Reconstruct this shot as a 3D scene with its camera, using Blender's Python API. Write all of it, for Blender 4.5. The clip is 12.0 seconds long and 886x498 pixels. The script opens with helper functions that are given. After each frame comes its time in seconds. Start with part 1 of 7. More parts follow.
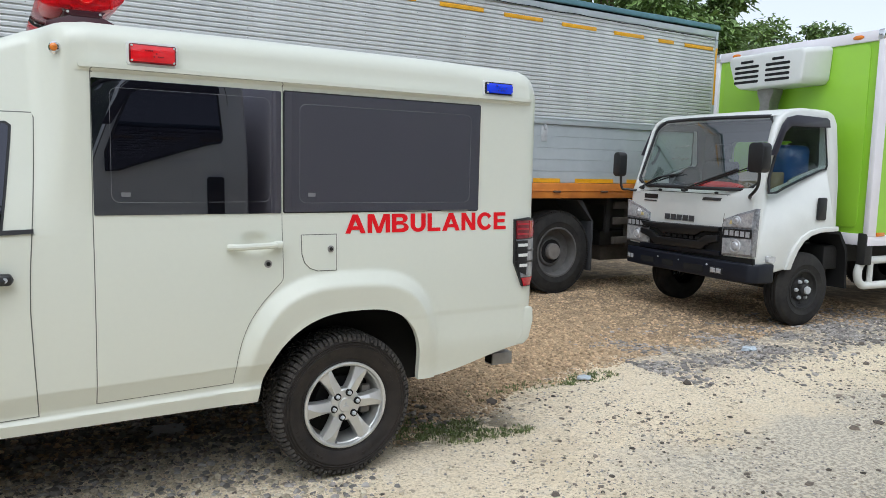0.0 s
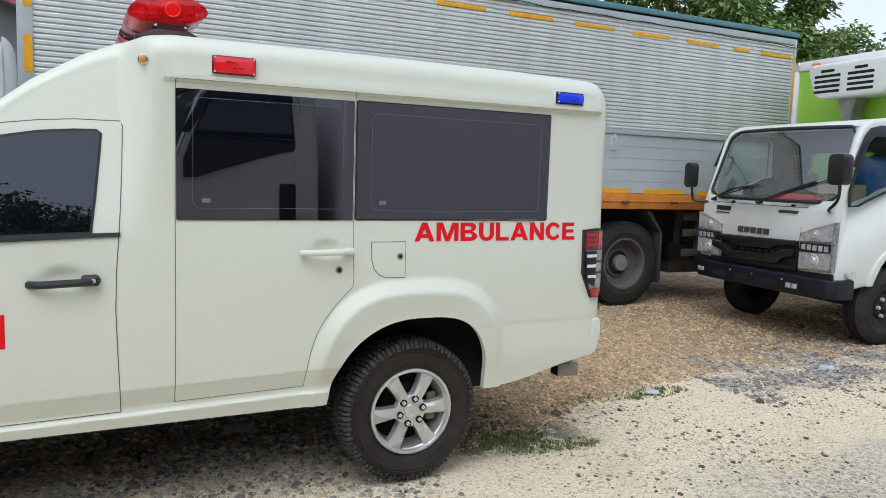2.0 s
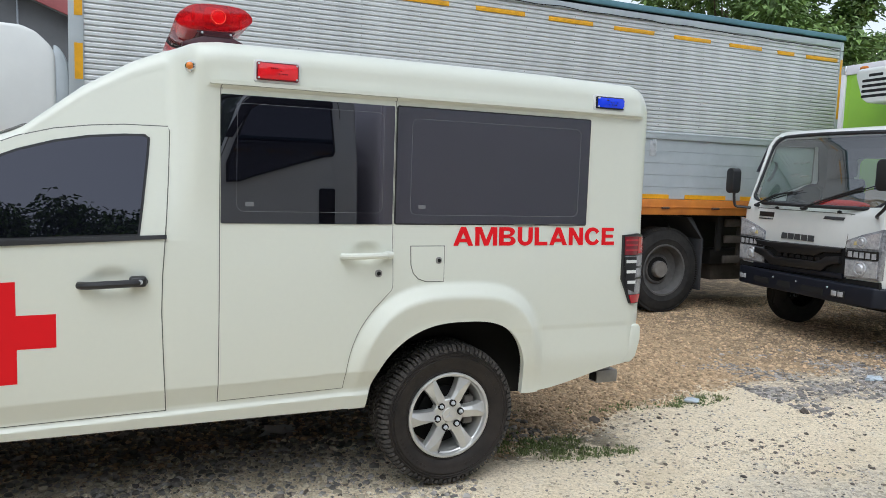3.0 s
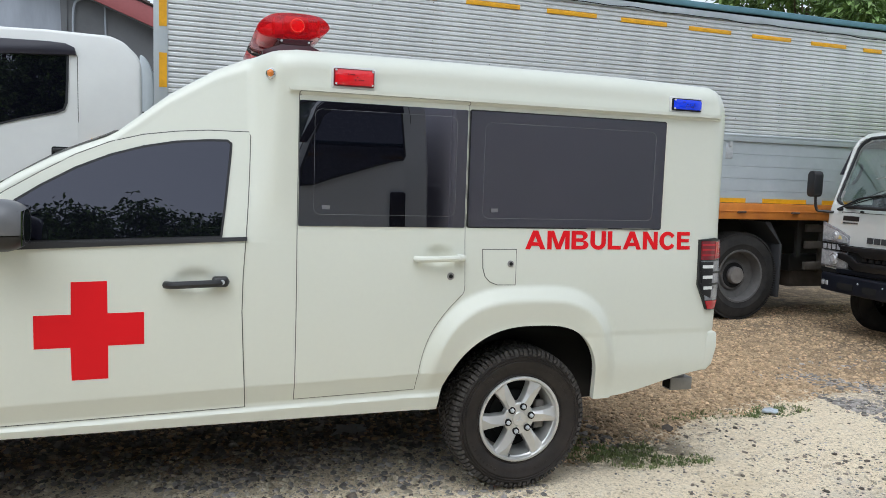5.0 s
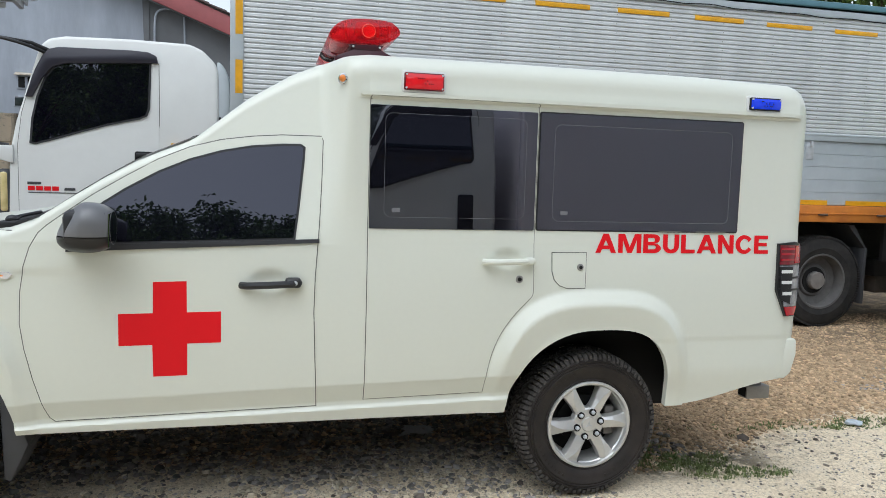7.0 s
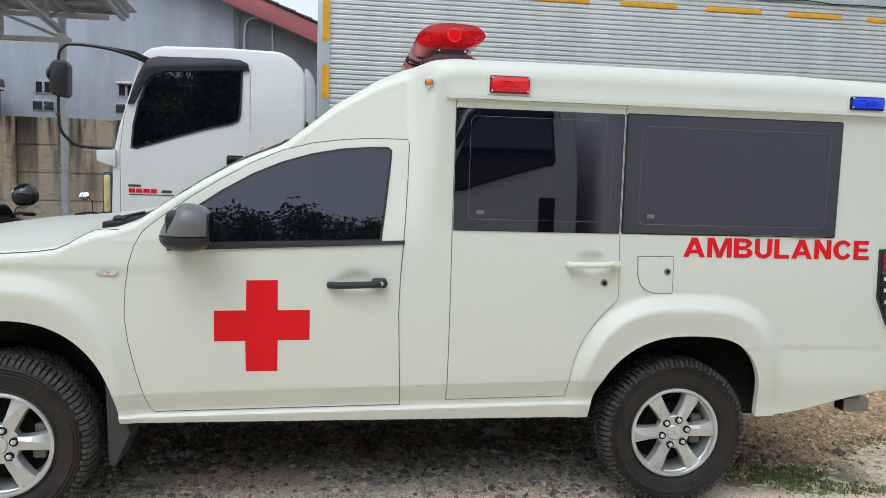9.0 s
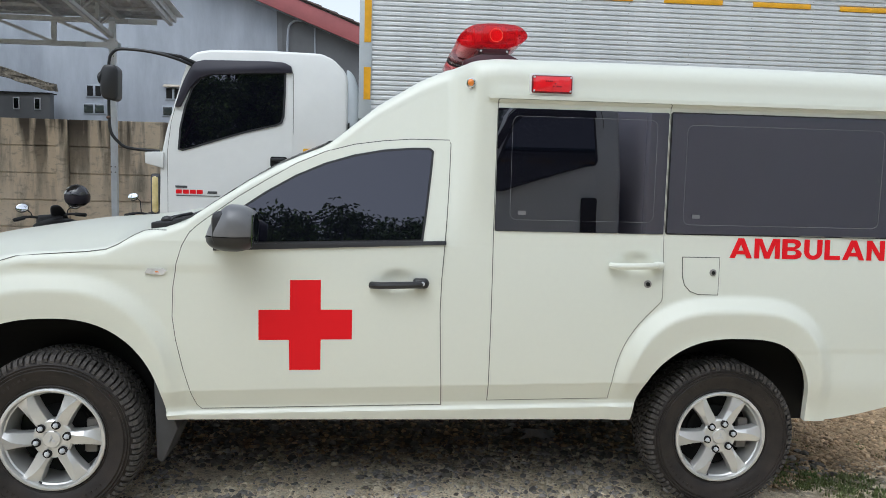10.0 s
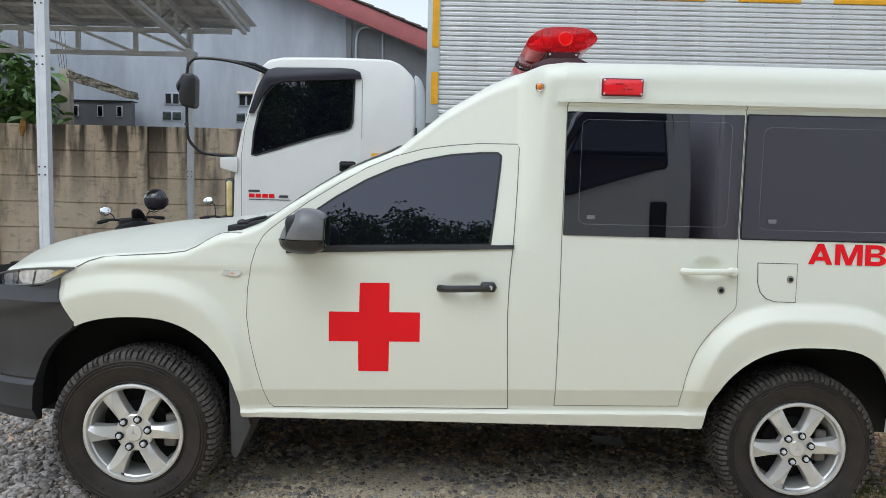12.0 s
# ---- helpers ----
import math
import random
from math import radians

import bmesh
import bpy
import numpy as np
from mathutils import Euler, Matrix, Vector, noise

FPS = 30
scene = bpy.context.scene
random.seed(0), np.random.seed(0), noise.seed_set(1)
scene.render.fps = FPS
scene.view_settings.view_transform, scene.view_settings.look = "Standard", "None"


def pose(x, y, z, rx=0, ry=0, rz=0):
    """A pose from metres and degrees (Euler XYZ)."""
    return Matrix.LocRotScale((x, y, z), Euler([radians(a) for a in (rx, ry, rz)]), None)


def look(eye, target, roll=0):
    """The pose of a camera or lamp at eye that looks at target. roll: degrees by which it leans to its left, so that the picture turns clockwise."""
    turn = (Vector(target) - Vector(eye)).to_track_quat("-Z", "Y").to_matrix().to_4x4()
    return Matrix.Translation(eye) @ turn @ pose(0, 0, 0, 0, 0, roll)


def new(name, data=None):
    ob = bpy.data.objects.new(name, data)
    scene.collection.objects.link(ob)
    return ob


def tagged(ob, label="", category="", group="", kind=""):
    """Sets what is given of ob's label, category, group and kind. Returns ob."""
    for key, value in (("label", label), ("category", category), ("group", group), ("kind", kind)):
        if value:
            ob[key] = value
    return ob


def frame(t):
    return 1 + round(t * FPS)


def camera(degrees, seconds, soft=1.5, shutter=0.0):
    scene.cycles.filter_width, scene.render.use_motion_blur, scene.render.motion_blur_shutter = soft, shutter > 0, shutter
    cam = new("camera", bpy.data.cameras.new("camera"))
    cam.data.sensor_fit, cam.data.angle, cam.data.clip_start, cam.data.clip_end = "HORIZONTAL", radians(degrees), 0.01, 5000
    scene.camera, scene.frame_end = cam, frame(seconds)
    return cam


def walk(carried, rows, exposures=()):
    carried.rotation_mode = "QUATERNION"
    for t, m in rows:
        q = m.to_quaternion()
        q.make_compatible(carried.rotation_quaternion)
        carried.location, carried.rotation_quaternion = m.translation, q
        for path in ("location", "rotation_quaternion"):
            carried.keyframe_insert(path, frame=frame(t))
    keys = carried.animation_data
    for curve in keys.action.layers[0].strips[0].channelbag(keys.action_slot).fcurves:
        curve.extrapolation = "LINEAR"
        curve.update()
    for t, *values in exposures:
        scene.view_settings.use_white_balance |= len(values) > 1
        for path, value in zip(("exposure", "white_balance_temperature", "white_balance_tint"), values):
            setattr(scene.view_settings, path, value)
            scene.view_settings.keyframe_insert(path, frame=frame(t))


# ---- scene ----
cam = camera(61.5, 12.0, soft=0.1)
PATH = [
    (0.0, (-1.44, -3.197, 1.546), (-0.404, -1.501, 1.323), 1.4),
    (0.5, (-1.445, -3.191, 1.548), (-0.439, -1.477, 1.328), 1.5),
    (1.0, (-1.449, -3.195, 1.55), (-0.48, -1.459, 1.334), 1.6),
    (1.5, (-1.456, -3.197, 1.548), (-0.527, -1.439, 1.338), 1.8),
    (2.0, (-1.467, -3.198, 1.548), (-0.579, -1.417, 1.343), 1.9),
    (2.5, (-1.472, -3.202, 1.546), (-0.629, -1.399, 1.347), 2.0),
    (3.0, (-1.482, -3.206, 1.544), (-0.683, -1.383, 1.35), 2.0),
    (5.0, (-1.512, -3.211, 1.542), (-0.879, -1.323, 1.352), 1.9),
    (5.5, (-1.515, -3.21, 1.542), (-0.92, -1.31, 1.35), 1.9),
    (6.0, (-1.517, -3.209, 1.545), (-0.962, -1.298, 1.353), 1.8),
    (6.5, (-1.518, -3.209, 1.542), (-1.008, -1.284, 1.352), 1.7),
    (7.0, (-1.522, -3.211, 1.545), (-1.061, -1.274, 1.355), 1.7),
    (9.0, (-1.554, -3.224, 1.54), (-1.297, -1.25, 1.353), 1.7),
    (9.5, (-1.555, -3.224, 1.542), (-1.353, -1.243, 1.353), 1.6),
    (10.0, (-1.56, -3.226, 1.542), (-1.41, -1.24, 1.352), 1.5),
    (10.5, (-1.564, -3.229, 1.543), (-1.466, -1.241, 1.353), 1.4),
    (11.0, (-1.568, -3.23, 1.541), (-1.516, -1.239, 1.353), 1.5),
    (11.5, (-1.572, -3.236, 1.54), (-1.559, -1.244, 1.354), 1.5),
    (12.0, (-1.575, -3.239, 1.543), (-1.598, -1.248, 1.359), 1.4),
]
walk(cam, [(t, look(e, g, r)) for t, e, g, r in PATH], exposures=[(0.0, -0.13, 5880, 8), (12.0, -0.07, 5880, 8)])

# ---- light: high overcast sky with a wide, weak sun ----
world = bpy.data.worlds.new("overcast_sky")
scene.world = world
world.use_nodes = True
wn, wl = world.node_tree.nodes, world.node_tree.links
sky = wn.new("ShaderNodeTexSky")
sky.sky_type, sky.sun_disc = "NISHITA", False
sky.sun_elevation, sky.sun_rotation = radians(62), radians(213)
sky.air_density, sky.dust_density, sky.ozone_density = 1.0, 2.0, 1.0
pale = wn.new("ShaderNodeHueSaturation")
pale.inputs["Saturation"].default_value, pale.inputs["Value"].default_value = 0.20, 1.5
wl.new(sky.outputs[0], pale.inputs["Color"])
wl.new(pale.outputs[0], wn["Background"].inputs[0])
wn["Background"].inputs[1].default_value = 0.15
sun_data = bpy.data.lights.new("sun", "SUN")
sun_data.energy, sun_data.angle, sun_data.color = 1.12, radians(60), (1.0, 0.99, 0.96)
sun = new("sun", sun_data)
sun.matrix_world = look((-4.5, -7.0, 16.0), (0, 0, 0))


# ---- materials ----
def material(name, color, rough=0.5, metal=0.0, vary=0.0, scale=8.0, bump=0.0, bump_scale=60.0, coat=0.0, second=None, spec=0.5, island=0.0, rough_vary=0.0, ior=1.5, squash=None):
    m = bpy.data.materials.new(name)
    m.use_nodes = True
    n, l = m.node_tree.nodes, m.node_tree.links
    b = n["Principled BSDF"]
    b.inputs["Base Color"].default_value = (*color, 1)
    b.inputs["Roughness"].default_value, b.inputs["Metallic"].default_value = rough, metal
    b.inputs["Coat Weight"].default_value, b.inputs["Coat Roughness"].default_value = coat, 0.04
    b.inputs["Specular IOR Level"].default_value, b.inputs["IOR"].default_value = spec, ior
    co = n.new("ShaderNodeTexCoord")
    where = co.outputs["Object"]
    if squash:
        sq = n.new("ShaderNodeVectorMath")
        sq.operation = "MULTIPLY"
        sq.inputs[1].default_value = squash
        l.new(where, sq.inputs[0])
        where = sq.outputs[0]
    if vary or second:
        a = n.new("ShaderNodeTexNoise")
        a.inputs["Scale"].default_value, a.inputs["Detail"].default_value, a.inputs["Roughness"].default_value = scale, 8, 0.65
        l.new(where, a.inputs["Vector"])
        ramp = n.new("ShaderNodeValToRGB")
        other = second or [c * (1 - vary) for c in color]
        ramp.color_ramp.elements[0].position, ramp.color_ramp.elements[1].position = 0.32, 0.68
        ramp.color_ramp.elements[0].color, ramp.color_ramp.elements[1].color = (*other, 1), (*color, 1)
        l.new(a.outputs["Fac"], ramp.inputs[0])
        last = ramp.outputs[0]
        if island:
            hs = n.new("ShaderNodeHueSaturation")
            geo = n.new("ShaderNodeNewGeometry")
            mr = n.new("ShaderNodeMapRange")
            mr.inputs["To Min"].default_value, mr.inputs["To Max"].default_value = 1 - island, 1 + island
            l.new(geo.outputs["Random Per Island"], mr.inputs["Value"])
            l.new(mr.outputs[0], hs.inputs["Value"])
            l.new(last, hs.inputs["Color"])
            last = hs.outputs[0]
        l.new(last, b.inputs["Base Color"])
    if rough_vary:
        r = n.new("ShaderNodeTexNoise")
        r.inputs["Scale"].default_value, r.inputs["Detail"].default_value = scale * 1.7, 6
        l.new(co.outputs["Object"], r.inputs["Vector"])
        mr2 = n.new("ShaderNodeMapRange")
        mr2.inputs["To Min"].default_value, mr2.inputs["To Max"].default_value = max(rough - rough_vary, 0.02), rough + rough_vary
        l.new(r.outputs["Fac"], mr2.inputs["Value"])
        l.new(mr2.outputs[0], b.inputs["Roughness"])
    if bump:
        t = n.new("ShaderNodeTexNoise")
        t.inputs["Scale"].default_value, t.inputs["Detail"].default_value = bump_scale, 5
        l.new(co.outputs["Object"], t.inputs["Vector"])
        bp = n.new("ShaderNodeBump")
        bp.inputs["Strength"].default_value, bp.inputs["Distance"].default_value = bump, 0.01
        l.new(t.outputs["Fac"], bp.inputs["Height"])
        l.new(bp.outputs[0], b.inputs["Normal"])
    return m


M = {
    "white": material("ambulance_white_paint", (0.69, 0.705, 0.615), 0.3, vary=0.015, scale=40, coat=0.3, spec=0.35),
    "truckwhite": material("truck_white_paint", (0.74, 0.745, 0.715), 0.35, vary=0.07, scale=2.5, coat=0.25, rough_vary=0.1),
    "seam": material("panel_gap", (0.12, 0.12, 0.105), 0.8),
    "tint": material("tinted_glass", (0.003, 0.003, 0.006), 0.0, ior=1.8),
    "privacy": material("privacy_film_glass", (0.003, 0.003, 0.005), 0.0, ior=2.35),
    "glassline": material("glass_edge_print", (0.16, 0.16, 0.17), 0.4),
    "blacktrim": material("black_rubber_trim", (0.018, 0.018, 0.02), 0.55),
    "plastic": material("dark_grey_plastic", (0.055, 0.056, 0.06), 0.5, vary=0.15, scale=20, bump=0.08, bump_scale=400),
    "plasticblack": material("black_plastic", (0.014, 0.014, 0.015), 0.38, vary=0.2, scale=15),
    "red": material("red_vinyl", (0.72, 0.007, 0.013), 0.5, spec=0.2),
    "redlens": material("red_lens", (0.88, 0.014, 0.022), 0.10, coat=0.7, vary=0.25, scale=18),
    "redhousing": material("red_lamp_housing", (0.48, 0.008, 0.014), 0.2, coat=0.3),
    "maroon": material("dark_maroon_bracket", (0.045, 0.006, 0.012), 0.35),
    "duct": material("dull_steel_duct", (0.36, 0.35, 0.33), 0.45, metal=0.4, second=(0.22, 0.21, 0.20), scale=7),
    "stonemix": material("mixed_grey_stones", (0.40, 0.37, 0.34), 0.85, second=(0.16, 0.145, 0.13), scale=9, island=0.6),
    "lampsilver": material("bright_lamp_reflector", (0.78, 0.79, 0.80), 0.22, metal=0.35, second=(0.42, 0.43, 0.45), scale=28, coat=0.8),
    "cabwhite": material("light_truck_white_paint", (0.72, 0.73, 0.695), 0.35, vary=0.08, scale=2.5, coat=0.25, rough_vary=0.1),
    "hubgrey": material("dusty_hub_grey", (0.24, 0.22, 0.20), 0.7, vary=0.3, scale=12),
    "bumper": material("dark_bumper_plastic", (0.040, 0.041, 0.045), 0.45, spec=0.45, vary=0.2, scale=12, bump=0.06, bump_scale=300),
    "guard": material("dusty_brown_steel", (0.10, 0.085, 0.072), 0.8, vary=0.4, scale=9),
    "reddark": material("dark_red_lens", (0.16, 0.006, 0.012), 0.12, coat=0.6),
    "tailred": material("tail_lamp_red", (0.50, 0.008, 0.02), 0.1, coat=0.7, vary=0.35, scale=30),
    "smokelens": material("smoky_clear_lens", (0.36, 0.37, 0.39), 0.1, second=(0.12, 0.12, 0.13), scale=24, coat=0.8),
    "bluelens": material("blue_lens", (0.004, 0.045, 0.85), 0.12, coat=0.4),
    "amber": material("amber_lens", (0.75, 0.22, 0.02), 0.15, coat=0.5),
    "clearlens": material("clear_lamp_lens", (0.74, 0.75, 0.77), 0.14, metal=0.25, vary=0.4, scale=22, coat=0.8),
    "chrome": material("chrome", (0.75, 0.75, 0.76), 0.12, metal=1.0),
    "alloy": material("silver_alloy_paint", (0.62, 0.62, 0.6), 0.32, metal=0.55, vary=0.06, scale=30, coat=0.3),
    "steel": material("galvanised_steel", (0.62, 0.64, 0.66), 0.45, metal=0.2, vary=0.25, scale=12, rough_vary=0.12),
    "galv": material("bright_galvanised_steel", (0.74, 0.77, 0.80), 0.5, second=(0.62, 0.65, 0.68), scale=6, rough_vary=0.1),
    "darkmetal": material("dark_chassis_metal", (0.022, 0.021, 0.02), 0.7, vary=0.4, scale=10, bump=0.3, bump_scale=80),
    "tyre": material("tyre_rubber", (0.017, 0.0155, 0.0148), 0.55, second=(0.036, 0.029, 0.025), scale=9, bump=0.12, bump_scale=150, spec=0.25),
    "tread": material("dusty_tyre_tread", (0.095, 0.087, 0.080), 0.75, second=(0.040, 0.037, 0.034), scale=14, bump=0.2, bump_scale=120, spec=0.25),
    "mirrorcap": material("satin_grey_plastic", (0.15, 0.152, 0.158), 0.3, vary=0.1, scale=20),
    "dustytyre": material("dusty_truck_tyre", (0.045, 0.042, 0.039), 0.85, second=(0.022, 0.022, 0.022), scale=7, bump=0.2, bump_scale=120, spec=0.2),
    "well": material("wheel_well_black", (0.008, 0.008, 0.008), 0.9),
    "alu": material("corrugated_aluminium", (0.66, 0.67, 0.66), 0.42, metal=0.3, second=(0.53, 0.54, 0.535), scale=1.3, squash=(2.4, 1.0, 0.3), rough_vary=0.12),
    "alusmooth": material("grey_aluminium_panel", (0.52, 0.56, 0.58), 0.5, metal=0.2, second=(0.43, 0.47, 0.49), scale=2.2, bump=0.1, bump_scale=6, rough_vary=0.1),
    "yellow": material("yellow_reflective_tape", (0.86, 0.43, 0.008), 0.4, vary=0.25, scale=9),
    "orange": material("orange_frame_paint", (0.68, 0.24, 0.035), 0.5, second=(0.5, 0.16, 0.03), scale=5),
    "tarp": material("teal_tarpaulin", (0.09, 0.20, 0.24), 0.6, second=(0.06, 0.14, 0.17), scale=3, bump=0.4, bump_scale=9),
    "green": material("lime_green_panel", (0.33, 0.63, 0.04), 0.32, vary=0.06, scale=1.5, coat=0.3),
    "windscreen": material("windscreen_glass", (0.10, 0.115, 0.11), 0.06, second=(0.05, 0.06, 0.06), scale=2.2, spec=1.0),
    "cabglass": material("cab_side_glass", (0.05, 0.065, 0.06), 0.06, second=(0.02, 0.025, 0.028), scale=3.5, spec=1.0),
    "smoke": material("smoked_visor", (0.022, 0.020, 0.030), 0.3),
    "navy": material("dark_bumper_paint", (0.010, 0.0125, 0.021), 0.42, vary=0.2, scale=9, spec=0.35),
    "boxgrey": material("light_grey_truck_body", (0.86, 0.83, 0.87), 0.4, vary=0.06, scale=1.2),
    "concrete": material("weathered_concrete", (0.62, 0.56, 0.46), 0.9, second=(0.24, 0.20, 0.16), scale=2.6, squash=(1.6, 1.6, 0.45), bump=0.5, bump_scale=18),
    "plaster": material("grey_blue_plaster", (0.45, 0.485, 0.535), 0.85, second=(0.31, 0.335, 0.375), scale=1.3, squash=(1.5, 1.5, 0.35), bump=0.15, bump_scale=14),
    "plasterdark": material("dark_grey_wall", (0.17, 0.175, 0.18), 0.85, vary=0.2, scale=2),
    "fascia": material("faded_red_fascia", (0.42, 0.12, 0.12), 0.6, second=(0.33, 0.10, 0.10), scale=3),
    "rooftile": material("roof_tile", (0.13, 0.10, 0.09), 0.8, vary=0.3, scale=6),
    "ruin": material("dark_stained_concrete", (0.27, 0.235, 0.18), 0.95, second=(0.03, 0.027, 0.024), scale=14, bump=0.8, bump_scale=30),
    "sheet": material("roof_sheet", (0.62, 0.63, 0.64), 0.45, metal=0.15, second=(0.40, 0.40, 0.41), scale=5),
    "bark": material("bark", (0.16, 0.12, 0.085), 0.9, second=(0.08, 0.06, 0.045), scale=14, bump=0.6, bump_scale=40),
    "leaf": material("leaves", (0.21, 0.31, 0.085), 0.5, second=(0.10, 0.17, 0.048), scale=1.5, island=0.45),
    "yellowed": material("yellowed_lamp_lens", (0.70, 0.58, 0.28), 0.15, second=(0.5, 0.40, 0.16), scale=12, coat=0.6),
    "leafbig": material("broad_leaves", (0.17, 0.30, 0.07), 0.42, second=(0.05, 0.10, 0.03), scale=4, island=0.5),
    "deadleaf": material("withered_leaf", (0.50, 0.26, 0.05), 0.7, second=(0.30, 0.14, 0.03), scale=20),
    "grass": material("grass", (0.10, 0.165, 0.04), 0.6, second=(0.19, 0.20, 0.075), scale=3, island=0.4),
    "stonebrown": material("brown_gravel", (0.58, 0.43, 0.27), 0.85, second=(0.38, 0.265, 0.155), scale=12, island=0.45),
    # grey stones with the shade below the ambulance put into their colour
    "stoneshade": material("shade_darkened_grey_stones", (0.28, 0.25, 0.215), 0.85, second=(0.11, 0.098, 0.085), scale=9, island=0.5),
    "stonepile": material("grey_pebbles", (0.34, 0.32, 0.30), 0.8, second=(0.17, 0.155, 0.14), scale=9, island=0.5),
    "stonedark": material("dark_pebbles", (0.25, 0.205, 0.16), 0.85, second=(0.10, 0.083, 0.07), scale=30, island=0.6),
    "stonepale": material("pale_chips", (0.64, 0.57, 0.43), 0.9, second=(0.36, 0.30, 0.21), scale=14, island=0.4),
    "litter": material("grey_cloth_scrap", (0.35, 0.35, 0.34), 0.8),
    "bluelitter": material("clear_plastic_film", (0.55, 0.62, 0.68), 0.25),
    "helmet": material("black_helmet", (0.012, 0.012, 0.014), 0.08, coat=1.0),
    "silver": material("mirror_silver", (0.8, 0.82, 0.84), 0.05, metal=1.0),
    "dustyrim": material("dusty_grey_rim", (0.125, 0.12, 0.115), 0.7, vary=0.3, scale=12),
    "seatgrey": material("grey_seat_fabric", (0.10, 0.10, 0.105), 0.9, vary=0.2, scale=30),
    "tan": material("brown_cardboard", (0.36, 0.27, 0.17), 0.8, vary=0.2, scale=8),
    "bluecan": material("blue_plastic", (0.03, 0.10, 0.32), 0.4),
    "redglow": material("bright_red_lens", (1.0, 0.30, 0.17), 0.25, coat=0.2),
    "rust": material("rusty_steel", (0.14, 0.085, 0.06), 0.85, vary=0.4, scale=12),
}

# the yard's ground: pale packed sand, brown gravel beyond it, darker soil by the green truck and, with the shade
# painted in, below the ambulance
def ground_material():
    m = bpy.data.materials.new("yard_ground")
    m.use_nodes = True
    n, l = m.node_tree.nodes, m.node_tree.links
    b = n["Principled BSDF"]
    b.inputs["Roughness"].default_value = 0.95
    b.inputs["Specular IOR Level"].default_value = 0.2
    geo = n.new("ShaderNodeNewGeometry")
    sep = n.new("ShaderNodeSeparateXYZ")
    l.new(geo.outputs["Position"], sep.inputs[0])

    def noise_tex(s, d=8, r=0.6):
        a = n.new("ShaderNodeTexNoise")
        a.inputs["Scale"].default_value, a.inputs["Detail"].default_value, a.inputs["Roughness"].default_value = s, d, r
        l.new(geo.outputs["Position"], a.inputs["Vector"])
        return a.outputs["Fac"]

    def calc(op, a, c):
        k = n.new("ShaderNodeMath")
        k.operation = op
        for i, v in enumerate((a, c)):
            if isinstance(v, (int, float)):
                k.inputs[i].default_value = v
            else:
                l.new(v, k.inputs[i])
        return k.outputs[0]

    def step(v, lo, hi):
        k = n.new("ShaderNodeMapRange")
        k.interpolation_type = "SMOOTHSTEP"
        k.inputs["From Min"].default_value, k.inputs["From Max"].default_value = lo, hi
        l.new(v, k.inputs["Value"])
        return k.outputs[0]

    def mixed(f, a, c):
        k = n.new("ShaderNodeMix")
        k.data_type = "RGBA"
        l.new(f, k.inputs[0])
        for i, v in ((6, a), (7, c)):
            if isinstance(v, tuple):
                k.inputs[i].default_value = (*v, 1)
            else:
                l.new(v, k.inputs[i])
        return k.outputs[2]

    fine, mid, big = noise_tex(55, 10, 0.75), noise_tex(7), noise_tex(1.3)
    grit, coarse, clump = noise_tex(120, 4, 0.55), noise_tex(38, 6, 0.7), noise_tex(11, 9, 0.78)
    sand = mixed(step(fine, 0.36, 0.60), (0.62, 0.51, 0.35), (0.92, 0.80, 0.60))
    sand = mixed(calc("MULTIPLY", step(grit, 0.57, 0.64), 0.5), sand, (0.33, 0.27, 0.19))
    sand = mixed(calc("MULTIPLY", step(coarse, 0.57, 0.62), 0.7), sand, (0.30, 0.25, 0.185))
    sand = mixed(calc("MULTIPLY", step(calc("SUBTRACT", 1.0, grit), 0.58, 0.66), 0.8), sand, (0.84, 0.75, 0.59))
    sand = mixed(calc("MULTIPLY", step(clump, 0.57, 0.63), 0.75), sand, (0.36, 0.28, 0.19))
    sand = mixed(calc("MULTIPLY", step(mid, 0.52, 0.72), 0.5), sand, (0.76, 0.69, 0.56))
    sand = mixed(calc("MULTIPLY", step(big, 0.5, 0.75), 0.5), sand, (0.60, 0.49, 0.32))
    grey = calc("MULTIPLY", step(calc("ADD", sep.outputs["Y"], calc("MULTIPLY", big, 1.4)), 0.5, 0.05), step(sep.outputs["X"], 0.9, 1.9))
    grey_sand = mixed(step(noise_tex(42, 7, 0.7), 0.44, 0.56), (0.70, 0.65, 0.54), (0.27, 0.245, 0.21))
    sand = mixed(calc("MULTIPLY", grey, 0.65), sand, grey_sand)
    gravel = mixed(step(fine, 0.40, 0.58), (0.25, 0.165, 0.095), (0.58, 0.43, 0.265))
    gravel = mixed(step(grit, 0.55, 0.62), gravel, (0.58, 0.45, 0.29))
    gravel = mixed(step(mid, 0.45, 0.7), gravel, (0.34, 0.235, 0.14))
    soil = calc("MULTIPLY", step(sep.outputs["X"], 2.9, 4.6), step(calc("ADD", calc("MULTIPLY", mid, 0.7), calc("MULTIPLY", big, 0.5)), 0.45, 0.66))
    gravel = mixed(calc("MULTIPLY", soil, 0.65), gravel, (0.12, 0.10, 0.08))
    stony = calc("MULTIPLY", calc("MULTIPLY", step(sep.outputs["X"], 2.6, 3.6), step(sep.outputs["Y"], 0.25, 0.75)), step(clump, 0.40, 0.56))
    sand = mixed(calc("MULTIPLY", stony, 0.8), sand, (0.27, 0.235, 0.20))
    edge = step(sep.outputs["X"], 0.2, 3.2)
    line = calc("ADD", calc("ADD", calc("MULTIPLY", edge, 0.75), 0.42), calc("MULTIPLY", step(sep.outputs["X"], 0.4, -0.3), 0.40))
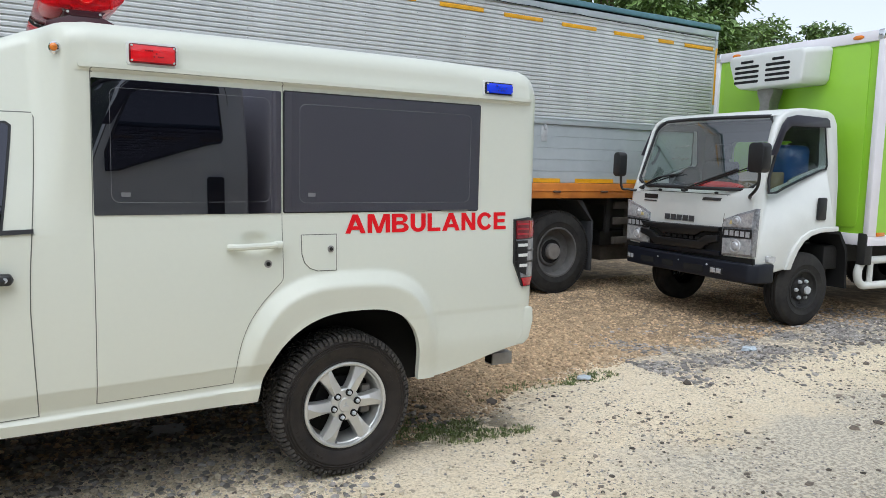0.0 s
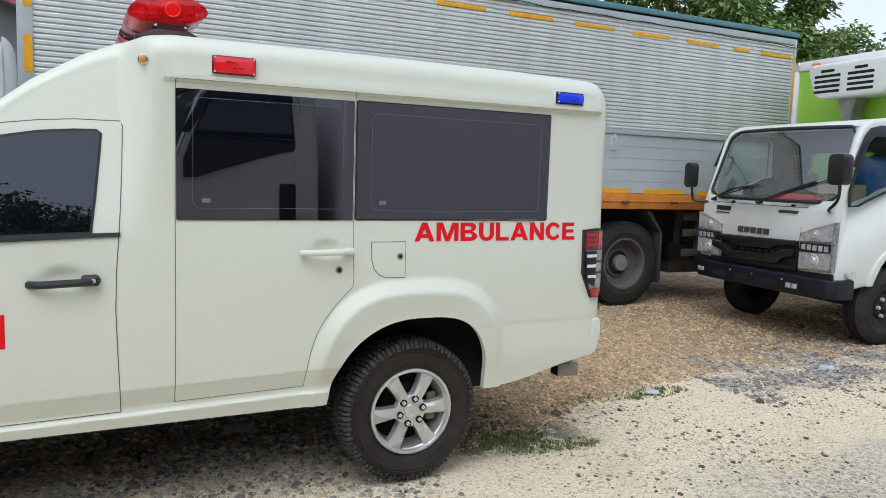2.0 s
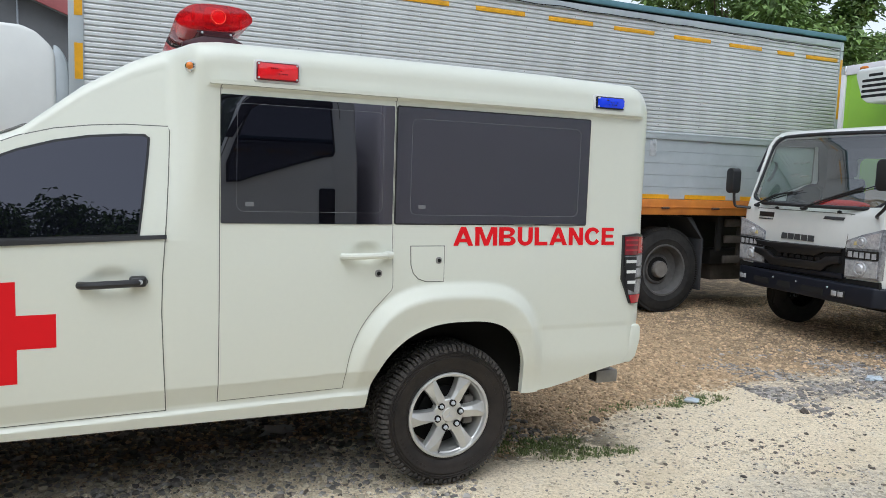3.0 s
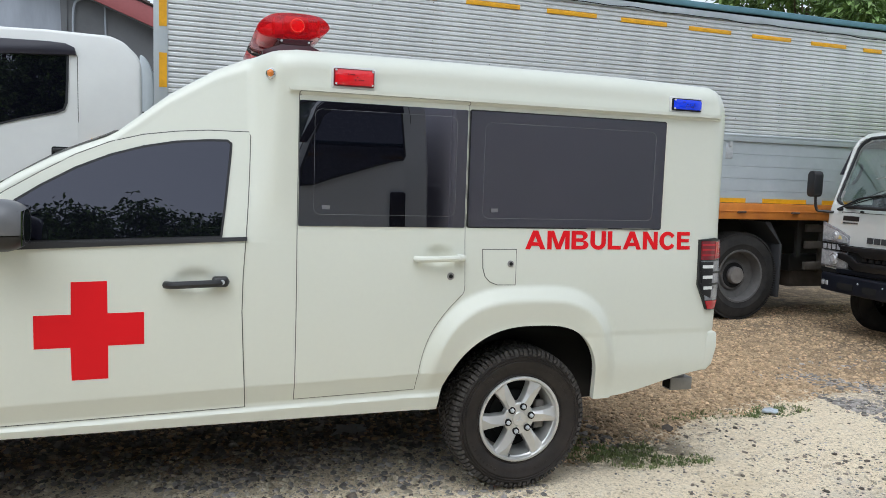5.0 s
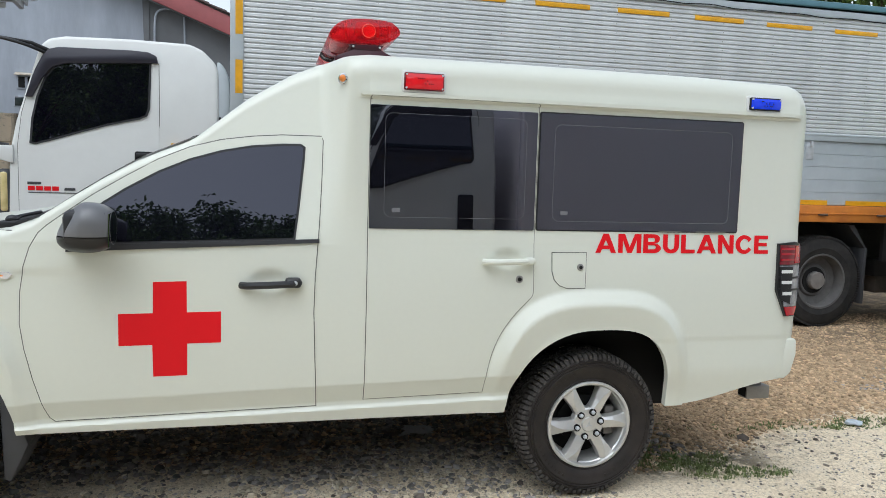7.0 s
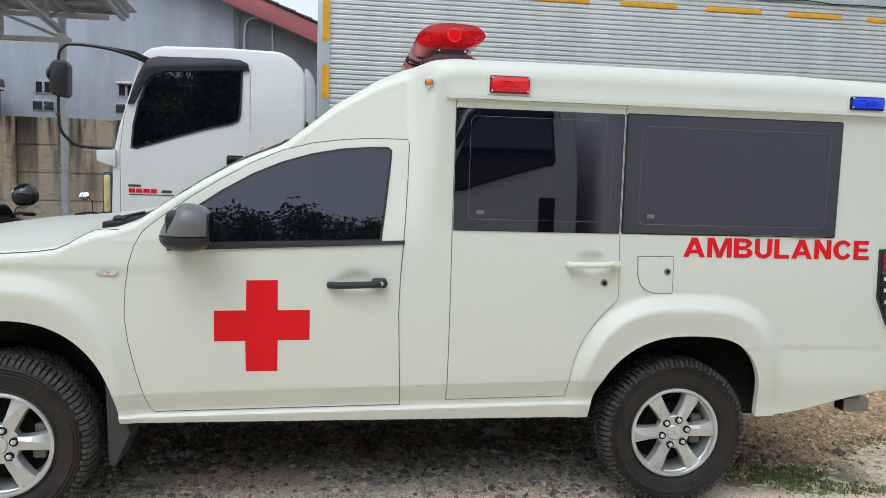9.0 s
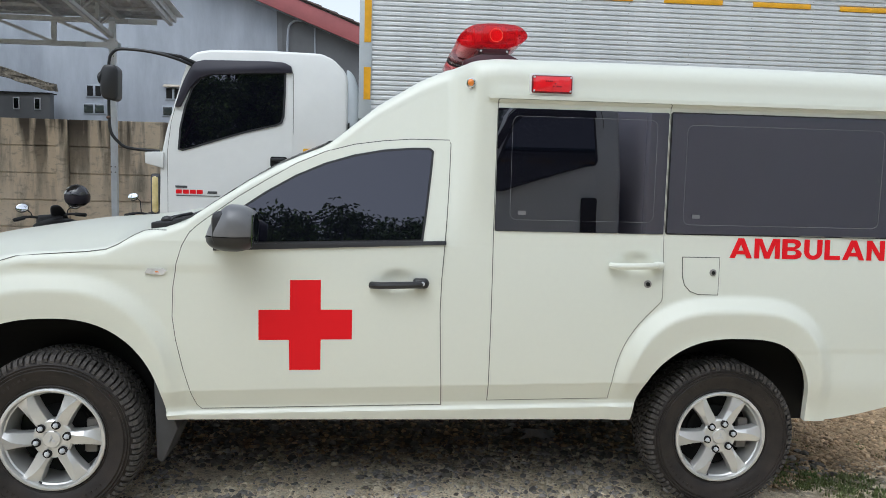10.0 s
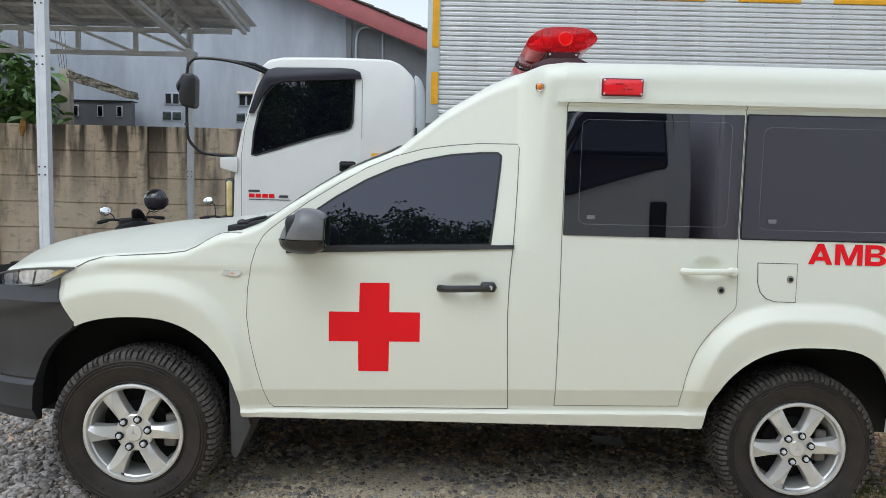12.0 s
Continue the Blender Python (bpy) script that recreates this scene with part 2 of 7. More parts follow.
    wob = calc("MULTIPLY", calc("SUBTRACT", mid, 0.5), 0.9)
    mask = step(calc("ADD", calc("SUBTRACT", sep.outputs["Y"], line), wob), -0.12, 0.14)
    col = mixed(mask, sand, gravel)
    tuft = noise_tex(4.5, 6, 0.7)
    turf = calc("MULTIPLY", calc("MULTIPLY", step(sep.outputs["X"], 0.25, 0.5), step(sep.outputs["X"], 1.5, 1.1)), calc("MULTIPLY", step(sep.outputs["Y"], 0.12, 0.3), step(sep.outputs["Y"], 0.85, 0.6)))
    col = mixed(calc("MULTIPLY", turf, calc("MULTIPLY", step(tuft, 0.42, 0.56), 0.85)), col, (0.15, 0.125, 0.085))
    clods = noise_tex(16, 3, 0.5)
    col = mixed(calc("MULTIPLY", calc("MULTIPLY", step(clods, 0.64, 0.68), step(big, 0.45, 0.6)), 0.7), col, (0.22, 0.18, 0.13))
    # the ambulance's shade painted into the ground as darker, mottled soil
    car_shade = calc("MULTIPLY", step(sep.outputs["X"], 0.6, -0.4), step(calc("ADD", sep.outputs["Y"], calc("MULTIPLY", wob, 1.5)), 0.50, 1.15))
    pile = calc("MULTIPLY", step(calc("ADD", sep.outputs["X"], wob), -3.2, -3.5), calc("MULTIPLY", step(calc("ADD", sep.outputs["Y"], wob), -0.7, -0.2), step(calc("ADD", sep.outputs["X"], wob), -6.6, -5.6)))
    col = mixed(pile, col, (0.13, 0.115, 0.10))
    shaded_soil = mixed(step(clump, 0.48, 0.60), (0.14, 0.117, 0.09), (0.45, 0.375, 0.28))
    col = mixed(car_shade, col, shaded_soil)
    l.new(col, b.inputs["Base Color"])
    bp = n.new("ShaderNodeBump")
    bp.inputs["Strength"].default_value, bp.inputs["Distance"].default_value = 0.9, 0.01
    l.new(fine, bp.inputs["Height"])
    l.new(bp.outputs[0], b.inputs["Normal"])
    return m


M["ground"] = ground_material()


# old precast concrete: sandy grey with dark rain streaks and blotches
def fence_material():
    m = material("streaked_precast_concrete", (0.84, 0.71, 0.54), 0.92, second=(0.70, 0.57, 0.41), scale=1.7, bump=0.45, bump_scale=22)
    n, l = m.node_tree.nodes, m.node_tree.links
    b = n["Principled BSDF"]
    last = b.inputs["Base Color"].links[0].from_socket
    geo = n.new("ShaderNodeNewGeometry")
    for squash, scale, lo, hi, dark in (((2.6, 2.6, 0.6), 1.8, 0.52, 0.68, (0.15, 0.145, 0.115)), ((1.0, 1.0, 2.2), 5.0, 0.54, 0.68, (0.22, 0.185, 0.14)), ((1.0, 1.0, 1.0), 26.0, 0.62, 0.72, (0.24, 0.2, 0.155))):
        sq, t, r, mx = n.new("ShaderNodeVectorMath"), n.new("ShaderNodeTexNoise"), n.new("ShaderNodeMapRange"), n.new("ShaderNodeMix")
        sq.operation, sq.inputs[1].default_value = "MULTIPLY", squash
        t.inputs["Scale"].default_value, t.inputs["Detail"].default_value, t.inputs["Roughness"].default_value = scale, 8, 0.65
        r.inputs["From Min"].default_value, r.inputs["From Max"].default_value, r.inputs["To Max"].default_value = lo, hi, 0.6
        mx.data_type = "RGBA"
        mx.inputs[7].default_value = (*dark, 1)
        l.new(geo.outputs["Position"], sq.inputs[0])
        l.new(sq.outputs[0], t.inputs["Vector"])
        l.new(t.outputs["Fac"], r.inputs["Value"])
        l.new(r.outputs[0], mx.inputs[0])
        l.new(last, mx.inputs[6])
        last = mx.outputs[2]
    # black algae running down from the top edge
    sq, t, xyz, top, add, mx = n.new("ShaderNodeVectorMath"), n.new("ShaderNodeTexNoise"), n.new("ShaderNodeSeparateXYZ"), n.new("ShaderNodeMapRange"), n.new("ShaderNodeMapRange"), n.new("ShaderNodeMix")
    both_ = n.new("ShaderNodeMath")
    sq.operation, sq.inputs[1].default_value = "MULTIPLY", (6.0, 6.0, 0.7)
    both_.operation = "MULTIPLY"
    t.inputs["Scale"].default_value, t.inputs["Detail"].default_value = 1.0, 7
    top.inputs["From Min"].default_value, top.inputs["From Max"].default_value = 0.9, 2.2
    add.inputs["From Min"].default_value, add.inputs["From Max"].default_value, add.inputs["To Max"].default_value = 0.44, 0.58, 1.0
    mx.data_type = "RGBA"
    mx.inputs[7].default_value = (0.085, 0.07, 0.055, 1)
    l.new(geo.outputs["Position"], sq.inputs[0])
    l.new(geo.outputs["Position"], xyz.inputs[0])
    l.new(sq.outputs[0], t.inputs["Vector"])
    l.new(xyz.outputs["Z"], top.inputs["Value"])
    l.new(t.outputs["Fac"], add.inputs["Value"])
    l.new(top.outputs[0], both_.inputs[0])
    l.new(add.outputs[0], both_.inputs[1])
    l.new(both_.outputs[0], mx.inputs[0])
    l.new(last, mx.inputs[6])
    l.new(mx.outputs[2], b.inputs["Base Color"])
    return m


M["fence"] = fence_material()


# clear glass: it lets light through and mirrors a little at flat angles
def clear_glass(name, tint, least):
    m = bpy.data.materials.new(name)
    m.use_nodes = True
    n, l = m.node_tree.nodes, m.node_tree.links
    out = n["Material Output"]
    clear, gloss, facing, both = n.new("ShaderNodeBsdfTransparent"), n.new("ShaderNodeBsdfGlossy"), n.new("ShaderNodeLayerWeight"), n.new("ShaderNodeMixShader")
    power, share = n.new("ShaderNodeMath"), n.new("ShaderNodeMapRange")
    power.operation, power.inputs[1].default_value = "POWER", 4.0
    share.inputs["To Min"].default_value, share.inputs["To Max"].default_value = least, 0.9
    facing.inputs["Blend"].default_value = 0.5
    l.new(facing.outputs["Facing"], power.inputs[0])
    l.new(power.outputs[0], share.inputs["Value"])
    clear.inputs[0].default_value = (*tint, 1)
    gloss.inputs["Roughness"].default_value = 0.02
    l.new(share.outputs[0], both.inputs[0])
    l.new(clear.outputs[0], both.inputs[1])
    l.new(gloss.outputs[0], both.inputs[2])
    l.new(both.outputs[0], out.inputs["Surface"])
    return m


M["white"].node_tree.nodes["Principled BSDF"].inputs["Coat Roughness"].default_value = 0.10
for key in ("tint", "privacy"):
    M[key].node_tree.nodes["Principled BSDF"].inputs["Specular Tint"].default_value = (0.86, 0.87, 1.0, 1)
M["redglass"] = clear_glass("red_lens_glass", (1.0, 0.085, 0.10), 0.06)
rn, rl = M["redglass"].node_tree.nodes, M["redglass"].node_tree.links
dye, body_mix = rn.new("ShaderNodeBsdfPrincipled"), rn.new("ShaderNodeMixShader")
dye.inputs["Base Color"].default_value, dye.inputs["Roughness"].default_value = (0.92, 0.02, 0.035, 1), 0.08
body_mix.inputs[0].default_value = 0.25
rl.new(rn["Material Output"].inputs["Surface"].links[0].from_socket, body_mix.inputs[1])
rl.new(dye.outputs[0], body_mix.inputs[2])
rl.new(body_mix.outputs[0], rn["Material Output"].inputs["Surface"])
M["lampcover"] = clear_glass("clear_lamp_cover", (0.97, 0.97, 0.97), 0.05)
M["clear"] = clear_glass("clear_cab_glass", (0.80, 0.85, 0.83), 0.05)
M["clearscreen"] = clear_glass("clear_windscreen_glass", (0.78, 0.86, 0.85), 0.24)


# ---- mesh helpers ----
def mesh_object(name, bm, mat, smooth=True, angle=35):
    bmesh.ops.remove_doubles(bm, verts=bm.verts, dist=1e-5)
    bmesh.ops.recalc_face_normals(bm, faces=bm.faces)
    me = bpy.data.meshes.new(name)
    if smooth:
        for f in bm.faces:
            f.smooth = True
        for e in bm.edges:
            if len(e.link_faces) == 2 and e.calc_face_angle(0) > radians(angle):
                e.smooth = False
    bm.to_mesh(me)
    bm.free()
    me.materials.append(M[mat])
    return new(name, me)


def part(name, bm, mat, parent, label="", smooth=True, angle=35):
    ob = mesh_object(name, bm, mat, smooth, angle)
    ob.parent = parent
    return tagged(ob, label)


def repeat(name, bm, mat, parent, poses, label="", smooth=True, angle=35):
    """The same small part at several poses, sharing one mesh."""
    first = part(name, bm, mat, parent, label, smooth, angle)
    first.matrix_basis = poses[0]
    for m in poses[1:]:
        ob = new(name, first.data)
        ob.parent, ob.matrix_basis = parent, m
        tagged(ob, label)


def thing(name, label, category, m=None, group="", kind=""):
    ob = new(name)
    ob.empty_display_size = 0.1
    if m is not None:
        ob.matrix_basis = m
    return tagged(ob, label, category, group, kind)


def structure(name, bm, mat, label, category, smooth=False):
    return tagged(mesh_object(name, bm, mat, smooth), label, category, "", "structure")


def merge(dst, src):
    me = bpy.data.meshes.new("tmp")
    src.to_mesh(me)
    src.free()
    dst.from_mesh(me)
    bpy.data.meshes.remove(me)
    return dst


def box(x0, x1, y0, y1, z0, z1, bev=0.0, seg=2, into=None):
    bm = bmesh.new()
    bmesh.ops.create_cube(bm, size=1)
    for v in bm.verts:
        v.co = Vector(((x0 + x1) / 2 + v.co.x * (x1 - x0), (y0 + y1) / 2 + v.co.y * (y1 - y0), (z0 + z1) / 2 + v.co.z * (z1 - z0)))
    if bev:
        bmesh.ops.bevel(bm, geom=bm.edges[:], offset=bev, segments=seg, profile=0.5, affect="EDGES")
    return merge(into, bm) if into else bm


def prism(outline, plane, d0, d1, bev=0.0, seg=2, into=None):
    """A plate with the 2D outline in plane xz, xy or yz, from d0 to d1 along the third axis."""
    bm = bmesh.new()
    at = {"xz": lambda a, c, d: (a, d, c), "xy": lambda a, c, d: (a, c, d), "yz": lambda a, c, d: (d, a, c)}[plane]
    low = [bm.verts.new(at(a, c, d0)) for a, c in outline]
    high = [bm.verts.new(at(a, c, d1)) for a, c in outline]
    bm.faces.new(low)
    bm.faces.new(high[::-1])
    for i in range(len(low)):
        j = (i + 1) % len(low)
        bm.faces.new((low[i], high[i], high[j], low[j]))
    bmesh.ops.recalc_face_normals(bm, faces=bm.faces)
    if bev:
        bmesh.ops.bevel(bm, geom=[e for e in bm.edges if e.calc_face_angle(0) > 0.3], offset=bev, segments=seg, profile=0.5, affect="EDGES", clamp_overlap=True)
    return merge(into, bm) if into else bm


def tube(points, r, seg=10, into=None, r_end=None):
    bm = bmesh.new()
    pts = [Vector(p) for p in points]
    rings = []
    s = None
    for i, p in enumerate(pts):
        d = (pts[min(i + 1, len(pts) - 1)] - pts[max(i - 1, 0)]).normalized()
        s = d.cross(Vector((0, 0, 1)) if abs(d.z) < 0.9 else Vector((1, 0, 0))) if s is None else s - d * s.dot(d)
        s.normalize()
        w = s.cross(d)
        rr = r if r_end is None else r + (r_end - r) * i / (len(pts) - 1)
        rings.append([bm.verts.new(p + (s * math.cos(a) + w * math.sin(a)) * rr) for a in (2 * math.pi * k / seg for k in range(seg))])
    for a, c in zip(rings, rings[1:]):
        for k in range(seg):
            bm.faces.new((a[k], a[(k + 1) % seg], c[(k + 1) % seg], c[k]))
    bm.faces.new(rings[0][::-1])
    bm.faces.new(rings[-1])
    return merge(into, bm) if into else bm


def smooth_line(points, n=6):
    """A finer run of points along a Catmull-Rom curve."""
    p = [Vector(q) for q in points]
    out = []
    for i in range(len(p) - 1):
        a, c, d, e = p[max(i - 1, 0)], p[i], p[i + 1], p[min(i + 2, len(p) - 1)]
        for k in range(n):
            t = k / n
            out.append(0.5 * ((2 * c) + (d - a) * t + (2 * a - 5 * c + 4 * d - e) * t * t + (3 * c - a - 3 * d + e) * t ** 3))
    out.append(p[-1])
    return out


def lathe(profile, seg=48, into=None, center=(0, 0, 0)):
    """Rings (radius, y) turned round the y axis."""
    bm = bmesh.new()
    rings = []
    for r, y in profile:
        if r < 1e-6:
            rings.append([bm.verts.new((center[0], center[1] + y, center[2]))])
        else:
            rings.append([bm.verts.new((center[0] + r * math.cos(a), center[1] + y, center[2] + r * math.sin(a))) for a in (2 * math.pi * k / seg for k in range(seg))])
    for a, c in zip(rings, rings[1:]):
        for k in range(seg):
            q = [a[k % len(a)], a[(k + 1) % len(a)], c[(k + 1) % len(c)], c[k % len(c)]]
            q = list(dict.fromkeys(q))
            if len(q) > 2:
                bm.faces.new(q)
    return merge(into, bm) if into else bm


def ball(x, y, z, rx, ry, rz, sub=2, into=None):
    bm = bmesh.new()
    bmesh.ops.create_icosphere(bm, subdivisions=sub, radius=1)
    for v in bm.verts:
        v.co = Vector((x + v.co.x * rx, y + v.co.y * ry, z + v.co.z * rz))
    return merge(into, bm) if into else bm


def smoothstep(lo, hi, v):
    u = min(max((v - lo) / (hi - lo), 0.0), 1.0)
    return u * u * (3 - 2 * u)


def along(table, x):
    if x <= table[0][0]:
        return table[0][1]
    for (a, p), (c, q) in zip(table, table[1:]):
        if x <= c:
            return p + (q - p) * (x - a) / (c - a)
    return table[-1][1]


def rounded(x0, x1, z0, z1, r, n=4):
    out = []
    for cx, cz, a0 in ((x1 - r, z0 + r, -90), (x1 - r, z1 - r, 0), (x0 + r, z1 - r, 90), (x0 + r, z0 + r, 180)):
        for k in range(n + 1):
            a = radians(a0 + 90 * k / n)
            out.append((cx + r * math.cos(a), cz + r * math.sin(a)))
    return out


# ---- ambulance: pick-up cab with a raised patient compartment; nose towards -x, near side at y = 0 ----
# wheel openings: centre x, z, reach to the front and to the rear, height, roundness to the front and to the rear
REAR_ARCH, FRONT_ARCH = (0.02, 0.375, 0.452, 0.380, 0.478, 2.3, 3.2), (-2.96, 0.375, 0.515, 0.458, 0.532, 2.5, 2.25)
REAR_FLARE, FRONT_FLARE = (0.0, 0.375, 0.545, 0.508, 0.668, 2.8, 3.3), (-2.96, 0.375, 0.62, 0.505, 0.652, 2.5, 2.4)
ROOF = [(-3.88, 0.96), (-3.75, 1.045), (-3.62, 1.098), (-3.5, 1.125), (-3.25, 1.155), (-3.1, 1.185), (-2.85, 1.203), (-2.75, 1.215), (-2.65, 1.262), (-2.6, 1.284), (-2.52, 1.296), (-2.43, 1.328), (-2.3, 1.420), (-2.17, 1.507), (-2.05, 1.578), (-1.95, 1.625),
        (-1.86, 1.662), (-1.82, 1.684), (-1.72, 1.768), (-1.61, 1.86), (-1.42, 1.98), (-1.3, 2.035), (-1.2, 2.058), (-1.1, 2.070), (-0.5, 2.072), (0.5, 2.068), (1.0, 2.054), (1.07, 2.035), (1.115, 1.99), (1.145, 1.92)]
CROWN = [(-3.88, 0.085), (-3.75, 0.10), (-3.62, 0.088), (-3.5, 0.09), (-3.25, 0.103), (-3.1, 0.096), (-2.75, 0.10), (-2.65, 0.065), (-2.52, 0.042), (-2.42, 0.03), (-1.8, 0.035), (1.1, 0.03)]
BEND = [(-3.9, 0.05), (-2.6, 0.05), (-2.4, 0.04), (-1.8, 0.05), (-1.2, 0.09), (1.0, 0.09)]


def arch_level(x, arch):
    cx, cz, front, rear, b, p, q = arch
    u, e = (cx - x) / front if x < cx else (x - cx) / rear, p if x < cx else q
    return cz + b * (1 - u ** e) ** (1 / e) if u < 1 else None


def radius_in(x, z, arch):
    cx, cz, front, rear, b, p, q = arch
    u, e = (cx - x) / front if x < cx else (x - cx) / rear, p if x < cx else q
    return (u ** e + (max(z - cz, 0) / b) ** e) ** (1 / e)


# finger hollows behind the two door pulls: centre x, z, half width, half height
HOLLOWS = ((-1.51, 1.088, 0.078, 0.050), (-0.452, 1.186, 0.066, 0.048))


def side_y(x, z):
    """Depth of the near side's skin at length x and height z."""
    zp = z - 0.0218 * (x + 1.8)
    if zp < 0.493:
        y = 0.0305 + (0.493 - zp) * 0.3
    elif zp < 0.526:
        y = 0.0305 + 0.014 * smoothstep(0.493, 0.508, zp)
    elif zp < 0.607:
        y = 0.0138 + 0.0307 * (0.607 - zp) / 0.081
    else:
        y = 0.012 * ((z - 0.95) / 0.32) ** 2 if z < 1.25 else 0.0106
    if x > 0.3 and z < 0.8:
        y = 0.006 + 0.03 * (1 - smoothstep(0.44, 0.66, z))
    cab = max(z - 1.245, 0) * 0.24
    b = smoothstep(-1.29, -1.17, x) * smoothstep(1.25, 1.5, z) + smoothstep(-1.36, -1.12, x) * (1 - smoothstep(1.25, 1.5, z))
    comp = 0.004 * smoothstep(1.25, 1.35, z)
    y += cab * (1 - b) + comp * b
    if x > -1.14:
        k = smoothstep(-1.14, -1.09, x) * (1 - smoothstep(1.03, 1.06, x))
        y -= 0.014 * smoothstep(1.873, 1.884, z) * k * (1 - 0.6 * smoothstep(1.9, 1.97, z))
    for hx, hz, ha, hb in HOLLOWS:
        d = ((x - hx) / ha) ** 2 + ((z - hz) / hb) ** 2
        if d < 1:
            y += 0.020 * (1 - d) ** 0.8
    r = radius_in(x, z, REAR_FLARE)
    y -= (0.046 * min(max((1.0 - r) / 0.10, 0), 1) - 0.020 * min(max((0.895 - r) / 0.16, 0), 1)) * (0.2 + 0.8 * smoothstep(0.50, 0.80, z))
    r = radius_in(x, z, FRONT_FLARE)
    swell = max(1 - (r - 1) / 0.12, 0) if r > 1 else 1 - 0.85 * min((1 - r) / 0.22, 1)
    wing = smoothstep(0.42, 0.5, z) * (1 - smoothstep(-2.52, -2.40, x))
    y -= 0.030 * swell * wing
    y -= 0.007 * smoothstep(1.118, 1.136, z + 0.012 * (x + 2.6)) * (1 - smoothstep(-2.52, -2.0, x)) * (1 - smoothstep(1.15, 1.24, z))
    if x < -3.2:
        u = min((-3.2 - x) / 0.67, 0.9995)
        y += 0.88 * (1 - (1 - u ** 2.3) ** (1 / 2.3))
    if x > 1.0:
        u = min((x - 1.0) / 0.148, 0.999)
        y += 0.13 * (1 - math.sqrt(1 - u * u))
    return y


LAMP_EDGE = [(-3.70, 0.992), (-3.6, 1.004), (-3.5, 1.017), (-3.40, 1.031), (-3.36, 1.043), (-3.285, 1.081)]


def bumper_edge(z):
    """Where the bumper ends at height z: at the wheel arch, then along the front wing."""
    if z > 0.88:
        return -3.238 - 0.062 * min((z - 0.88) / 0.115, 1.0)
    return min(-3.0 - 0.468 * (1 - (max(z - 0.375, 0) / 0.522) ** 2.4) ** (1 / 2.4), -3.236)


def body_shell():
    xs = [-3.868, -3.86, -3.84, -3.81, -3.77, -3.72, -3.66, -3.6, -3.54]
    for cx, cz, front, rear, b, p, q in (FRONT_ARCH, REAR_ARCH):
        xs += [cx - (front if k < 24 else rear) * math.cos(math.pi * k / 48) for k in range(49)]
        xs += [cx - front - 0.001, cx + rear + 0.001]
    x = -2.5
    while x < 1.0:
        xs.append(x)
        x += 0.016 if abs(x) < 0.6 else 0.026
    xs += [x for x, _ in ROOF if x > -3.8] + [1.01, 1.02, 1.03, 1.04, 1.05, 1.06, 1.08, 1.09, 1.1, 1.125, 1.135, 1.14, 1.145]
    xs += [-3.37 + 0.004 * k for k in range(44)]
    xs = sorted(set(round(v, 4) for v in xs))
    zs = [0.455 + 0.006 * k for k in range(36)]
    z = 0.68
    while z < 2.1:
        zs.append(z)
        z += 0.012 if z < 1.25 else 0.022
    zs = sorted(zs + [1.242, 1.25, 1.873, 1.877, 1.881, 1.885])
    bm = bmesh.new()
    cols = []
    for x in xs:
        low = 0.455 if x < 0.5 else 0.46 + 0.12 * smoothstep(0.45, 1.1, x)
        if x < -3.4:
            low = 0.40
        for arch in (FRONT_ARCH, REAR_ARCH):
            level = arch_level(x, arch)
            if level:
                low = max(low, level)
        bend = along(BEND, x)
        top = along(ROOF, x) - bend
        sec = [(side_y(x, low) + 0.034, low + 0.004), (side_y(x, low) + 0.010, low)]
        for z in zs:
            zz = min(max(z, low), top)
            sunk = 0.035 if zz < along(LAMP_EDGE, x) + 0.006 and x < bumper_edge(zz) - 0.005 else 0.0
            sec.append((side_y(x, zz) + sunk, zz))
        ys = side_y(x, top)
        for k in range(1, 7):
            a = radians(15 * k)
            sec.append((min(ys + bend * (1 - math.cos(a)), 0.9), top + bend * math.sin(a)))
        y0, z0, crown = min(ys + bend, 0.9), top + bend, along(CROWN, x)
        for k in range(1, 9):
            u = k / 8
            sec.append((y0 + (0.9 - y0) * u, z0 + crown * (1 - (1 - u) ** 2.4)))
        cols.append(sec)
    for flip in (False, True):
        grid = [[bm.verts.new((x, 1.8 - y if flip else y, z)) for y, z in sec] for x, sec in zip(xs, cols)]
        for a, c in zip(grid, grid[1:]):
            for k in range(len(a) - 1):
                q = [a[k], c[k], c[k + 1], a[k + 1]]
                if len(set(tuple(v.co) for v in q)) > 2:
                    bm.faces.new(q)
        last = grid[-1]
        mid = [bm.verts.new((1.15, 0.9, v.co.z)) for v in last]
        for k in range(len(last) - 1):
            if (last[k].co - last[k + 1].co).length > 1e-5:
                bm.faces.new((last[k], mid[k], mid[k + 1], last[k + 1]))
    hidden = [f for f in bm.faces if all(v.co.z < 1.0 and v.co.x < bumper_edge(v.co.z) - 0.05 for v in f.verts)]
    bmesh.ops.delete(bm, geom=hidden, context="FACES")
    bmesh.ops.dissolve_degenerate(bm, dist=1e-5, edges=bm.edges)
    return bm


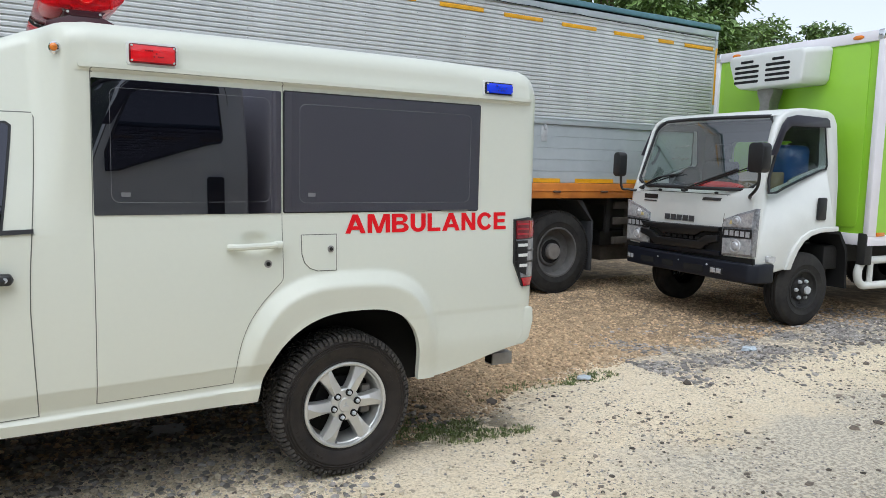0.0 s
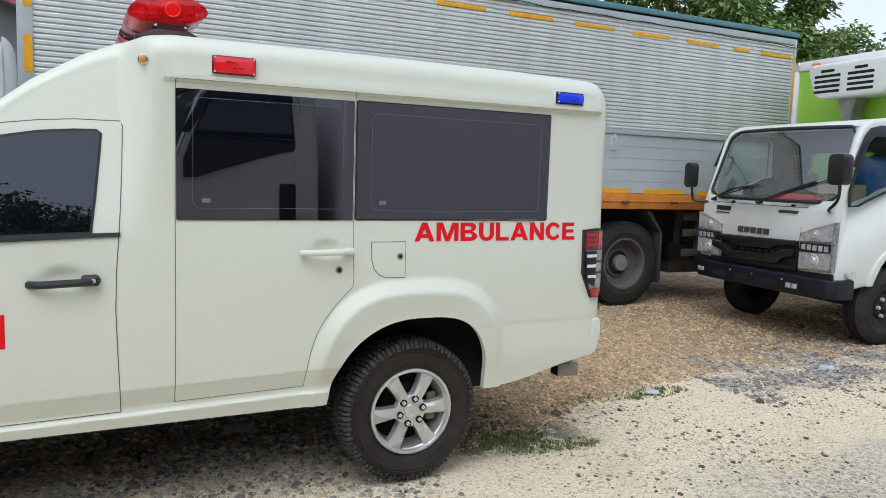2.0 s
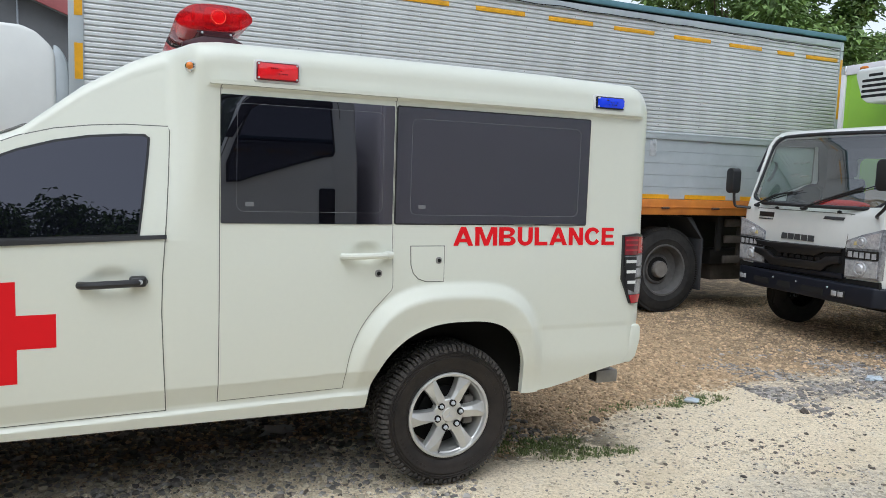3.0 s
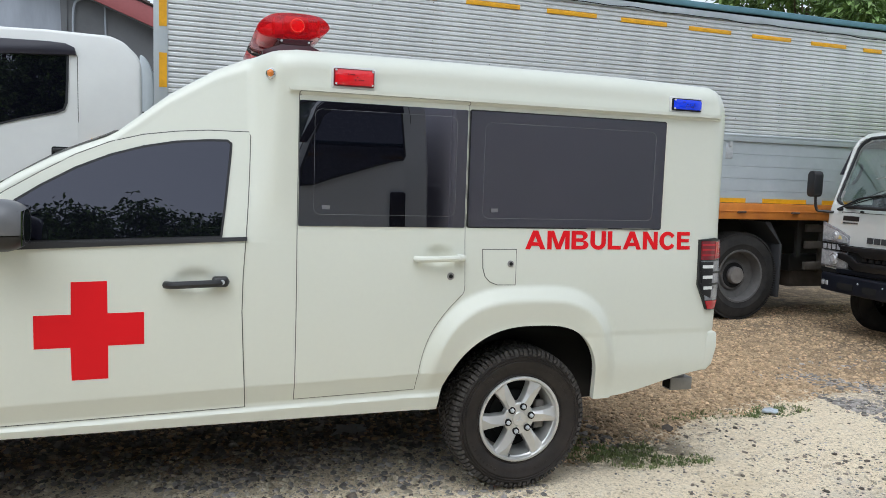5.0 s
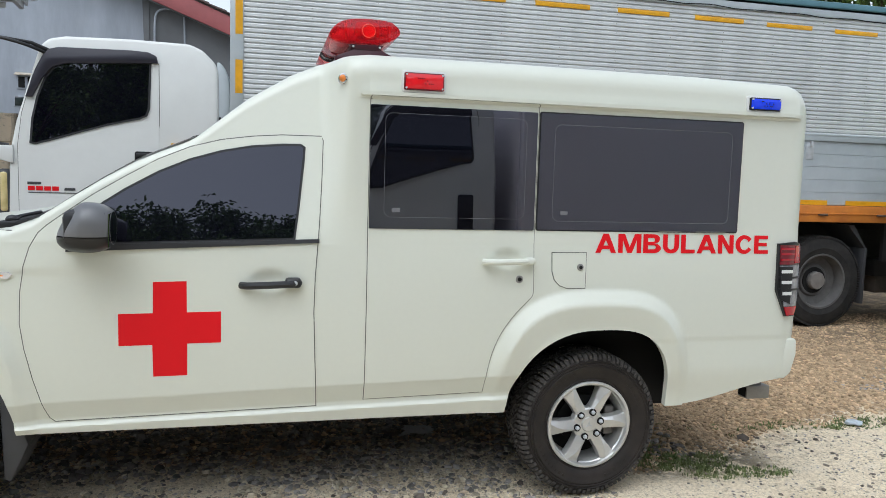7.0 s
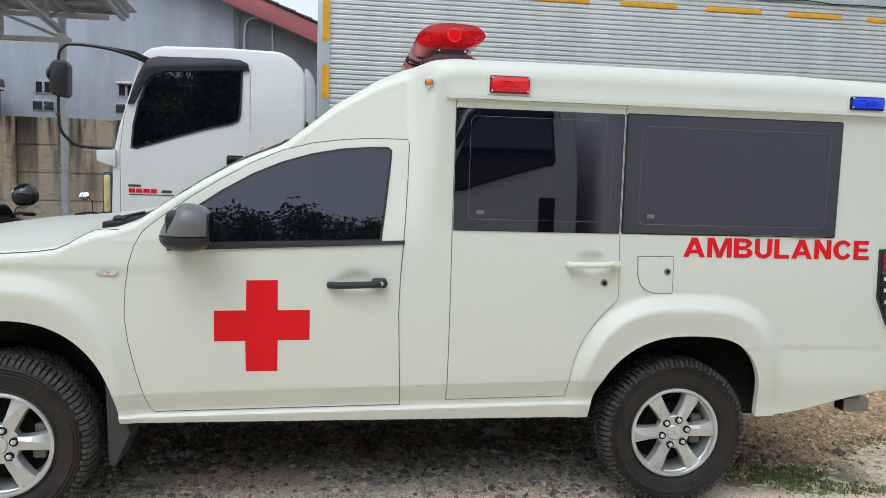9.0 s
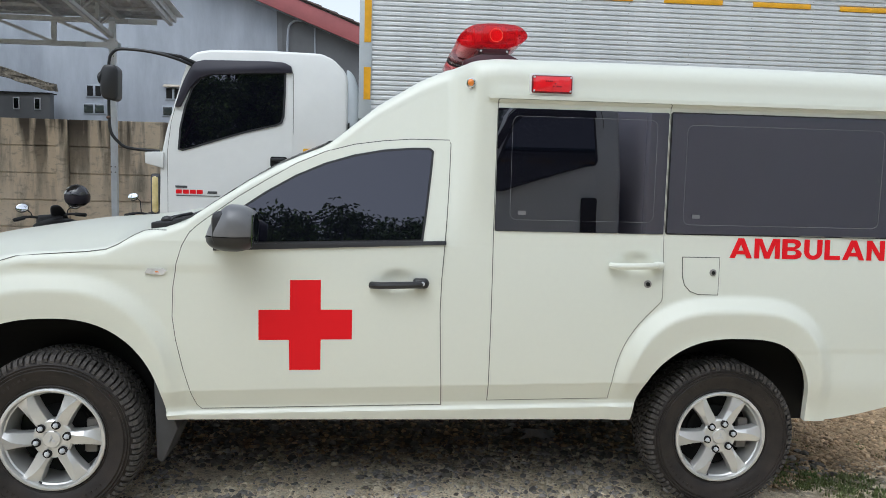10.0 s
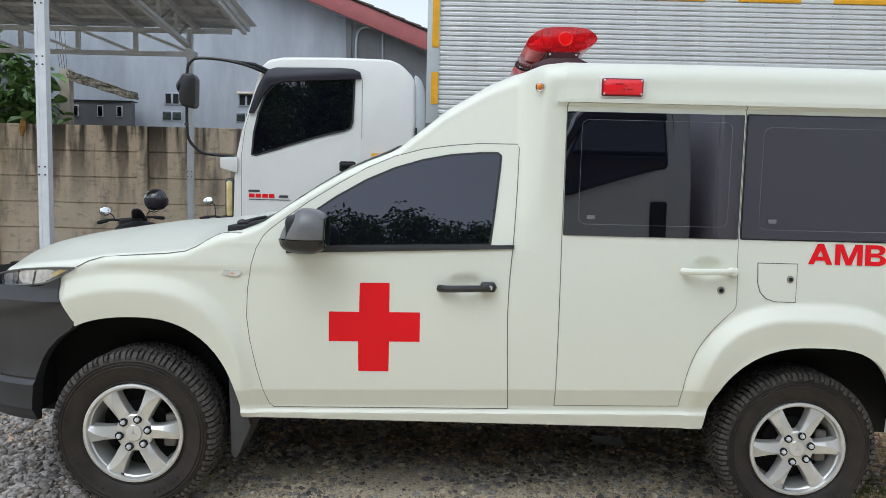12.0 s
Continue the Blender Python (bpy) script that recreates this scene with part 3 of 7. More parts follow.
def skin(outline, off, thick=0.012, step=0.035, bev=0.0):
    """A plate that follows the near side's skin, off metres proud of it."""
    bm = bmesh.new()
    bm.faces.new([bm.verts.new((x, 0, z)) for x, z in outline])
    for z in [0.47 + 0.006 * k for k in range(33)] + [1.245, 1.873, 1.879, 1.884]:
        bmesh.ops.bisect_plane(bm, geom=bm.verts[:] + bm.edges[:] + bm.faces[:], plane_co=(0, 0, z), plane_no=(0, 0, 1))
    for axis in (0, 2):
        lo, hi = min(v.co[axis] for v in bm.verts), max(v.co[axis] for v in bm.verts)
        for k in range(1, int((hi - lo) / step) + 1):
            co, no = [0, 0, 0], [0, 0, 0]
            co[axis], no[axis] = lo + k * step, 1
            bmesh.ops.bisect_plane(bm, geom=bm.verts[:] + bm.edges[:] + bm.faces[:], plane_co=co, plane_no=no)
    edge = [e for e in bm.edges if e.is_boundary]
    for v in bm.verts:
        v.co.y = side_y(v.co.x, v.co.z) - off
    ext = bmesh.ops.extrude_edge_only(bm, edges=edge)
    for v in (g for g in ext["geom"] if isinstance(g, bmesh.types.BMVert)):
        v.co.y += thick
    return bm


def grown(outline, d):
    """The outline moved outwards by d."""
    n = len(outline)
    area = sum(outline[i][0] * outline[(i + 1) % n][1] - outline[(i + 1) % n][0] * outline[i][1] for i in range(n))
    s = 1 if area > 0 else -1
    out = []
    for i in range(n):
        (ax, az), (bx, bz), (cx, cz) = outline[i - 1], outline[i], outline[(i + 1) % n]
        e1, e2 = Vector((bx - ax, bz - az)).normalized(), Vector((cx - bx, cz - bz)).normalized()
        n1, n2 = Vector((e1.y, -e1.x)) * s, Vector((e2.y, -e2.x)) * s
        m = n1 + n2
        m = m / max(m.dot(n1), 0.4)
        out.append((bx + m.x * d, bz + m.y * d))
    return out


def gap_strip(outline, wide, off=0.0012):
    """A dark band that shows as the gap round a door, following the skin."""
    run = []
    for (a, b), (c, d) in zip(outline, list(outline[1:]) + [outline[0]]):
        n = max(1, int(math.hypot(c - a, d - b) / 0.012))
        run += [(a + (c - a) * k / n, b + (d - b) * k / n) for k in range(n)]
    bm = bmesh.new()
    rings = [[bm.verts.new((x, side_y(x, z) - o, z)) for x, z in grown(run, g)] for g, o in ((wide, -0.003), (wide, off), (-0.006, off), (-0.006, -0.003))]
    for a, c in zip(rings, rings[1:]):
        for k in range(len(run)):
            j = (k + 1) % len(run)
            bm.faces.new((a[k], a[j], c[j], c[k]))
    return bm


def ribbon(points, off, r, closed=False, step=0.03):
    """A thin bead along points (x, z) of the near side."""
    run = []
    pts = list(points) + ([points[0]] if closed else [])
    for (a, b), (c, d) in zip(pts, pts[1:]):
        n = max(1, int(math.hypot(c - a, d - b) / step))
        run += [(a + (c - a) * k / n, b + (d - b) * k / n) for k in range(n)]
    run.append(pts[-1])
    return tube([(x, side_y(x, z) - off, z) for x, z in run], r, 6)


def arc(cx, cz, rx, rz, a0, a1, n=10):
    return [(cx + rx * math.cos(radians(a0 + (a1 - a0) * k / n)), cz + rz * math.sin(radians(a0 + (a1 - a0) * k / n))) for k in range(n + 1)]


# bold block capitals, one unit high: width and filled outlines
GLYPHS = {
    "A": (1.04, [[(0, 0), (0.255, 0), (0.52, 0.68), (0.52, 1), (0.385, 1)], [(1.04, 0), (0.655, 1), (0.52, 1), (0.52, 0.68), (0.785, 0)], [(0.328, 0.19), (0.712, 0.19), (0.638, 0.38), (0.402, 0.38)]]),
    "M": (1.18, [[(0, 0), (0.235, 0), (0.235, 0.68), (0.47, 0), (0.71, 0), (0.945, 0.68), (0.945, 0), (1.18, 0), (1.18, 1), (0.84, 1), (0.59, 0.31), (0.34, 1), (0, 1)]]),
    "B": (0.92, [[(0, 0), (0.25, 0), (0.25, 1), (0, 1)], [(0.25, 1)] + arc(0.54, 0.75, 0.325, 0.25, 90, -90) + [(0.25, 0.5), (0.25, 0.60)] + arc(0.50, 0.70, 0.11, 0.10, -90, 90) + [(0.25, 0.80)],
                 [(0.25, 0.5)] + arc(0.57, 0.25, 0.35, 0.25, 90, -90) + [(0.25, 0), (0.25, 0.20)] + arc(0.53, 0.305, 0.125, 0.105, -90, 90) + [(0.25, 0.41)]]),
    "U": (0.85, [[(0, 1)] + arc(0.425, 0.38, 0.425, 0.395, 180, 360) + [(0.85, 1), (0.60, 1)] + arc(0.425, 0.37, 0.175, 0.18, 0, -180) + [(0.25, 1)]]),
    "L": (0.74, [[(0, 0), (0.74, 0), (0.74, 0.20), (0.25, 0.20), (0.25, 1), (0, 1)]]),
    "N": (0.85, [[(0, 0), (0.235, 0), (0.235, 0.60), (0.60, 0), (0.85, 0), (0.85, 1), (0.615, 1), (0.615, 0.40), (0.25, 1), (0, 1)]]),
    "C": (0.93, [arc(0.48, 0.5, 0.48, 0.515, 34, 326, 20) + arc(0.50, 0.5, 0.24, 0.31, 334, 26, 20)]),
    "E": (0.78, [[(0, 0), (0.78, 0), (0.78, 0.20), (0.25, 0.20), (0.25, 0.415), (0.71, 0.415), (0.71, 0.60), (0.25, 0.60), (0.25, 0.80), (0.76, 0.80), (0.76, 1), (0, 1)]]),
}


def letters(word, x0, x1, z0, z1, gap, name, mat, parent, label):
    """Cut-vinyl capitals that fill the given span of the near side."""
    total = sum(GLYPHS[c][0] + gap for c in word) - gap
    bm, at = bmesh.new(), 0.0
    for c in word:
        for outline in GLYPHS[c][1]:
            pts = [(x0 + (at + u) / total * (x1 - x0), z0 + w * (z1 - z0)) for u, w in outline]
            bm.faces.new([bm.verts.new((x, side_y(x, z) - 0.0025, z)) for x, z in pts]).normal_update()
        at += GLYPHS[c][0] + gap
    bmesh.ops.triangulate(bm, faces=bm.faces[:])
    ob = part(name, bm, mat, parent, label, False)
    return ob


def car_tyre(r, rim, w):
    """Tyre round the y axis with ribbed sidewalls; its outer face is at y = 0."""
    h = r - rim
    prof = [(rim - 0.012, 0.03), (rim, 0.014), (rim + 0.010, 0.007), (rim + 0.014, 0.010), (rim + 0.018, 0.006), (rim + h * 0.34, -0.005), (rim + h * 0.50, -0.009), (rim + h * 0.53, -0.012), (rim + h * 0.55, -0.012), (rim + h * 0.57, -0.008),
            (rim + h * 0.60, -0.008), (rim + h * 0.62, -0.011), (rim + h * 0.64, -0.011), (rim + h * 0.66, -0.006), (rim + h * 0.69, -0.006), (rim + h * 0.71, -0.009), (rim + h * 0.73, -0.004), (r - 0.030, 0.003), (r - 0.016, 0.018), (r - 0.012, 0.05), (r - 0.011, w / 2)]
    prof = prof + [(a, w - y) for a, y in prof[::-1]]
    return lathe(prof, 96)


def tyre_tread(r, w, lugs):
    """All-terrain tread: toothed shoulder lugs that reach down the sidewall, zigzag blocks between."""
    bm = bmesh.new()

    def block(pts):
        low = [bm.verts.new(((rr - 0.014) * math.cos(a), y, (rr - 0.014) * math.sin(a))) for a, y, rr in pts]
        top = [bm.verts.new((rr * math.cos(a), y, rr * math.sin(a))) for a, y, rr in pts]
        bm.faces.new(top)
        for i in range(len(pts)):
            j = (i + 1) % len(pts)
            bm.faces.new((low[i], low[j], top[j], top[i]))

    step = 2 * math.pi / lugs
    for k in range(lugs):
        a = step * k
        half = step * (0.40 if k % 2 else 0.30)
        for y0, y1, y2 in ((-0.003, 0.014, 0.058), (w + 0.003, w - 0.014, w - 0.058)):
            reach = 0.026 if k % 2 else 0.018
            block([(a - half, y0, r - reach), (a + half * 0.8, y0, r - reach), (a + half, y1, r - 0.005), (a - half, y1, r - 0.005)])
            block([(a - half, y1, r - 0.005), (a + half, y1, r - 0.005), (a + half + 0.012, y2, r), (a - half + 0.020, y2, r)])
        for n, (y0, y1) in enumerate(((0.066, 0.100), (0.107, 0.143), (0.150, 0.184))):
            c = a + step * (0.5, 0.2, 0.75)[n]
            tilt, hw = (0.022, -0.022, 0.022)[n], step * 0.38
            block([(c - hw - tilt, y0, r), (c + hw * 0.4 - tilt, y0, r), (c + hw - tilt * 0.2, (y0 + y1) / 2, r), (c + hw + tilt, y1, r), (c - hw * 0.5 + tilt, y1, r), (c - hw + tilt * 0.2, (y0 + y1) / 2, r)])
    return bm


def alloy_rim(parent_name_parent, m):
    """Six-spoke alloy wheel, outer face at y = 0; the spokes lie a little behind the lip."""
    bm = lathe([(0.224, 0.03), (0.2275, 0.010), (0.226, 0.003), (0.219, 0.000), (0.212, 0.002), (0.208, 0.010), (0.2065, 0.020), (0.201, 0.026), (0.197, 0.050), (0.190, 0.10), (0.188, 0.18)], 72)
    lathe([(0.086, 0.06), (0.085, 0.022), (0.078, 0.0165), (0.040, 0.0145), (0.038, 0.011), (0.035, 0.008), (0.0, 0.006)], 36, bm)
    wheel = part("wheel", bm, "alloy", parent_name_parent, "six-spoke silver alloy wheel", angle=28)
    wheel.matrix_basis = m
    sp = bmesh.new()
    rows = []
    for r, lo, hi, y, ridge in ((0.050, 0.024, 0.024, 0.020, 0.0), (0.078, 0.030, 0.030, 0.017, 0.60), (0.100, 0.030, 0.029, 0.013, 0.55), (0.135, 0.031, 0.031, 0.012, 0.35), (0.170, 0.034, 0.036, 0.012, 0.0), (0.192, 0.037, 0.040, 0.014, -0.35), (0.207, 0.041, 0.045, 0.018, -0.5)):
        rows.append([sp.verts.new((r, y + dy, -lo + (lo + hi) * (u + 1) / 2)) for u, dy in ((-1.0, 0.055), (-1.0, 0.008), (-0.93, 0.003), (ridge, -0.009), (0.93, 0.003), (1.0, 0.008), (1.0, 0.055))])
    for a, c in zip(rows, rows[1:]):
        for i in range(6):
            sp.faces.new((a[i], a[i + 1], c[i + 1], c[i]))
    repeat("spoke", sp, "alloy", wheel, [pose(0, 0, 0, 0, 60 * k - 3, 0) for k in range(6)], angle=14)
    around = [pose(0, 0, 0, 0, 60 * k - 13, 0) for k in range(6)]
    repeat("nut_recess", lathe([(0.0185, 0.020), (0.0185, 0.0060), (0.0165, 0.0055), (0.0160, 0.0085), (0.0, 0.0090)], 20, center=(0.066, 0, 0)), "well", wheel, around)
    repeat("wheel_nut", lathe([(0.0115, 0.010), (0.0115, 0.001), (0.0085, -0.004), (0.004, -0.006), (0.0, -0.006)], 6, center=(0.066, 0, 0)), "steel", wheel, around, angle=20)
    tri = bmesh.new()
    for k in range(3):
        a = radians(90 + 120 * k)
        b = a + 0.55
        c = a - 0.55
        f = [(0, 0), (0.010 * math.cos(b), 0.010 * math.sin(b)), (0.021 * math.cos(a), 0.021 * math.sin(a)), (0.010 * math.cos(c), 0.010 * math.sin(c))]
        prism(f, "xz", 0.0035, 0.0075, into=tri)
    part("centre_emblem", tri, "steel", wheel)
    part("valve", tube([(-0.05, 0.016, -0.196), (-0.053, 0.004, -0.186)], 0.0045, 8), "plasticblack", wheel)
    disc = lathe([(0.0, 0.10), (0.13, 0.105), (0.13, 0.13), (0.186, 0.132), (0.186, 0.15)], 40)
    part("brake_disc", disc, "well", wheel, "dark brake disc")
    cal = box(0.118, 0.172, 0.075, 0.11, 0.018, 0.072, 0.012)
    box(0.112, 0.168, 0.07, 0.11, -0.080, -0.022, 0.010, into=cal)
    tube([(0.14, 0.085, -0.03), (0.14, 0.085, 0.03)], 0.012, 8, cal)
    part("brake_caliper", cal, "hubgrey", wheel, "grey brake caliper")
    tyre = part("tyre", car_tyre(0.376, 0.226, 0.25), "tyre", wheel, "black all-terrain tyre")
    tagged(part("tread", tyre_tread(0.376, 0.25, 86), "tread", wheel, "dusty blocky tread", False), kind="stuff")
    marks = bmesh.new()
    rng = random.Random(5)
    for a0, n in ((20, 9), (110, 6), (200, 9), (290, 6)):
        for k in range(n):
            a, h = radians(a0 + 5.2 * k), rng.choice((0.006, 0.009, 0.011))
            q = 0.030 * rng.choice((0.5, 0.7, 0.8))
            v = []
            for rr in (0.288 - h, 0.288 + h):
                for da in (-q, q):
                    v += [marks.verts.new((rr * math.cos(a + da), y, rr * math.sin(a + da))) for y in (-0.0078, -0.002)]
            for f in ((0, 2, 6, 4), (0, 1, 3, 2), (4, 5, 7, 6), (0, 1, 5, 4), (2, 3, 7, 6)):
                marks.faces.new([v[i] for i in f])
    tagged(part("sidewall_mark", marks, "tyre", tyre, "raised moulded marks", False), kind="stuff")
    return wheel


amb = thing("ambulance", "white pick-up ambulance with tinted windows, parked on gravel", "ambulance")
part("body", body_shell(), "white", amb, "glossy off-white bodywork", angle=50)
under = box(-3.55, 0.60, 0.33, 1.47, 0.40, 0.98, 0.03)
part("underbody", under, "well", amb, "black underbody")
for cx in (0.0, -3.0):
    part("arch_back", box(cx - 0.7, cx + 0.7, 0.30, 0.36, 0.38, 1.1), "well", amb)
    part("arch_top", box(cx - 0.72, cx + 0.72, 0.10, 0.30, 0.92, 0.97), "well", amb)
    part("arch_front", box(cx - 0.54, cx - 0.49, 0.11, 0.30, 0.42, 0.92), "well", amb)
    part("arch_rear", box(cx + 0.54, cx + 0.60, 0.09, 0.30, 0.45, 0.92), "well", amb)
axle = tube([(0, 0.25, 0.375), (0, 1.55, 0.375)], 0.05, 12)
ball(0, 0.9, 0.375, 0.16, 0.14, 0.16, 2, axle)
tube([(0.9, 0.7, 0.38), (-0.4, 0.6, 0.42), (-1.6, 0.62, 0.42)], 0.035, 10, axle)
part("axle", axle, "darkmetal", amb)
for cx, inset, z, size in ((0.019, 0.062, 0.365, 0.953), (-2.985, -0.008, 0.376, 1.0)):
    alloy_rim(amb, pose(cx, inset, z) @ Matrix.Scale(size, 4))
    alloy_rim(amb, pose(cx, 1.8 - inset, z, 0, 0, 180) @ Matrix.Scale(size, 4))

# front door
front_door = [(-2.360, 0.506), (-1.307, 0.527), (-1.317, 0.749), (-1.324, 0.952), (-1.320, 1.103), (-1.311, 1.228), (-1.302, 1.351), (-1.292, 1.524), (-1.286, 1.69), (-1.290, 1.709), (-1.459, 1.708), (-1.585, 1.697), (-1.711, 1.678), (-1.836, 1.643),
              (-1.96, 1.588), (-2.082, 1.516), (-2.204, 1.438), (-2.324, 1.349), (-2.372, 1.311), (-2.402, 1.282), (-2.432, 1.224), (-2.452, 1.149), (-2.467, 1.048), (-2.471, 0.921), (-2.458, 0.82), (-2.430, 0.692), (-2.394, 0.564), (-2.378, 0.522)]
part("door_gap", gap_strip(front_door, 0.004), "seam", amb)
fdoor = part("front_door", skin(front_door, 0.0035, 0.004, 0.018), "white", amb, "white cab door", angle=50)
front_pane = [(-2.235, 1.245), (-1.412, 1.273), (-1.396, 1.40), (-1.374, 1.60), (-1.370, 1.655), (-1.382, 1.664), (-1.458, 1.662), (-1.584, 1.650), (-1.709, 1.625), (-1.834, 1.586), (-1.957, 1.531), (-2.08, 1.459), (-2.165, 1.400), (-2.23, 1.345)]
part("window_frame", skin(grown(front_pane, 0.010), 0.006, 0.006), "blacktrim", fdoor, "black rubber window seal")
part("window_glass", skin(front_pane, 0.0085, 0.004), "tint", fdoor, "dark tinted side window")
part("belt_moulding", skin([(-2.30, 1.208), (-1.302, 1.252), (-1.302, 1.268), (-2.30, 1.236)], 0.012, 0.015), "blacktrim", fdoor)
hb = tube(smooth_line([(-1.625, -0.005, 1.071), (-1.59, -0.035, 1.073), (-1.5, -0.043, 1.077), (-1.42, -0.04, 1.08), (-1.385, -0.012, 1.083)]), 0.0155, 10)
box(-1.445, -1.378, -0.045, 0.006, 1.062, 1.105, 0.014, 3, into=hb)
part("handle", hb, "plasticblack", fdoor, "black plastic pull handle")
part("key_cylinder", lathe([(0.0, -0.002), (0.009, -0.002), (0.010, 0.002), (0.010, 0.01)], 16, center=(-1.403, -0.046, 1.084)), "steel", fdoor)
cross = [(-2.108, 0.822), (-1.978, 0.824), (-1.976, 0.689), (-1.842, 0.691), (-1.841, 0.827), (-1.706, 0.829), (-1.706, 0.961), (-1.842, 0.959), (-1.843, 1.089), (-1.974, 1.086), (-1.975, 0.957), (-2.108, 0.955)]
part("red_cross", skin(cross, 0.0046, 0.0006), "red", fdoor, "red vinyl cross")

# wing mirror
def mirror_shell(z0, z1):
    """A slice of the mirror's rounded housing between two heights, cut flat behind."""
    bm = bmesh.new()
    bmesh.ops.create_uvsphere(bm, u_segments=40, v_segments=32, radius=1.0)
    for v in bm.verts:
        n = (abs(v.co.x) ** 2.4 + abs(v.co.y) ** 2.4 + abs(v.co.z) ** 2.4) ** (1 / 2.4)
        p = v.co / n
        lean = 0.045 * (p.z + 0.3) * max(-p.x, 0)
        v.co = Vector((-2.185 + 0.112 * p.x + lean, -0.155 + 0.105 * p.y + 0.03 * max(-p.x, 0), 1.318 + 0.096 * p.z))
    for co, no in (((0, 0, z0), (0, 0, -1)), ((0, 0, z1), (0, 0, 1)), ((-2.092, 0, 0), (1, 0, 0))):
        bmesh.ops.bisect_plane(bm, geom=bm.verts[:] + bm.edges[:] + bm.faces[:], plane_co=co, plane_no=no, clear_outer=True)
    return bm


mir = part("wing_mirror", mirror_shell(1.288, 1.5), "mirrorcap", amb, "satin grey plastic wing mirror", angle=60)
part("mirror_lower", mirror_shell(1.0, 1.284), "plasticblack", mir, angle=60)
part("mirror_core", box(-2.26, -2.098, -0.235, -0.075, 1.25, 1.388, 0.03), "plasticblack", mir)
part("mirror_glass", prism([(-0.24, 1.25), (-0.09, 1.25), (-0.09, 1.385), (-0.23, 1.375)], "yz", -2.097, -2.093), "silver", mir)
arm = tube(smooth_line([(-2.24, 0.03, 1.255), (-2.26, -0.03, 1.245), (-2.25, -0.1, 1.25)]), 0.03, 10)
prism([(-2.34, 1.262), (-2.16, 1.262), (-2.18, 1.37), (-2.22, 1.40)], "xz", 0.005, 0.035, 0.006, into=arm)
part("mirror_arm", arm, "plasticblack", mir)

# sliding door and side glazing
edge = [(v.x, v.z) for v in smooth_line([(-0.543, 0, 0.560), (-0.538, 0, 0.62), (-0.528, 0, 0.685), (-0.512, 0, 0.752), (-0.488, 0, 0.815), (-0.458, 0, 0.868), (-0.413, 0, 0.928), (-0.356, 0, 0.988), (-0.330, 0, 1.016), (-0.325, 0, 1.05)], 4)]
slide = [(-1.095, 0.548)] + edge + [(-0.329, 1.25), (-0.327, 1.882), (-0.334, 1.888), (-1.083, 1.888), (-1.090, 1.882), (-1.093, 1.3)]
part("door_gap", gap_strip(slide, 0.0034), "seam", amb)
sdoor = part("sliding_door", skin(slide, 0.0035, 0.004, 0.018), "white", amb, "white side door of the patient compartment", angle=50)
pane1 = rounded(-1.091, -0.332, 1.317, 1.851, 0.006)
part("window_glass", skin(pane1, 0.0075, 0.004), "privacy", sdoor, "dark tinted flush side window")
part("glass_print", ribbon(rounded(-1.026, -0.382, 1.368, 1.818, 0.03), 0.0072, 0.0008, True), "glassline", sdoor)
part("sliding_pane_bar", skin([(-0.715, 1.318), (-0.640, 1.318), (-0.640, 1.85), (-0.715, 1.85)], 0.0078, 0.001), "privacy", sdoor)
hb = tube(smooth_line([(-0.568, -0.004, 1.174), (-0.54, -0.033, 1.175), (-0.46, -0.042, 1.177), (-0.38, -0.036, 1.179), (-0.338, -0.004, 1.18)]), 0.0145, 10)
box(-0.376, -0.332, -0.044, 0.0, 1.163, 1.196, 0.012, 3, into=hb)
part("handle", hb, "white", sdoor, "body-coloured pull handle")
part("lock", lathe([(0.0, -0.011), (0.006, -0.011), (0.008, -0.008), (0.017, -0.007), (0.0185, -0.003), (0.0185, 0.01)], 20, center=(-0.394, 0.004, 1.093)), "duct", sdoor, "round steel lock")
part("keyhole", lathe([(0.0, -0.0125), (0.009, -0.012), (0.010, -0.006)], 16, center=(-0.394, 0.004, 1.093)), "well", sdoor)
pane2 = rounded(-0.316, 0.722, 1.322, 1.851, 0.006)
glass = part("rear_side_window", skin(pane2, 0.006, 0.006), "privacy", amb, "large dark tinted flush window")
part("window_seal", skin(grown(pane2, 0.006), 0.0015, 0.004), "blacktrim", glass)
part("glass_print", ribbon(rounded(-0.245, 0.668, 1.362, 1.802, 0.03), 0.0062, 0.0008, True), "glassline", glass)
for x in (-0.99, -0.205):
    part("glass_mark", skin([(x, 1.39), (x + 0.034, 1.39), (x + 0.036, 1.408), (x - 0.002, 1.408)], 0.0086, 0.0005), "glassline", amb)
for x0, x1 in ((0.3, 0.42), (0.5, 0.66)):
    part("adhesive_strip", skin([(x0, 1.318), (x1, 1.318), (x1, 1.324), (x0, 1.324)], 0.008, 0.001), "seam", amb)

# fuel flap
flap = [(-0.07, 1.050), (-0.068, 1.215), (-0.236, 1.215), (-0.234, 1.13), (-0.222, 1.09), (-0.196, 1.064), (-0.16, 1.051)]
part("flap_gap", gap_strip(flap, 0.0034), "seam", amb)
ff = part("fuel_flap", skin(flap, 0.0035, 0.004), "white", amb, "white fuel filler flap")
part("lock", lathe([(0.0, -0.009), (0.006, -0.009), (0.007, -0.007), (0.0145, -0.006), (0.016, -0.003), (0.016, 0.01)], 20, center=(-0.096, 0.002, 1.149)), "duct", ff, "round steel lock")
part("keyhole", lathe([(0.0, -0.0105), (0.008, -0.010), (0.009, -0.005)], 16, center=(-0.096, 0.002, 1.149)), "well", ff)
letters("AMBULANCE", -0.022, 0.905, 1.217, 1.307, 0.10, "lettering", "red", amb, "bold red lettering")

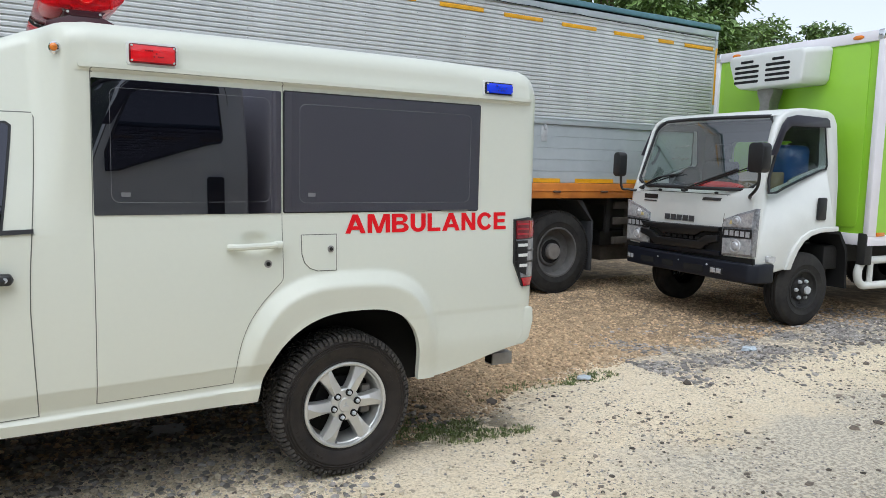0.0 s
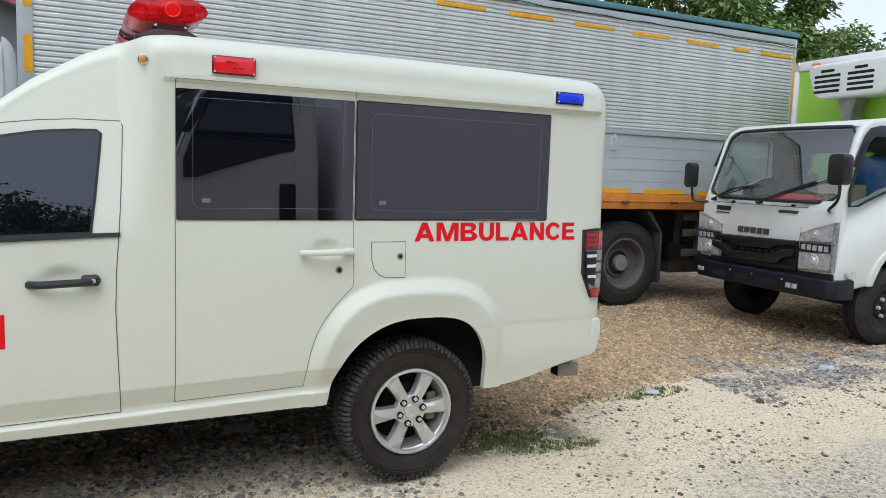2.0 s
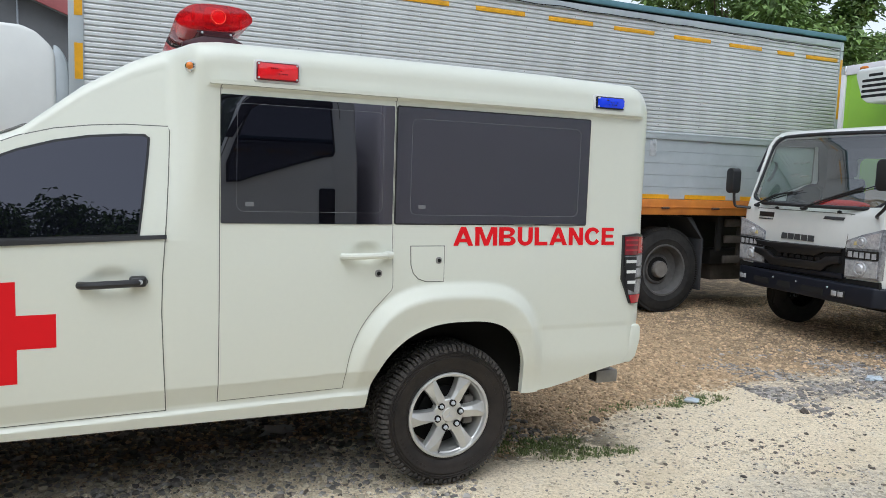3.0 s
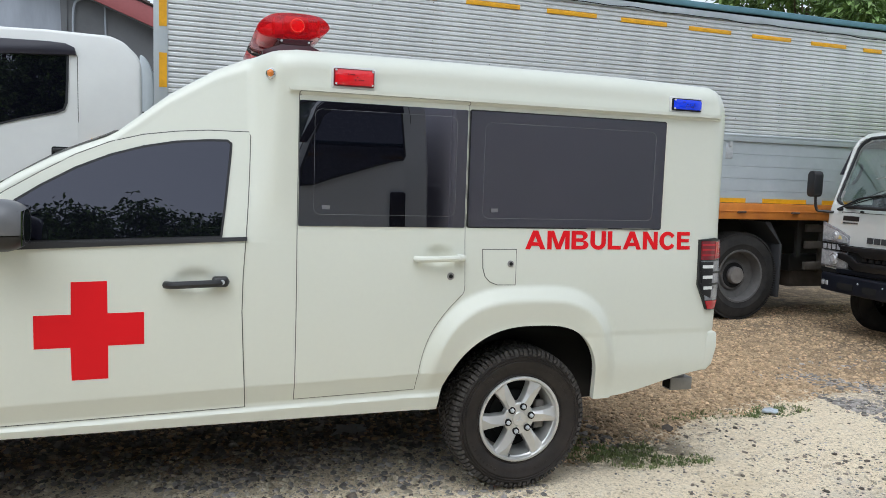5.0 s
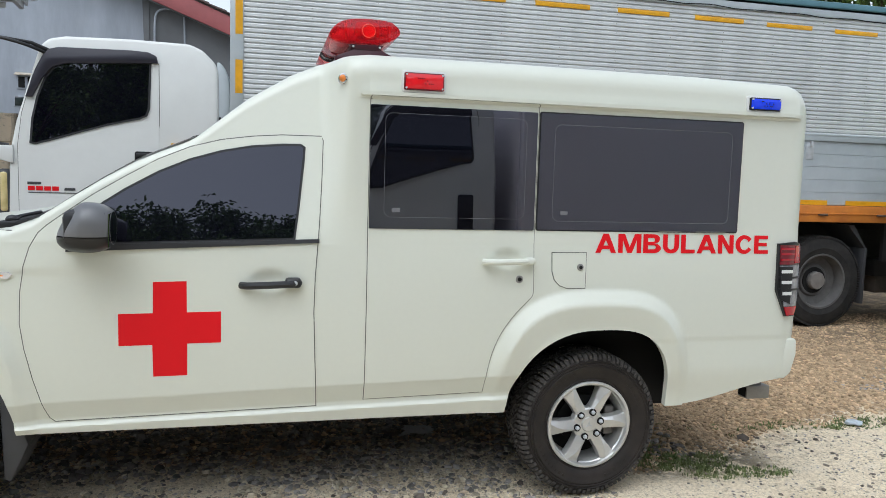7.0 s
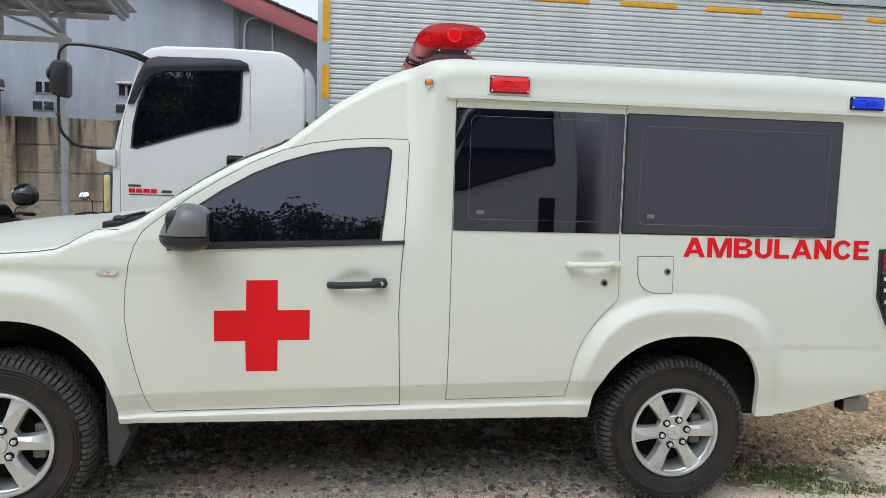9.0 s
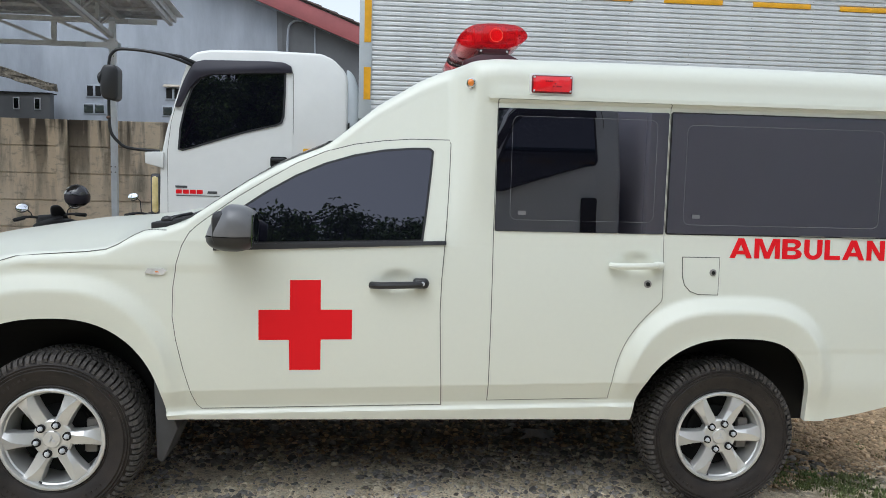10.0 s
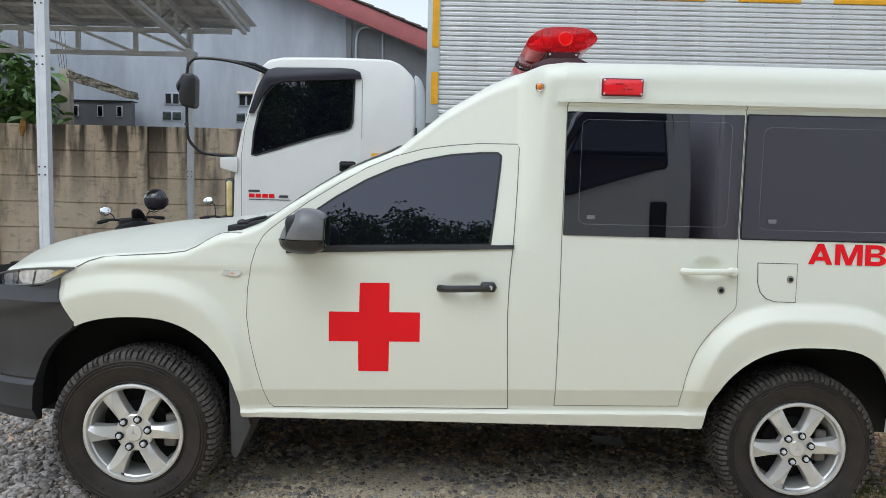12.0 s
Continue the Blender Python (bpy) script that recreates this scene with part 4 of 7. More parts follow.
part("drip_rail", skin(rounded(-1.135, 1.045, 1.889, 1.906, 0.006), 0.013, 0.02, 0.1), "white", amb, "raised white drip rail")

# lamps of the compartment
def flat_lamp(x0, x1, z0, z1, lens, label):
    y = side_y((x0 + x1) / 2, (z0 + z1) / 2)
    base = part("marker_lamp", prism(rounded(x0 - 0.009, x1 + 0.009, z0 - 0.009, z1 + 0.009, 0.012), "xz", y - 0.014, y + 0.03, 0.004), "truckwhite", amb, label)
    part("gasket", prism(rounded(x0, x1, z0, z1, 0.007), "xz", y - 0.022, y, 0.003), "reddark" if lens == "redlens" else "navy", base)
    part("lens", prism(rounded(x0 + 0.006, x1 - 0.006, z0 + 0.006, z1 - 0.006, 0.006), "xz", y - 0.03, y, 0.004), lens, base)
    repeat("screw", lathe([(0.0, -0.004), (0.004, -0.003), (0.0045, 0.004)], 10, center=(0, y - 0.03, 0)), "steel", base, [pose(x, 0, z) for x in (x0 + 0.009, x1 - 0.009) for z in (z0 + 0.009, z1 - 0.009)])
    bars = bmesh.new()
    rng = random.Random(round(x0 * 100))
    for k in range(9):
        cx, cz = (x0 + x1) / 2 - 0.03 + 0.008 * k, (z0 + z1) / 2 + rng.choice((-0.012, 0.0, 0.010))
        box(cx, cx + 0.005, y - 0.0312, y - 0.028, cz, cz + 0.005, into=bars)
    part("faded_print", bars, "reddark" if lens == "redlens" else "navy", base)


flat_lamp(-0.953, -0.777, 1.917, 1.992, "redlens", "rectangular red warning lamp")
flat_lamp(0.735, 0.905, 1.914, 1.974, "bluelens", "rectangular blue warning lamp")
ind = part("marker_light", lathe([(0.0, -0.022), (0.012, -0.02), (0.018, -0.012), (0.019, 0.0), (0.024, 0.001), (0.025, 0.02)], 20, center=(-1.205, side_y(-1.205, 1.955) - 0.006, 1.955)), "chrome", amb, "small round amber marker light")
part("lens", ball(-1.212, side_y(-1.205, 1.955) - 0.022, 1.955, 0.015, 0.012, 0.016, 2), "amber", ind)
rep = part("side_repeater", skin([(-2.585, 1.107), (-2.51, 1.100), (-2.495, 1.118), (-2.51, 1.128), (-2.57, 1.128)], 0.010, 0.014, 0.03), "clearlens", amb, "small clear side indicator")
part("bulb", skin([(-2.54, 1.111), (-2.525, 1.111), (-2.525, 1.121), (-2.54, 1.121)], 0.012, 0.004), "amber", rep)

# tail lamp
tail_out = [(0.958, 1.268), (1.06, 1.278), (1.118, 1.266), (1.128, 1.18), (1.122, 1.05), (1.10, 0.95), (1.078, 0.902), (1.014, 0.905), (0.985, 0.97), (0.955, 1.035), (0.956, 1.15)]
tail = part("tail_lamp", skin(tail_out, 0.016, 0.03), "plasticblack", amb, "tall red and clear tail lamp")
def tail_band(z0, z1, mat, off, inset=0.008, label=""):
    l0, l1 = along([(0.90, 1.015), (0.97, 0.985), (1.035, 0.956), (1.3, 0.958)], z0) + inset, along([(0.90, 1.015), (0.97, 0.985), (1.035, 0.956), (1.3, 0.958)], z1) + inset
    r0, r1 = along([(0.90, 1.07), (0.95, 1.094), (1.05, 1.115), (1.27, 1.115)], z0), along([(0.90, 1.07), (0.95, 1.094), (1.05, 1.115), (1.27, 1.115)], z1)
    part("lens_band", skin([(l0, z0), (r0, z0), (r1, z1), (l1, z1)], off, 0.012), mat, tail, label)
tail_band(1.165, 1.262, "reddark", 0.019)
for z in (1.185, 1.212, 1.238):
    tail_band(z, z + 0.009, "tailred", 0.022, 0.014)
tail_band(0.955, 1.160, "smokelens", 0.019)
for z in (1.034, 1.094):
    tail_band(z, z + 0.010, "plasticblack", 0.021, 0.004)
part("dark_panel", skin([(0.975, 0.99), (1.035, 0.965), (1.045, 1.155), (0.966, 1.155)], 0.0205, 0.004), "plasticblack", tail)
for z, x0, x1 in ((1.012, 0.985, 1.04), (1.068, 0.978, 1.04), (1.122, 0.975, 1.042)):
    part("reflector_strip", skin([(x0, z), (x1, z), (x1, z + 0.016), (x0, z + 0.016)], 0.0235, 0.004), "truckwhite", tail)
part("lens_glow", skin([(1.055, 1.172), (1.112, 1.172), (1.112, 1.258), (1.062, 1.258)], 0.0215, 0.004), "tailred", tail)
tail_band(0.908, 0.952, "tailred", 0.020)

# rear bumper end, tow bar stub
rb = [(1.0, 0.575), (1.06, 0.575), (1.095, 0.605), (1.120, 0.70), (1.117, 0.772), (1.10, 0.785), (1.055, 0.782), (1.035, 0.70)]
part("bumper_corner", prism(rb, "xz", 0.012, 0.25, 0.02, 3), "white", amb, "white rear bumper corner")
hitch = box(1.02, 1.16, 0.25, 0.33, 0.398, 0.468, 0.003)
box(1.06, 1.12, 0.27, 0.31, 0.46, 0.64, into=hitch)
part("tow_bar", hitch, "duct", amb, "bare steel tow bar")
part("tow_bar_opening", box(1.0185, 1.0215, 0.258, 0.322, 0.406, 0.46), "well", amb)

# front bumper, headlamp, bonnet seam, cowl
def nose(x):
    u = min(max((-3.2 - x) / 0.80, 0.0), 1.0)
    return 0.9 * (1 - (1 - u ** 2.5) ** (1 / 2.5))


bz = [0.395, 0.40, 0.42, 0.46, 0.50, 0.54, 0.575, 0.592, 0.598, 0.604, 0.61, 0.65, 0.70, 0.75, 0.80, 0.84, 0.87, 0.885, 0.897, 0.92, 0.94, 0.955, 0.97, 0.985, 1.0, 1.015, 1.03]
fbm = bmesh.new()
for flip in (False, True):
    rows = []
    for z in bz:
        xe = bumper_edge(z)
        base = side_y(xe, max(z, 0.53)) - 0.014 - nose(xe)
        row = [(xe + 0.004, base + nose(xe) + 0.07)]
        for k in range(41):
            th = math.asin(min(((-3.2 - xe) / 0.80) ** 1.25, 1.0))
            th += (math.pi / 2 - th) * k / 40
            x = -3.2 - 0.80 * math.sin(th) ** 0.8
            y = 0.9 - 0.9 * math.cos(th) ** 0.8
            panel = 0.014 * smoothstep(-3.62, -3.57, x) * (1 - smoothstep(0.955, 0.975, z + 0.25 * max(-3.3 - x, 0)))
            tuck = 0.05 * (1 - smoothstep(0.39, 0.47, z)) - 0.012 * (1 - smoothstep(0.57, 0.592, z)) + (0.008 if 0.593 < z < 0.608 else 0.0)
            y = min(y + base + panel * smoothstep(0.60, 0.64, z) + tuck * (1 - k / 40), 0.9)
            row.append((x + tuck * k / 40, y))
        rows.append([fbm.verts.new((x, 1.8 - y if flip else y, z)) for x, y in row])
    rows.append([fbm.verts.new((v.co.x, v.co.y, along(LAMP_EDGE, v.co.x))) for v in rows[-1]])
    back = [fbm.verts.new((v.co.x + 0.02, v.co.y + (-0.04 if flip else 0.04), v.co.z + 0.004)) for v in rows[-1]]
    rows.append(back)
    for a, c in zip(rows, rows[1:]):
        for k in range(len(a) - 1):
            fbm.faces.new((a[k], a[k + 1], c[k + 1], c[k]))
part("front_bumper", fbm, "bumper", amb, "unpainted dark grey front bumper", angle=30)
rim = [0.885 + 0.008 * k for k in range(23)]
part("wing_edge", skin([(bumper_edge(z) - 0.002, z) for z in rim] + [(bumper_edge(z) + 0.020, z) for z in rim[::-1]], 0.0025, 0.02, 0.006), "white", amb)
lampo = [(-3.228, 1.116), (-3.28, 1.086), (-3.36, 1.047), (-3.5, 1.021), (-3.60, 1.008), (-3.70, 0.996), (-3.80, 0.992), (-3.82, 1.01), (-3.70, 1.050), (-3.60, 1.078), (-3.48, 1.100), (-3.32, 1.114)]
hl = part("headlamp", skin(lampo, 0.002, 0.03), "smokelens", amb, "slim clear headlamp")
part("lamp_bowl", skin([(-3.50, 1.034), (-3.40, 1.046), (-3.345, 1.066), (-3.305, 1.098), (-3.36, 1.108), (-3.47, 1.098), (-3.54, 1.078)], 0.006, 0.004), "lampsilver", hl, "bright reflector bowl")
part("lamp_bowl", skin([(-3.64, 1.018), (-3.575, 1.024), (-3.57, 1.075), (-3.62, 1.068), (-3.66, 1.05)], 0.006, 0.004), "clearlens", hl)
part("lamp_strip", skin([(-3.70, 1.004), (-3.50, 1.026), (-3.37, 1.052), (-3.37, 1.058), (-3.50, 1.034), (-3.70, 1.012)], 0.008, 0.004), "clearlens", hl)
for x in (-3.545, -3.445):
    part("lamp_fin", skin([(x, 1.028), (x + 0.008, 1.03), (x + 0.026, 1.098), (x + 0.018, 1.096)], 0.009, 0.005), "plasticblack", hl)
part("lamp_gap", tube([(x, side_y(x, z) - 0.014, z) for x, z in ((-3.80, 1.016), (-3.70, 1.053), (-3.60, 1.081), (-3.48, 1.103), (-3.32, 1.118), (-3.228, 1.120))], 0.0045, 6), "seam", hl)
part("lamp_gap", tube([(x, side_y(x, z) - 0.014, z) for x, z in ((-3.80, 0.992), (-3.70, 0.996), (-3.60, 1.008), (-3.5, 1.021), (-3.36, 1.047), (-3.28, 1.086))], 0.003, 6), "seam", hl)
part("indicator", skin([(-3.268, 1.106), (-3.325, 1.076), (-3.345, 1.083), (-3.30, 1.112)], 0.009, 0.005), "yellowed", hl)
part("lens", skin(grown(lampo, -0.003), 0.013, 0.008), "lampcover", hl, "clear lens over a bright lamp bowl")
seam_line = [(-3.228, 1.122), (-3.178, 1.150), (-3.12, 1.168), (-3.0, 1.180), (-2.825, 1.193), (-2.749, 1.204), (-2.699, 1.226), (-2.648, 1.260), (-2.611, 1.280), (-2.585, 1.287), (-2.50, 1.290)]
def shell_y(x, z):
    """The near side's skin, round the bend to the roof or bonnet too."""
    bend = along(BEND, x)
    top = along(ROOF, x) - bend
    if z <= top:
        return side_y(x, z)
    return side_y(x, top) + bend * (1 - math.sqrt(max(1 - ((z - top) / bend) ** 2, 0.0)))
part("bonnet_gap", tube([(x, shell_y(x, z) - 0.0012, z) for x, z in seam_line], 0.0022, 6), "seam", amb)
cowl = prism([(-2.585, 0.085), (-2.50, 0.08), (-2.46, 0.12), (-2.40, 0.40), (-2.40, 1.40), (-2.45, 1.40), (-2.50, 0.40)], "xy", 1.285, 1.318, 0.006)
for v in cowl.verts:
    v.co.z += 0.30 * max(v.co.x + 2.52, 0) + 0.05 * max(v.co.y - 0.1, 0)
part("cowl", cowl, "plasticblack", amb, "black plastic scuttle panel")
wiper = tube(smooth_line([(-2.545, 0.11, 1.318), (-2.515, 0.13, 1.335), (-2.48, 0.17, 1.345), (-2.45, 0.24, 1.352)]), 0.007, 8)
tube([(-2.53, 0.10, 1.314), (-2.49, 0.12, 1.340), (-2.47, 0.16, 1.350)], 0.005, 6, wiper)
ball(-2.525, 0.12, 1.328, 0.026, 0.02, 0.018, 2, wiper)
part("wiper", wiper, "plasticblack", amb, "black wiper arm")
ws = bmesh.new()
rows = []
for k in range(9):
    x = -2.40 + 0.56 * k / 8
    z = along(ROOF, x)
    rows.append([ws.verts.new((x - 0.002, 0.16 + 1.48 * j / 10, z + 0.011 + along(CROWN, x) * (1 - abs(1 - 2 * j / 10) ** 2.4))) for j in range(11)])
for a, c in zip(rows, rows[1:]):
    for j in range(10):
        ws.faces.new((a[j], a[j + 1], c[j + 1], c[j]))
bmesh.ops.solidify(ws, geom=ws.faces[:], thickness=0.004)
part("windscreen", ws, "windscreen", amb, "windscreen glass")
part("mud_flap", prism([(-2.575, 0.62), (-2.545, 0.62), (-2.472, 0.40), (-2.54, 0.245), (-2.565, 0.26)], "xz", 0.07, 0.30, 0.006), "plastic", amb, "black rubber mud flap")

# light bar across the roof
lens_prof = [(-1.245, 2.20), (-1.225, 2.235), (-1.17, 2.273), (-1.08, 2.285), (-0.97, 2.281), (-0.925, 2.262), (-0.905, 2.235), (-0.915, 2.212), (-0.96, 2.185), (-1.03, 2.166), (-1.17, 2.165), (-1.225, 2.178)]
lens_prof = [(v.x, v.z) for v in smooth_line([(x, 0, z) for x, z in lens_prof + lens_prof[:1]], 4)[:-1]]
lb = part("light_bar", prism(lens_prof, "xz", 0.40, 0.93, 0.018, 3), "redglass", amb, "red rotating-light bar on the roof", angle=60)
part("far_lens", prism(lens_prof, "xz", 1.05, 1.40, 0.018, 3), "redglass", lb, angle=60)
part("centre_speaker", prism(grown(lens_prof, -0.008), "xz", 0.945, 1.035, 0.01), "lampsilver", lb, "grey speaker section")
repeat("speaker_ring", prism(grown(lens_prof, 0.001), "xz", -0.006, 0.006, 0.002), "blacktrim", lb, [pose(0, y, 0) for y in (0.937, 1.043)])
repeat("lamp_tray", prism(grown([(-1.225, 2.178), (-0.935, 2.19), (-0.93, 2.215), (-1.235, 2.215)], -0.004), "xz", 0.425, 0.905, 0.004), "lampsilver", lb, [pose(0, 0, 0), pose(0, 0.64, 0) @ Matrix.Diagonal((1, 0.75, 1, 1))], "silver lamp tray")
part("lamp_back", prism(grown(lens_prof, -0.022), "xz", 0.50, 0.90, 0.004), "lampsilver", lb, "silver reflector drum")
part("end_housing", prism(rounded(-1.118, -1.002, 2.176, 2.276, 0.02), "xz", 0.425, 0.50, 0.006), "redhousing", lb)
part("end_reflector", lathe([(0.0, -0.002), (0.012, -0.006), (0.026, -0.002), (0.031, -0.009), (0.036, 0.0), (0.036, 0.02)], 28, center=(-1.056, 0.408, 2.230)), "redglow", lb, "round orange-red beacon")
repeat("lens_rib", box(-0.006, 0.006, 0.41, 0.44, 2.185, 2.262, 0.002), "redhousing", lb, [pose(x, 0, 0) for x in (-1.165, -0.955)])
repeat("lens_seam", tube([(x, y, z) for x, z, y in ((-1.236, 2.19, 0), (-1.204, 2.246, 0), (-1.15, 2.281, 0))], 0.003, 6), "reddark", lb, [pose(0, y, 0) for y in (0.72,)])
repeat("top_screw", lathe([(0.006, 0.006), (0.005, -0.002), (0.0, -0.003)], 8), "blacktrim", lb, [pose(x, 0.55, 2.286, -90, 0, 0) for x in (-1.12, -1.0)])
hang = [(-1.150, 2.166), (-0.980, 2.166), (-1.005, 2.140), (-1.115, 2.140)]
foot = [(-1.215, 2.080), (-0.89, 2.080), (-0.90, 2.100), (-0.99, 2.142), (-1.12, 2.142), (-1.21, 2.108)]
mount = prism(hang, "xz", 0.402, 0.44, 0.003)
prism(foot, "xz", 0.405, 0.47, 0.003, into=mount)
box(-1.14, -0.99, 0.42, 1.36, 2.140, 2.168, 0.004, into=mount)
prism(hang, "xz", 1.34, 1.37, 0.003, into=mount)
prism(foot, "xz", 1.32, 1.37, 0.003, into=mount)
mb = part("mount_bracket", mount, "maroon", lb, "dark maroon mounting bracket")
repeat("bolt", lathe([(0.0, -0.004), (0.005, -0.003), (0.006, 0.002)], 10, center=(0, 0.402, 2.155)), "steel", mb, [pose(x, 0, 0) for x in (-1.128, -1.002)])


# ---- truck wheels ----
def truck_wheel(parent, m, r, w, rim, tyre_mat, dish=0.06, label="", nuts=6, lugs=56):
    """Steel truck wheel, outer face of the tyre at y = 0."""
    bm = lathe([(rim + 0.012, 0.02), (rim + 0.006, 0.002), (rim - 0.012, 0.004), (rim - 0.022, 0.03), (rim - 0.03, dish), (rim * 0.62, dish + 0.02), (rim * 0.56, dish - 0.005), (rim * 0.34, dish - 0.012), (rim * 0.32, dish - 0.05), (rim * 0.24, dish - 0.065), (0.0, dish - 0.068)], 48)
    wheel = part("wheel", bm, "darkmetal" if nuts else "dustyrim", parent, label or "dark steel wheel")
    wheel.matrix_basis = m
    if nuts:
        turn = [pose(0, 0, 0, 0, 360 * k / nuts, 0) for k in range(nuts)]
        repeat("wheel_nut", lathe([(0.020, 0.02), (0.020, -0.014), (0.014, -0.028), (0.0, -0.028)], 8, center=(rim * 0.46, dish - 0.008, 0)), "steel", wheel, turn)
        part("hub_nut", lathe([(rim * 0.2, 0.0), (rim * 0.19, -0.02), (0.0, -0.024)], 16, center=(0, dish - 0.065, 0)), "steel", wheel)
        repeat("rim_hole", lathe([(0.02, 0.0), (0.0, 0.001)], 12, center=(rim * 0.78, dish + 0.006, 0)), "well", wheel, [pose(0, 0, 0, 0, 360 * (k + 0.5) / nuts, 0) for k in range(nuts)])
    else:
        # black ring that paints in the shading round the hub cap
        part("hub_shade_ring", lathe([(rim * 0.50, dish - 0.001), (rim * 0.48, dish - 0.014), (rim * 0.30, dish - 0.016)], 28), "well", wheel)
        part("hub_cap", lathe([(rim * 0.33, 0.02), (rim * 0.33, -0.05), (rim * 0.30, -0.065), (0.0, -0.07)], 24, center=(0, dish - 0.01, 0)), "hubgrey", wheel, "grey hub cap")
    t = bmesh.new()
    prof = [(rim - 0.01, 0.03), (rim + 0.01, 0.006), (rim + (r - rim) * 0.3, -0.004), (rim + (r - rim) * 0.34, -0.008), (rim + (r - rim) * 0.4, -0.004), (rim + (r - rim) * 0.75, 0.0), (r - 0.025, 0.012), (r - 0.008, 0.03)]
    grooves = []
    for k in range(1, 5):
        y = 0.03 + (w - 0.06) * k / 5
        grooves += [(r, y - 0.007), (r - 0.011, y - 0.005), (r - 0.011, y + 0.005), (r, y + 0.007)]
    prof = prof + [(r, 0.036)] + grooves + [(r, w - 0.036)] + [(a, w - y) for a, y in prof[::-1]]
    lathe(prof, 72, t)
    for k in range(lugs):
        a = 2 * math.pi * k / lugs
        for y0, y1 in ((-0.001, 0.04), (w - 0.04, w + 0.001)):
            vs = []
            for rr, dy in ((r - (0.045 if lugs < 60 else 0.022), 0.003), (r + 0.001, 0.008)):
                for s in (-1, 1):
                    for y in (y0, y1):
                        vs.append(t.verts.new((rr * math.cos(a + s * 0.02), y + (dy if y == y0 else -dy), rr * math.sin(a + s * 0.02))))
            for f in ((0, 1, 3, 2), (4, 5, 7, 6), (0, 1, 5, 4), (2, 3, 7, 6), (0, 2, 6, 4), (1, 3, 7, 5)):
                t.faces.new([vs[i] for i in f])
    part("tyre", t, tyre_mat, wheel, "ribbed truck tyre")
    return wheel


# ---- long box truck behind the ambulance: side at y = 3.7, nose towards -x ----
big = thing("box_truck", "white-cab heavy box truck with corrugated aluminium body", "truck")
T = 3.7
BX0, BX1 = -1.845, 7.03

ribs = bmesh.new()
prof, z, pitch = [], 2.1122, 0.0442
while z < 3.31:
    prof += [(0.0, z), (0.001, z + 0.022), (0.004, z + 0.028), (0.010, z + 0.033), (0.012, z + 0.037), (0.007, z + 0.041)]
    z += pitch
prof.append((0.0, z))
top_rib = z
a = [ribs.verts.new((BX0 + 0.115, T + d, q)) for d, q in prof]
c = [ribs.verts.new((BX1 - 0.05, T + d, q)) for d, q in prof]
for i in range(len(prof) - 1):
    ribs.faces.new((a[i], c[i], c[i + 1], a[i + 1]))
side = part("corrugated_side", ribs, "alu", big, "ribbed bare aluminium side wall", smooth=False)
core = box(BX0 + 0.01, BX1 - 0.01, T + 0.02, T + 2.4, 1.37, 3.42)
part("box_core", core, "alusmooth", big)
rng = random.Random(3)
rivets = bmesh.new()
for x in [BX0 + 0.115 + 0.59 * k for k in range(1, 15)]:
    z = 2.13
    while z < 3.28:
        lathe([(0.0, -0.003), (0.004, -0.001), (0.005, 0.004)], 6, rivets, (x, T, z))
        z += pitch * 2
tagged(part("rivets", rivets, "hubgrey", side), kind="stuff")
frame_bm = box(BX0, BX0 + 0.115, T - 0.014, T + 0.05, 2.06, 3.42, 0.006)
box(BX1 - 0.05, BX1, T - 0.014, T + 0.05, 1.37, 3.42, 0.006, into=frame_bm)
box(BX0, BX1, T - 0.010, T + 0.05, top_rib - 0.005, 3.42, 0.006, into=frame_bm)
part("edge_frame", frame_bm, "alusmooth", big, "grey aluminium edge rails")
skirt = box(BX0 + 0.115, BX1 - 0.05, T - 0.018, T + 0.03, 2.055, 2.135, 0.006)
box(BX0 + 0.115, BX1 - 0.05, T - 0.024, T - 0.014, 2.118, 2.126, into=skirt)
part("lower_band", skirt, "alusmooth", big)
for k in range(5):
    z0 = 1.375 + 0.136 * k
    b = part("side_board", box(BX0 + 0.02, BX1 - 0.05, T + 0.004, T + 0.03, z0 + 0.0015, z0 + 0.1345, 0.0012), "alusmooth", big, "", False)
hinge = box(-0.045, 0.045, T - 0.003, T + 0.01, 1.86, 2.03, 0.002)
box(-0.012, 0.012, T - 0.035, T + 0.005, 1.99, 2.05, 0.006, into=hinge)
for zz in (1.88, 1.92, 1.96):
    for xx in (-0.035, 0.035):
        lathe([(0.0, -0.006), (0.004, -0.005), (0.005, 0.0)], 8, hinge, (xx, T - 0.003, zz))
repeat("hinge", hinge, "steel", big, [pose(x, 0, 0) for x in (4.12, 5.95, 2.3, 0.5, -1.2)])
STRIP = [(-2.0, 3.258), (1.8, 3.256), (2.66, 3.250), (3.5, 3.241), (4.3, 3.232), (5.14, 3.225), (6.4, 3.208), (7.0, 3.196)]
strips = [(-0.76, 0.56), (0.10, 0.56), (0.958, 0.56), (1.814, 0.56), (2.66, 0.555), (3.49, 0.545), (4.317, 0.535), (5.14, 0.51), (5.91, 0.28), (6.395, 0.55)]
for x, w in strips:
    if x > BX0 + 0.2:
        part("reflective_strip", box(x, x + w, T - 0.003, T + 0.0095, along(STRIP, x) - 0.044, along(STRIP, x), 0.001), "yellow", big)
part("reflective_strip", box(-1.80, -1.738, T - 0.0175, T, 2.745, 3.2), "yellow", big)
part("reflective_strip", box(-1.80, -1.738, T - 0.0175, T, 2.235, 2.525), "yellow", big)
part("reflective_strip", box(6.985, 7.02, T - 0.0175, T, 2.45, 3.2), "yellow", big)
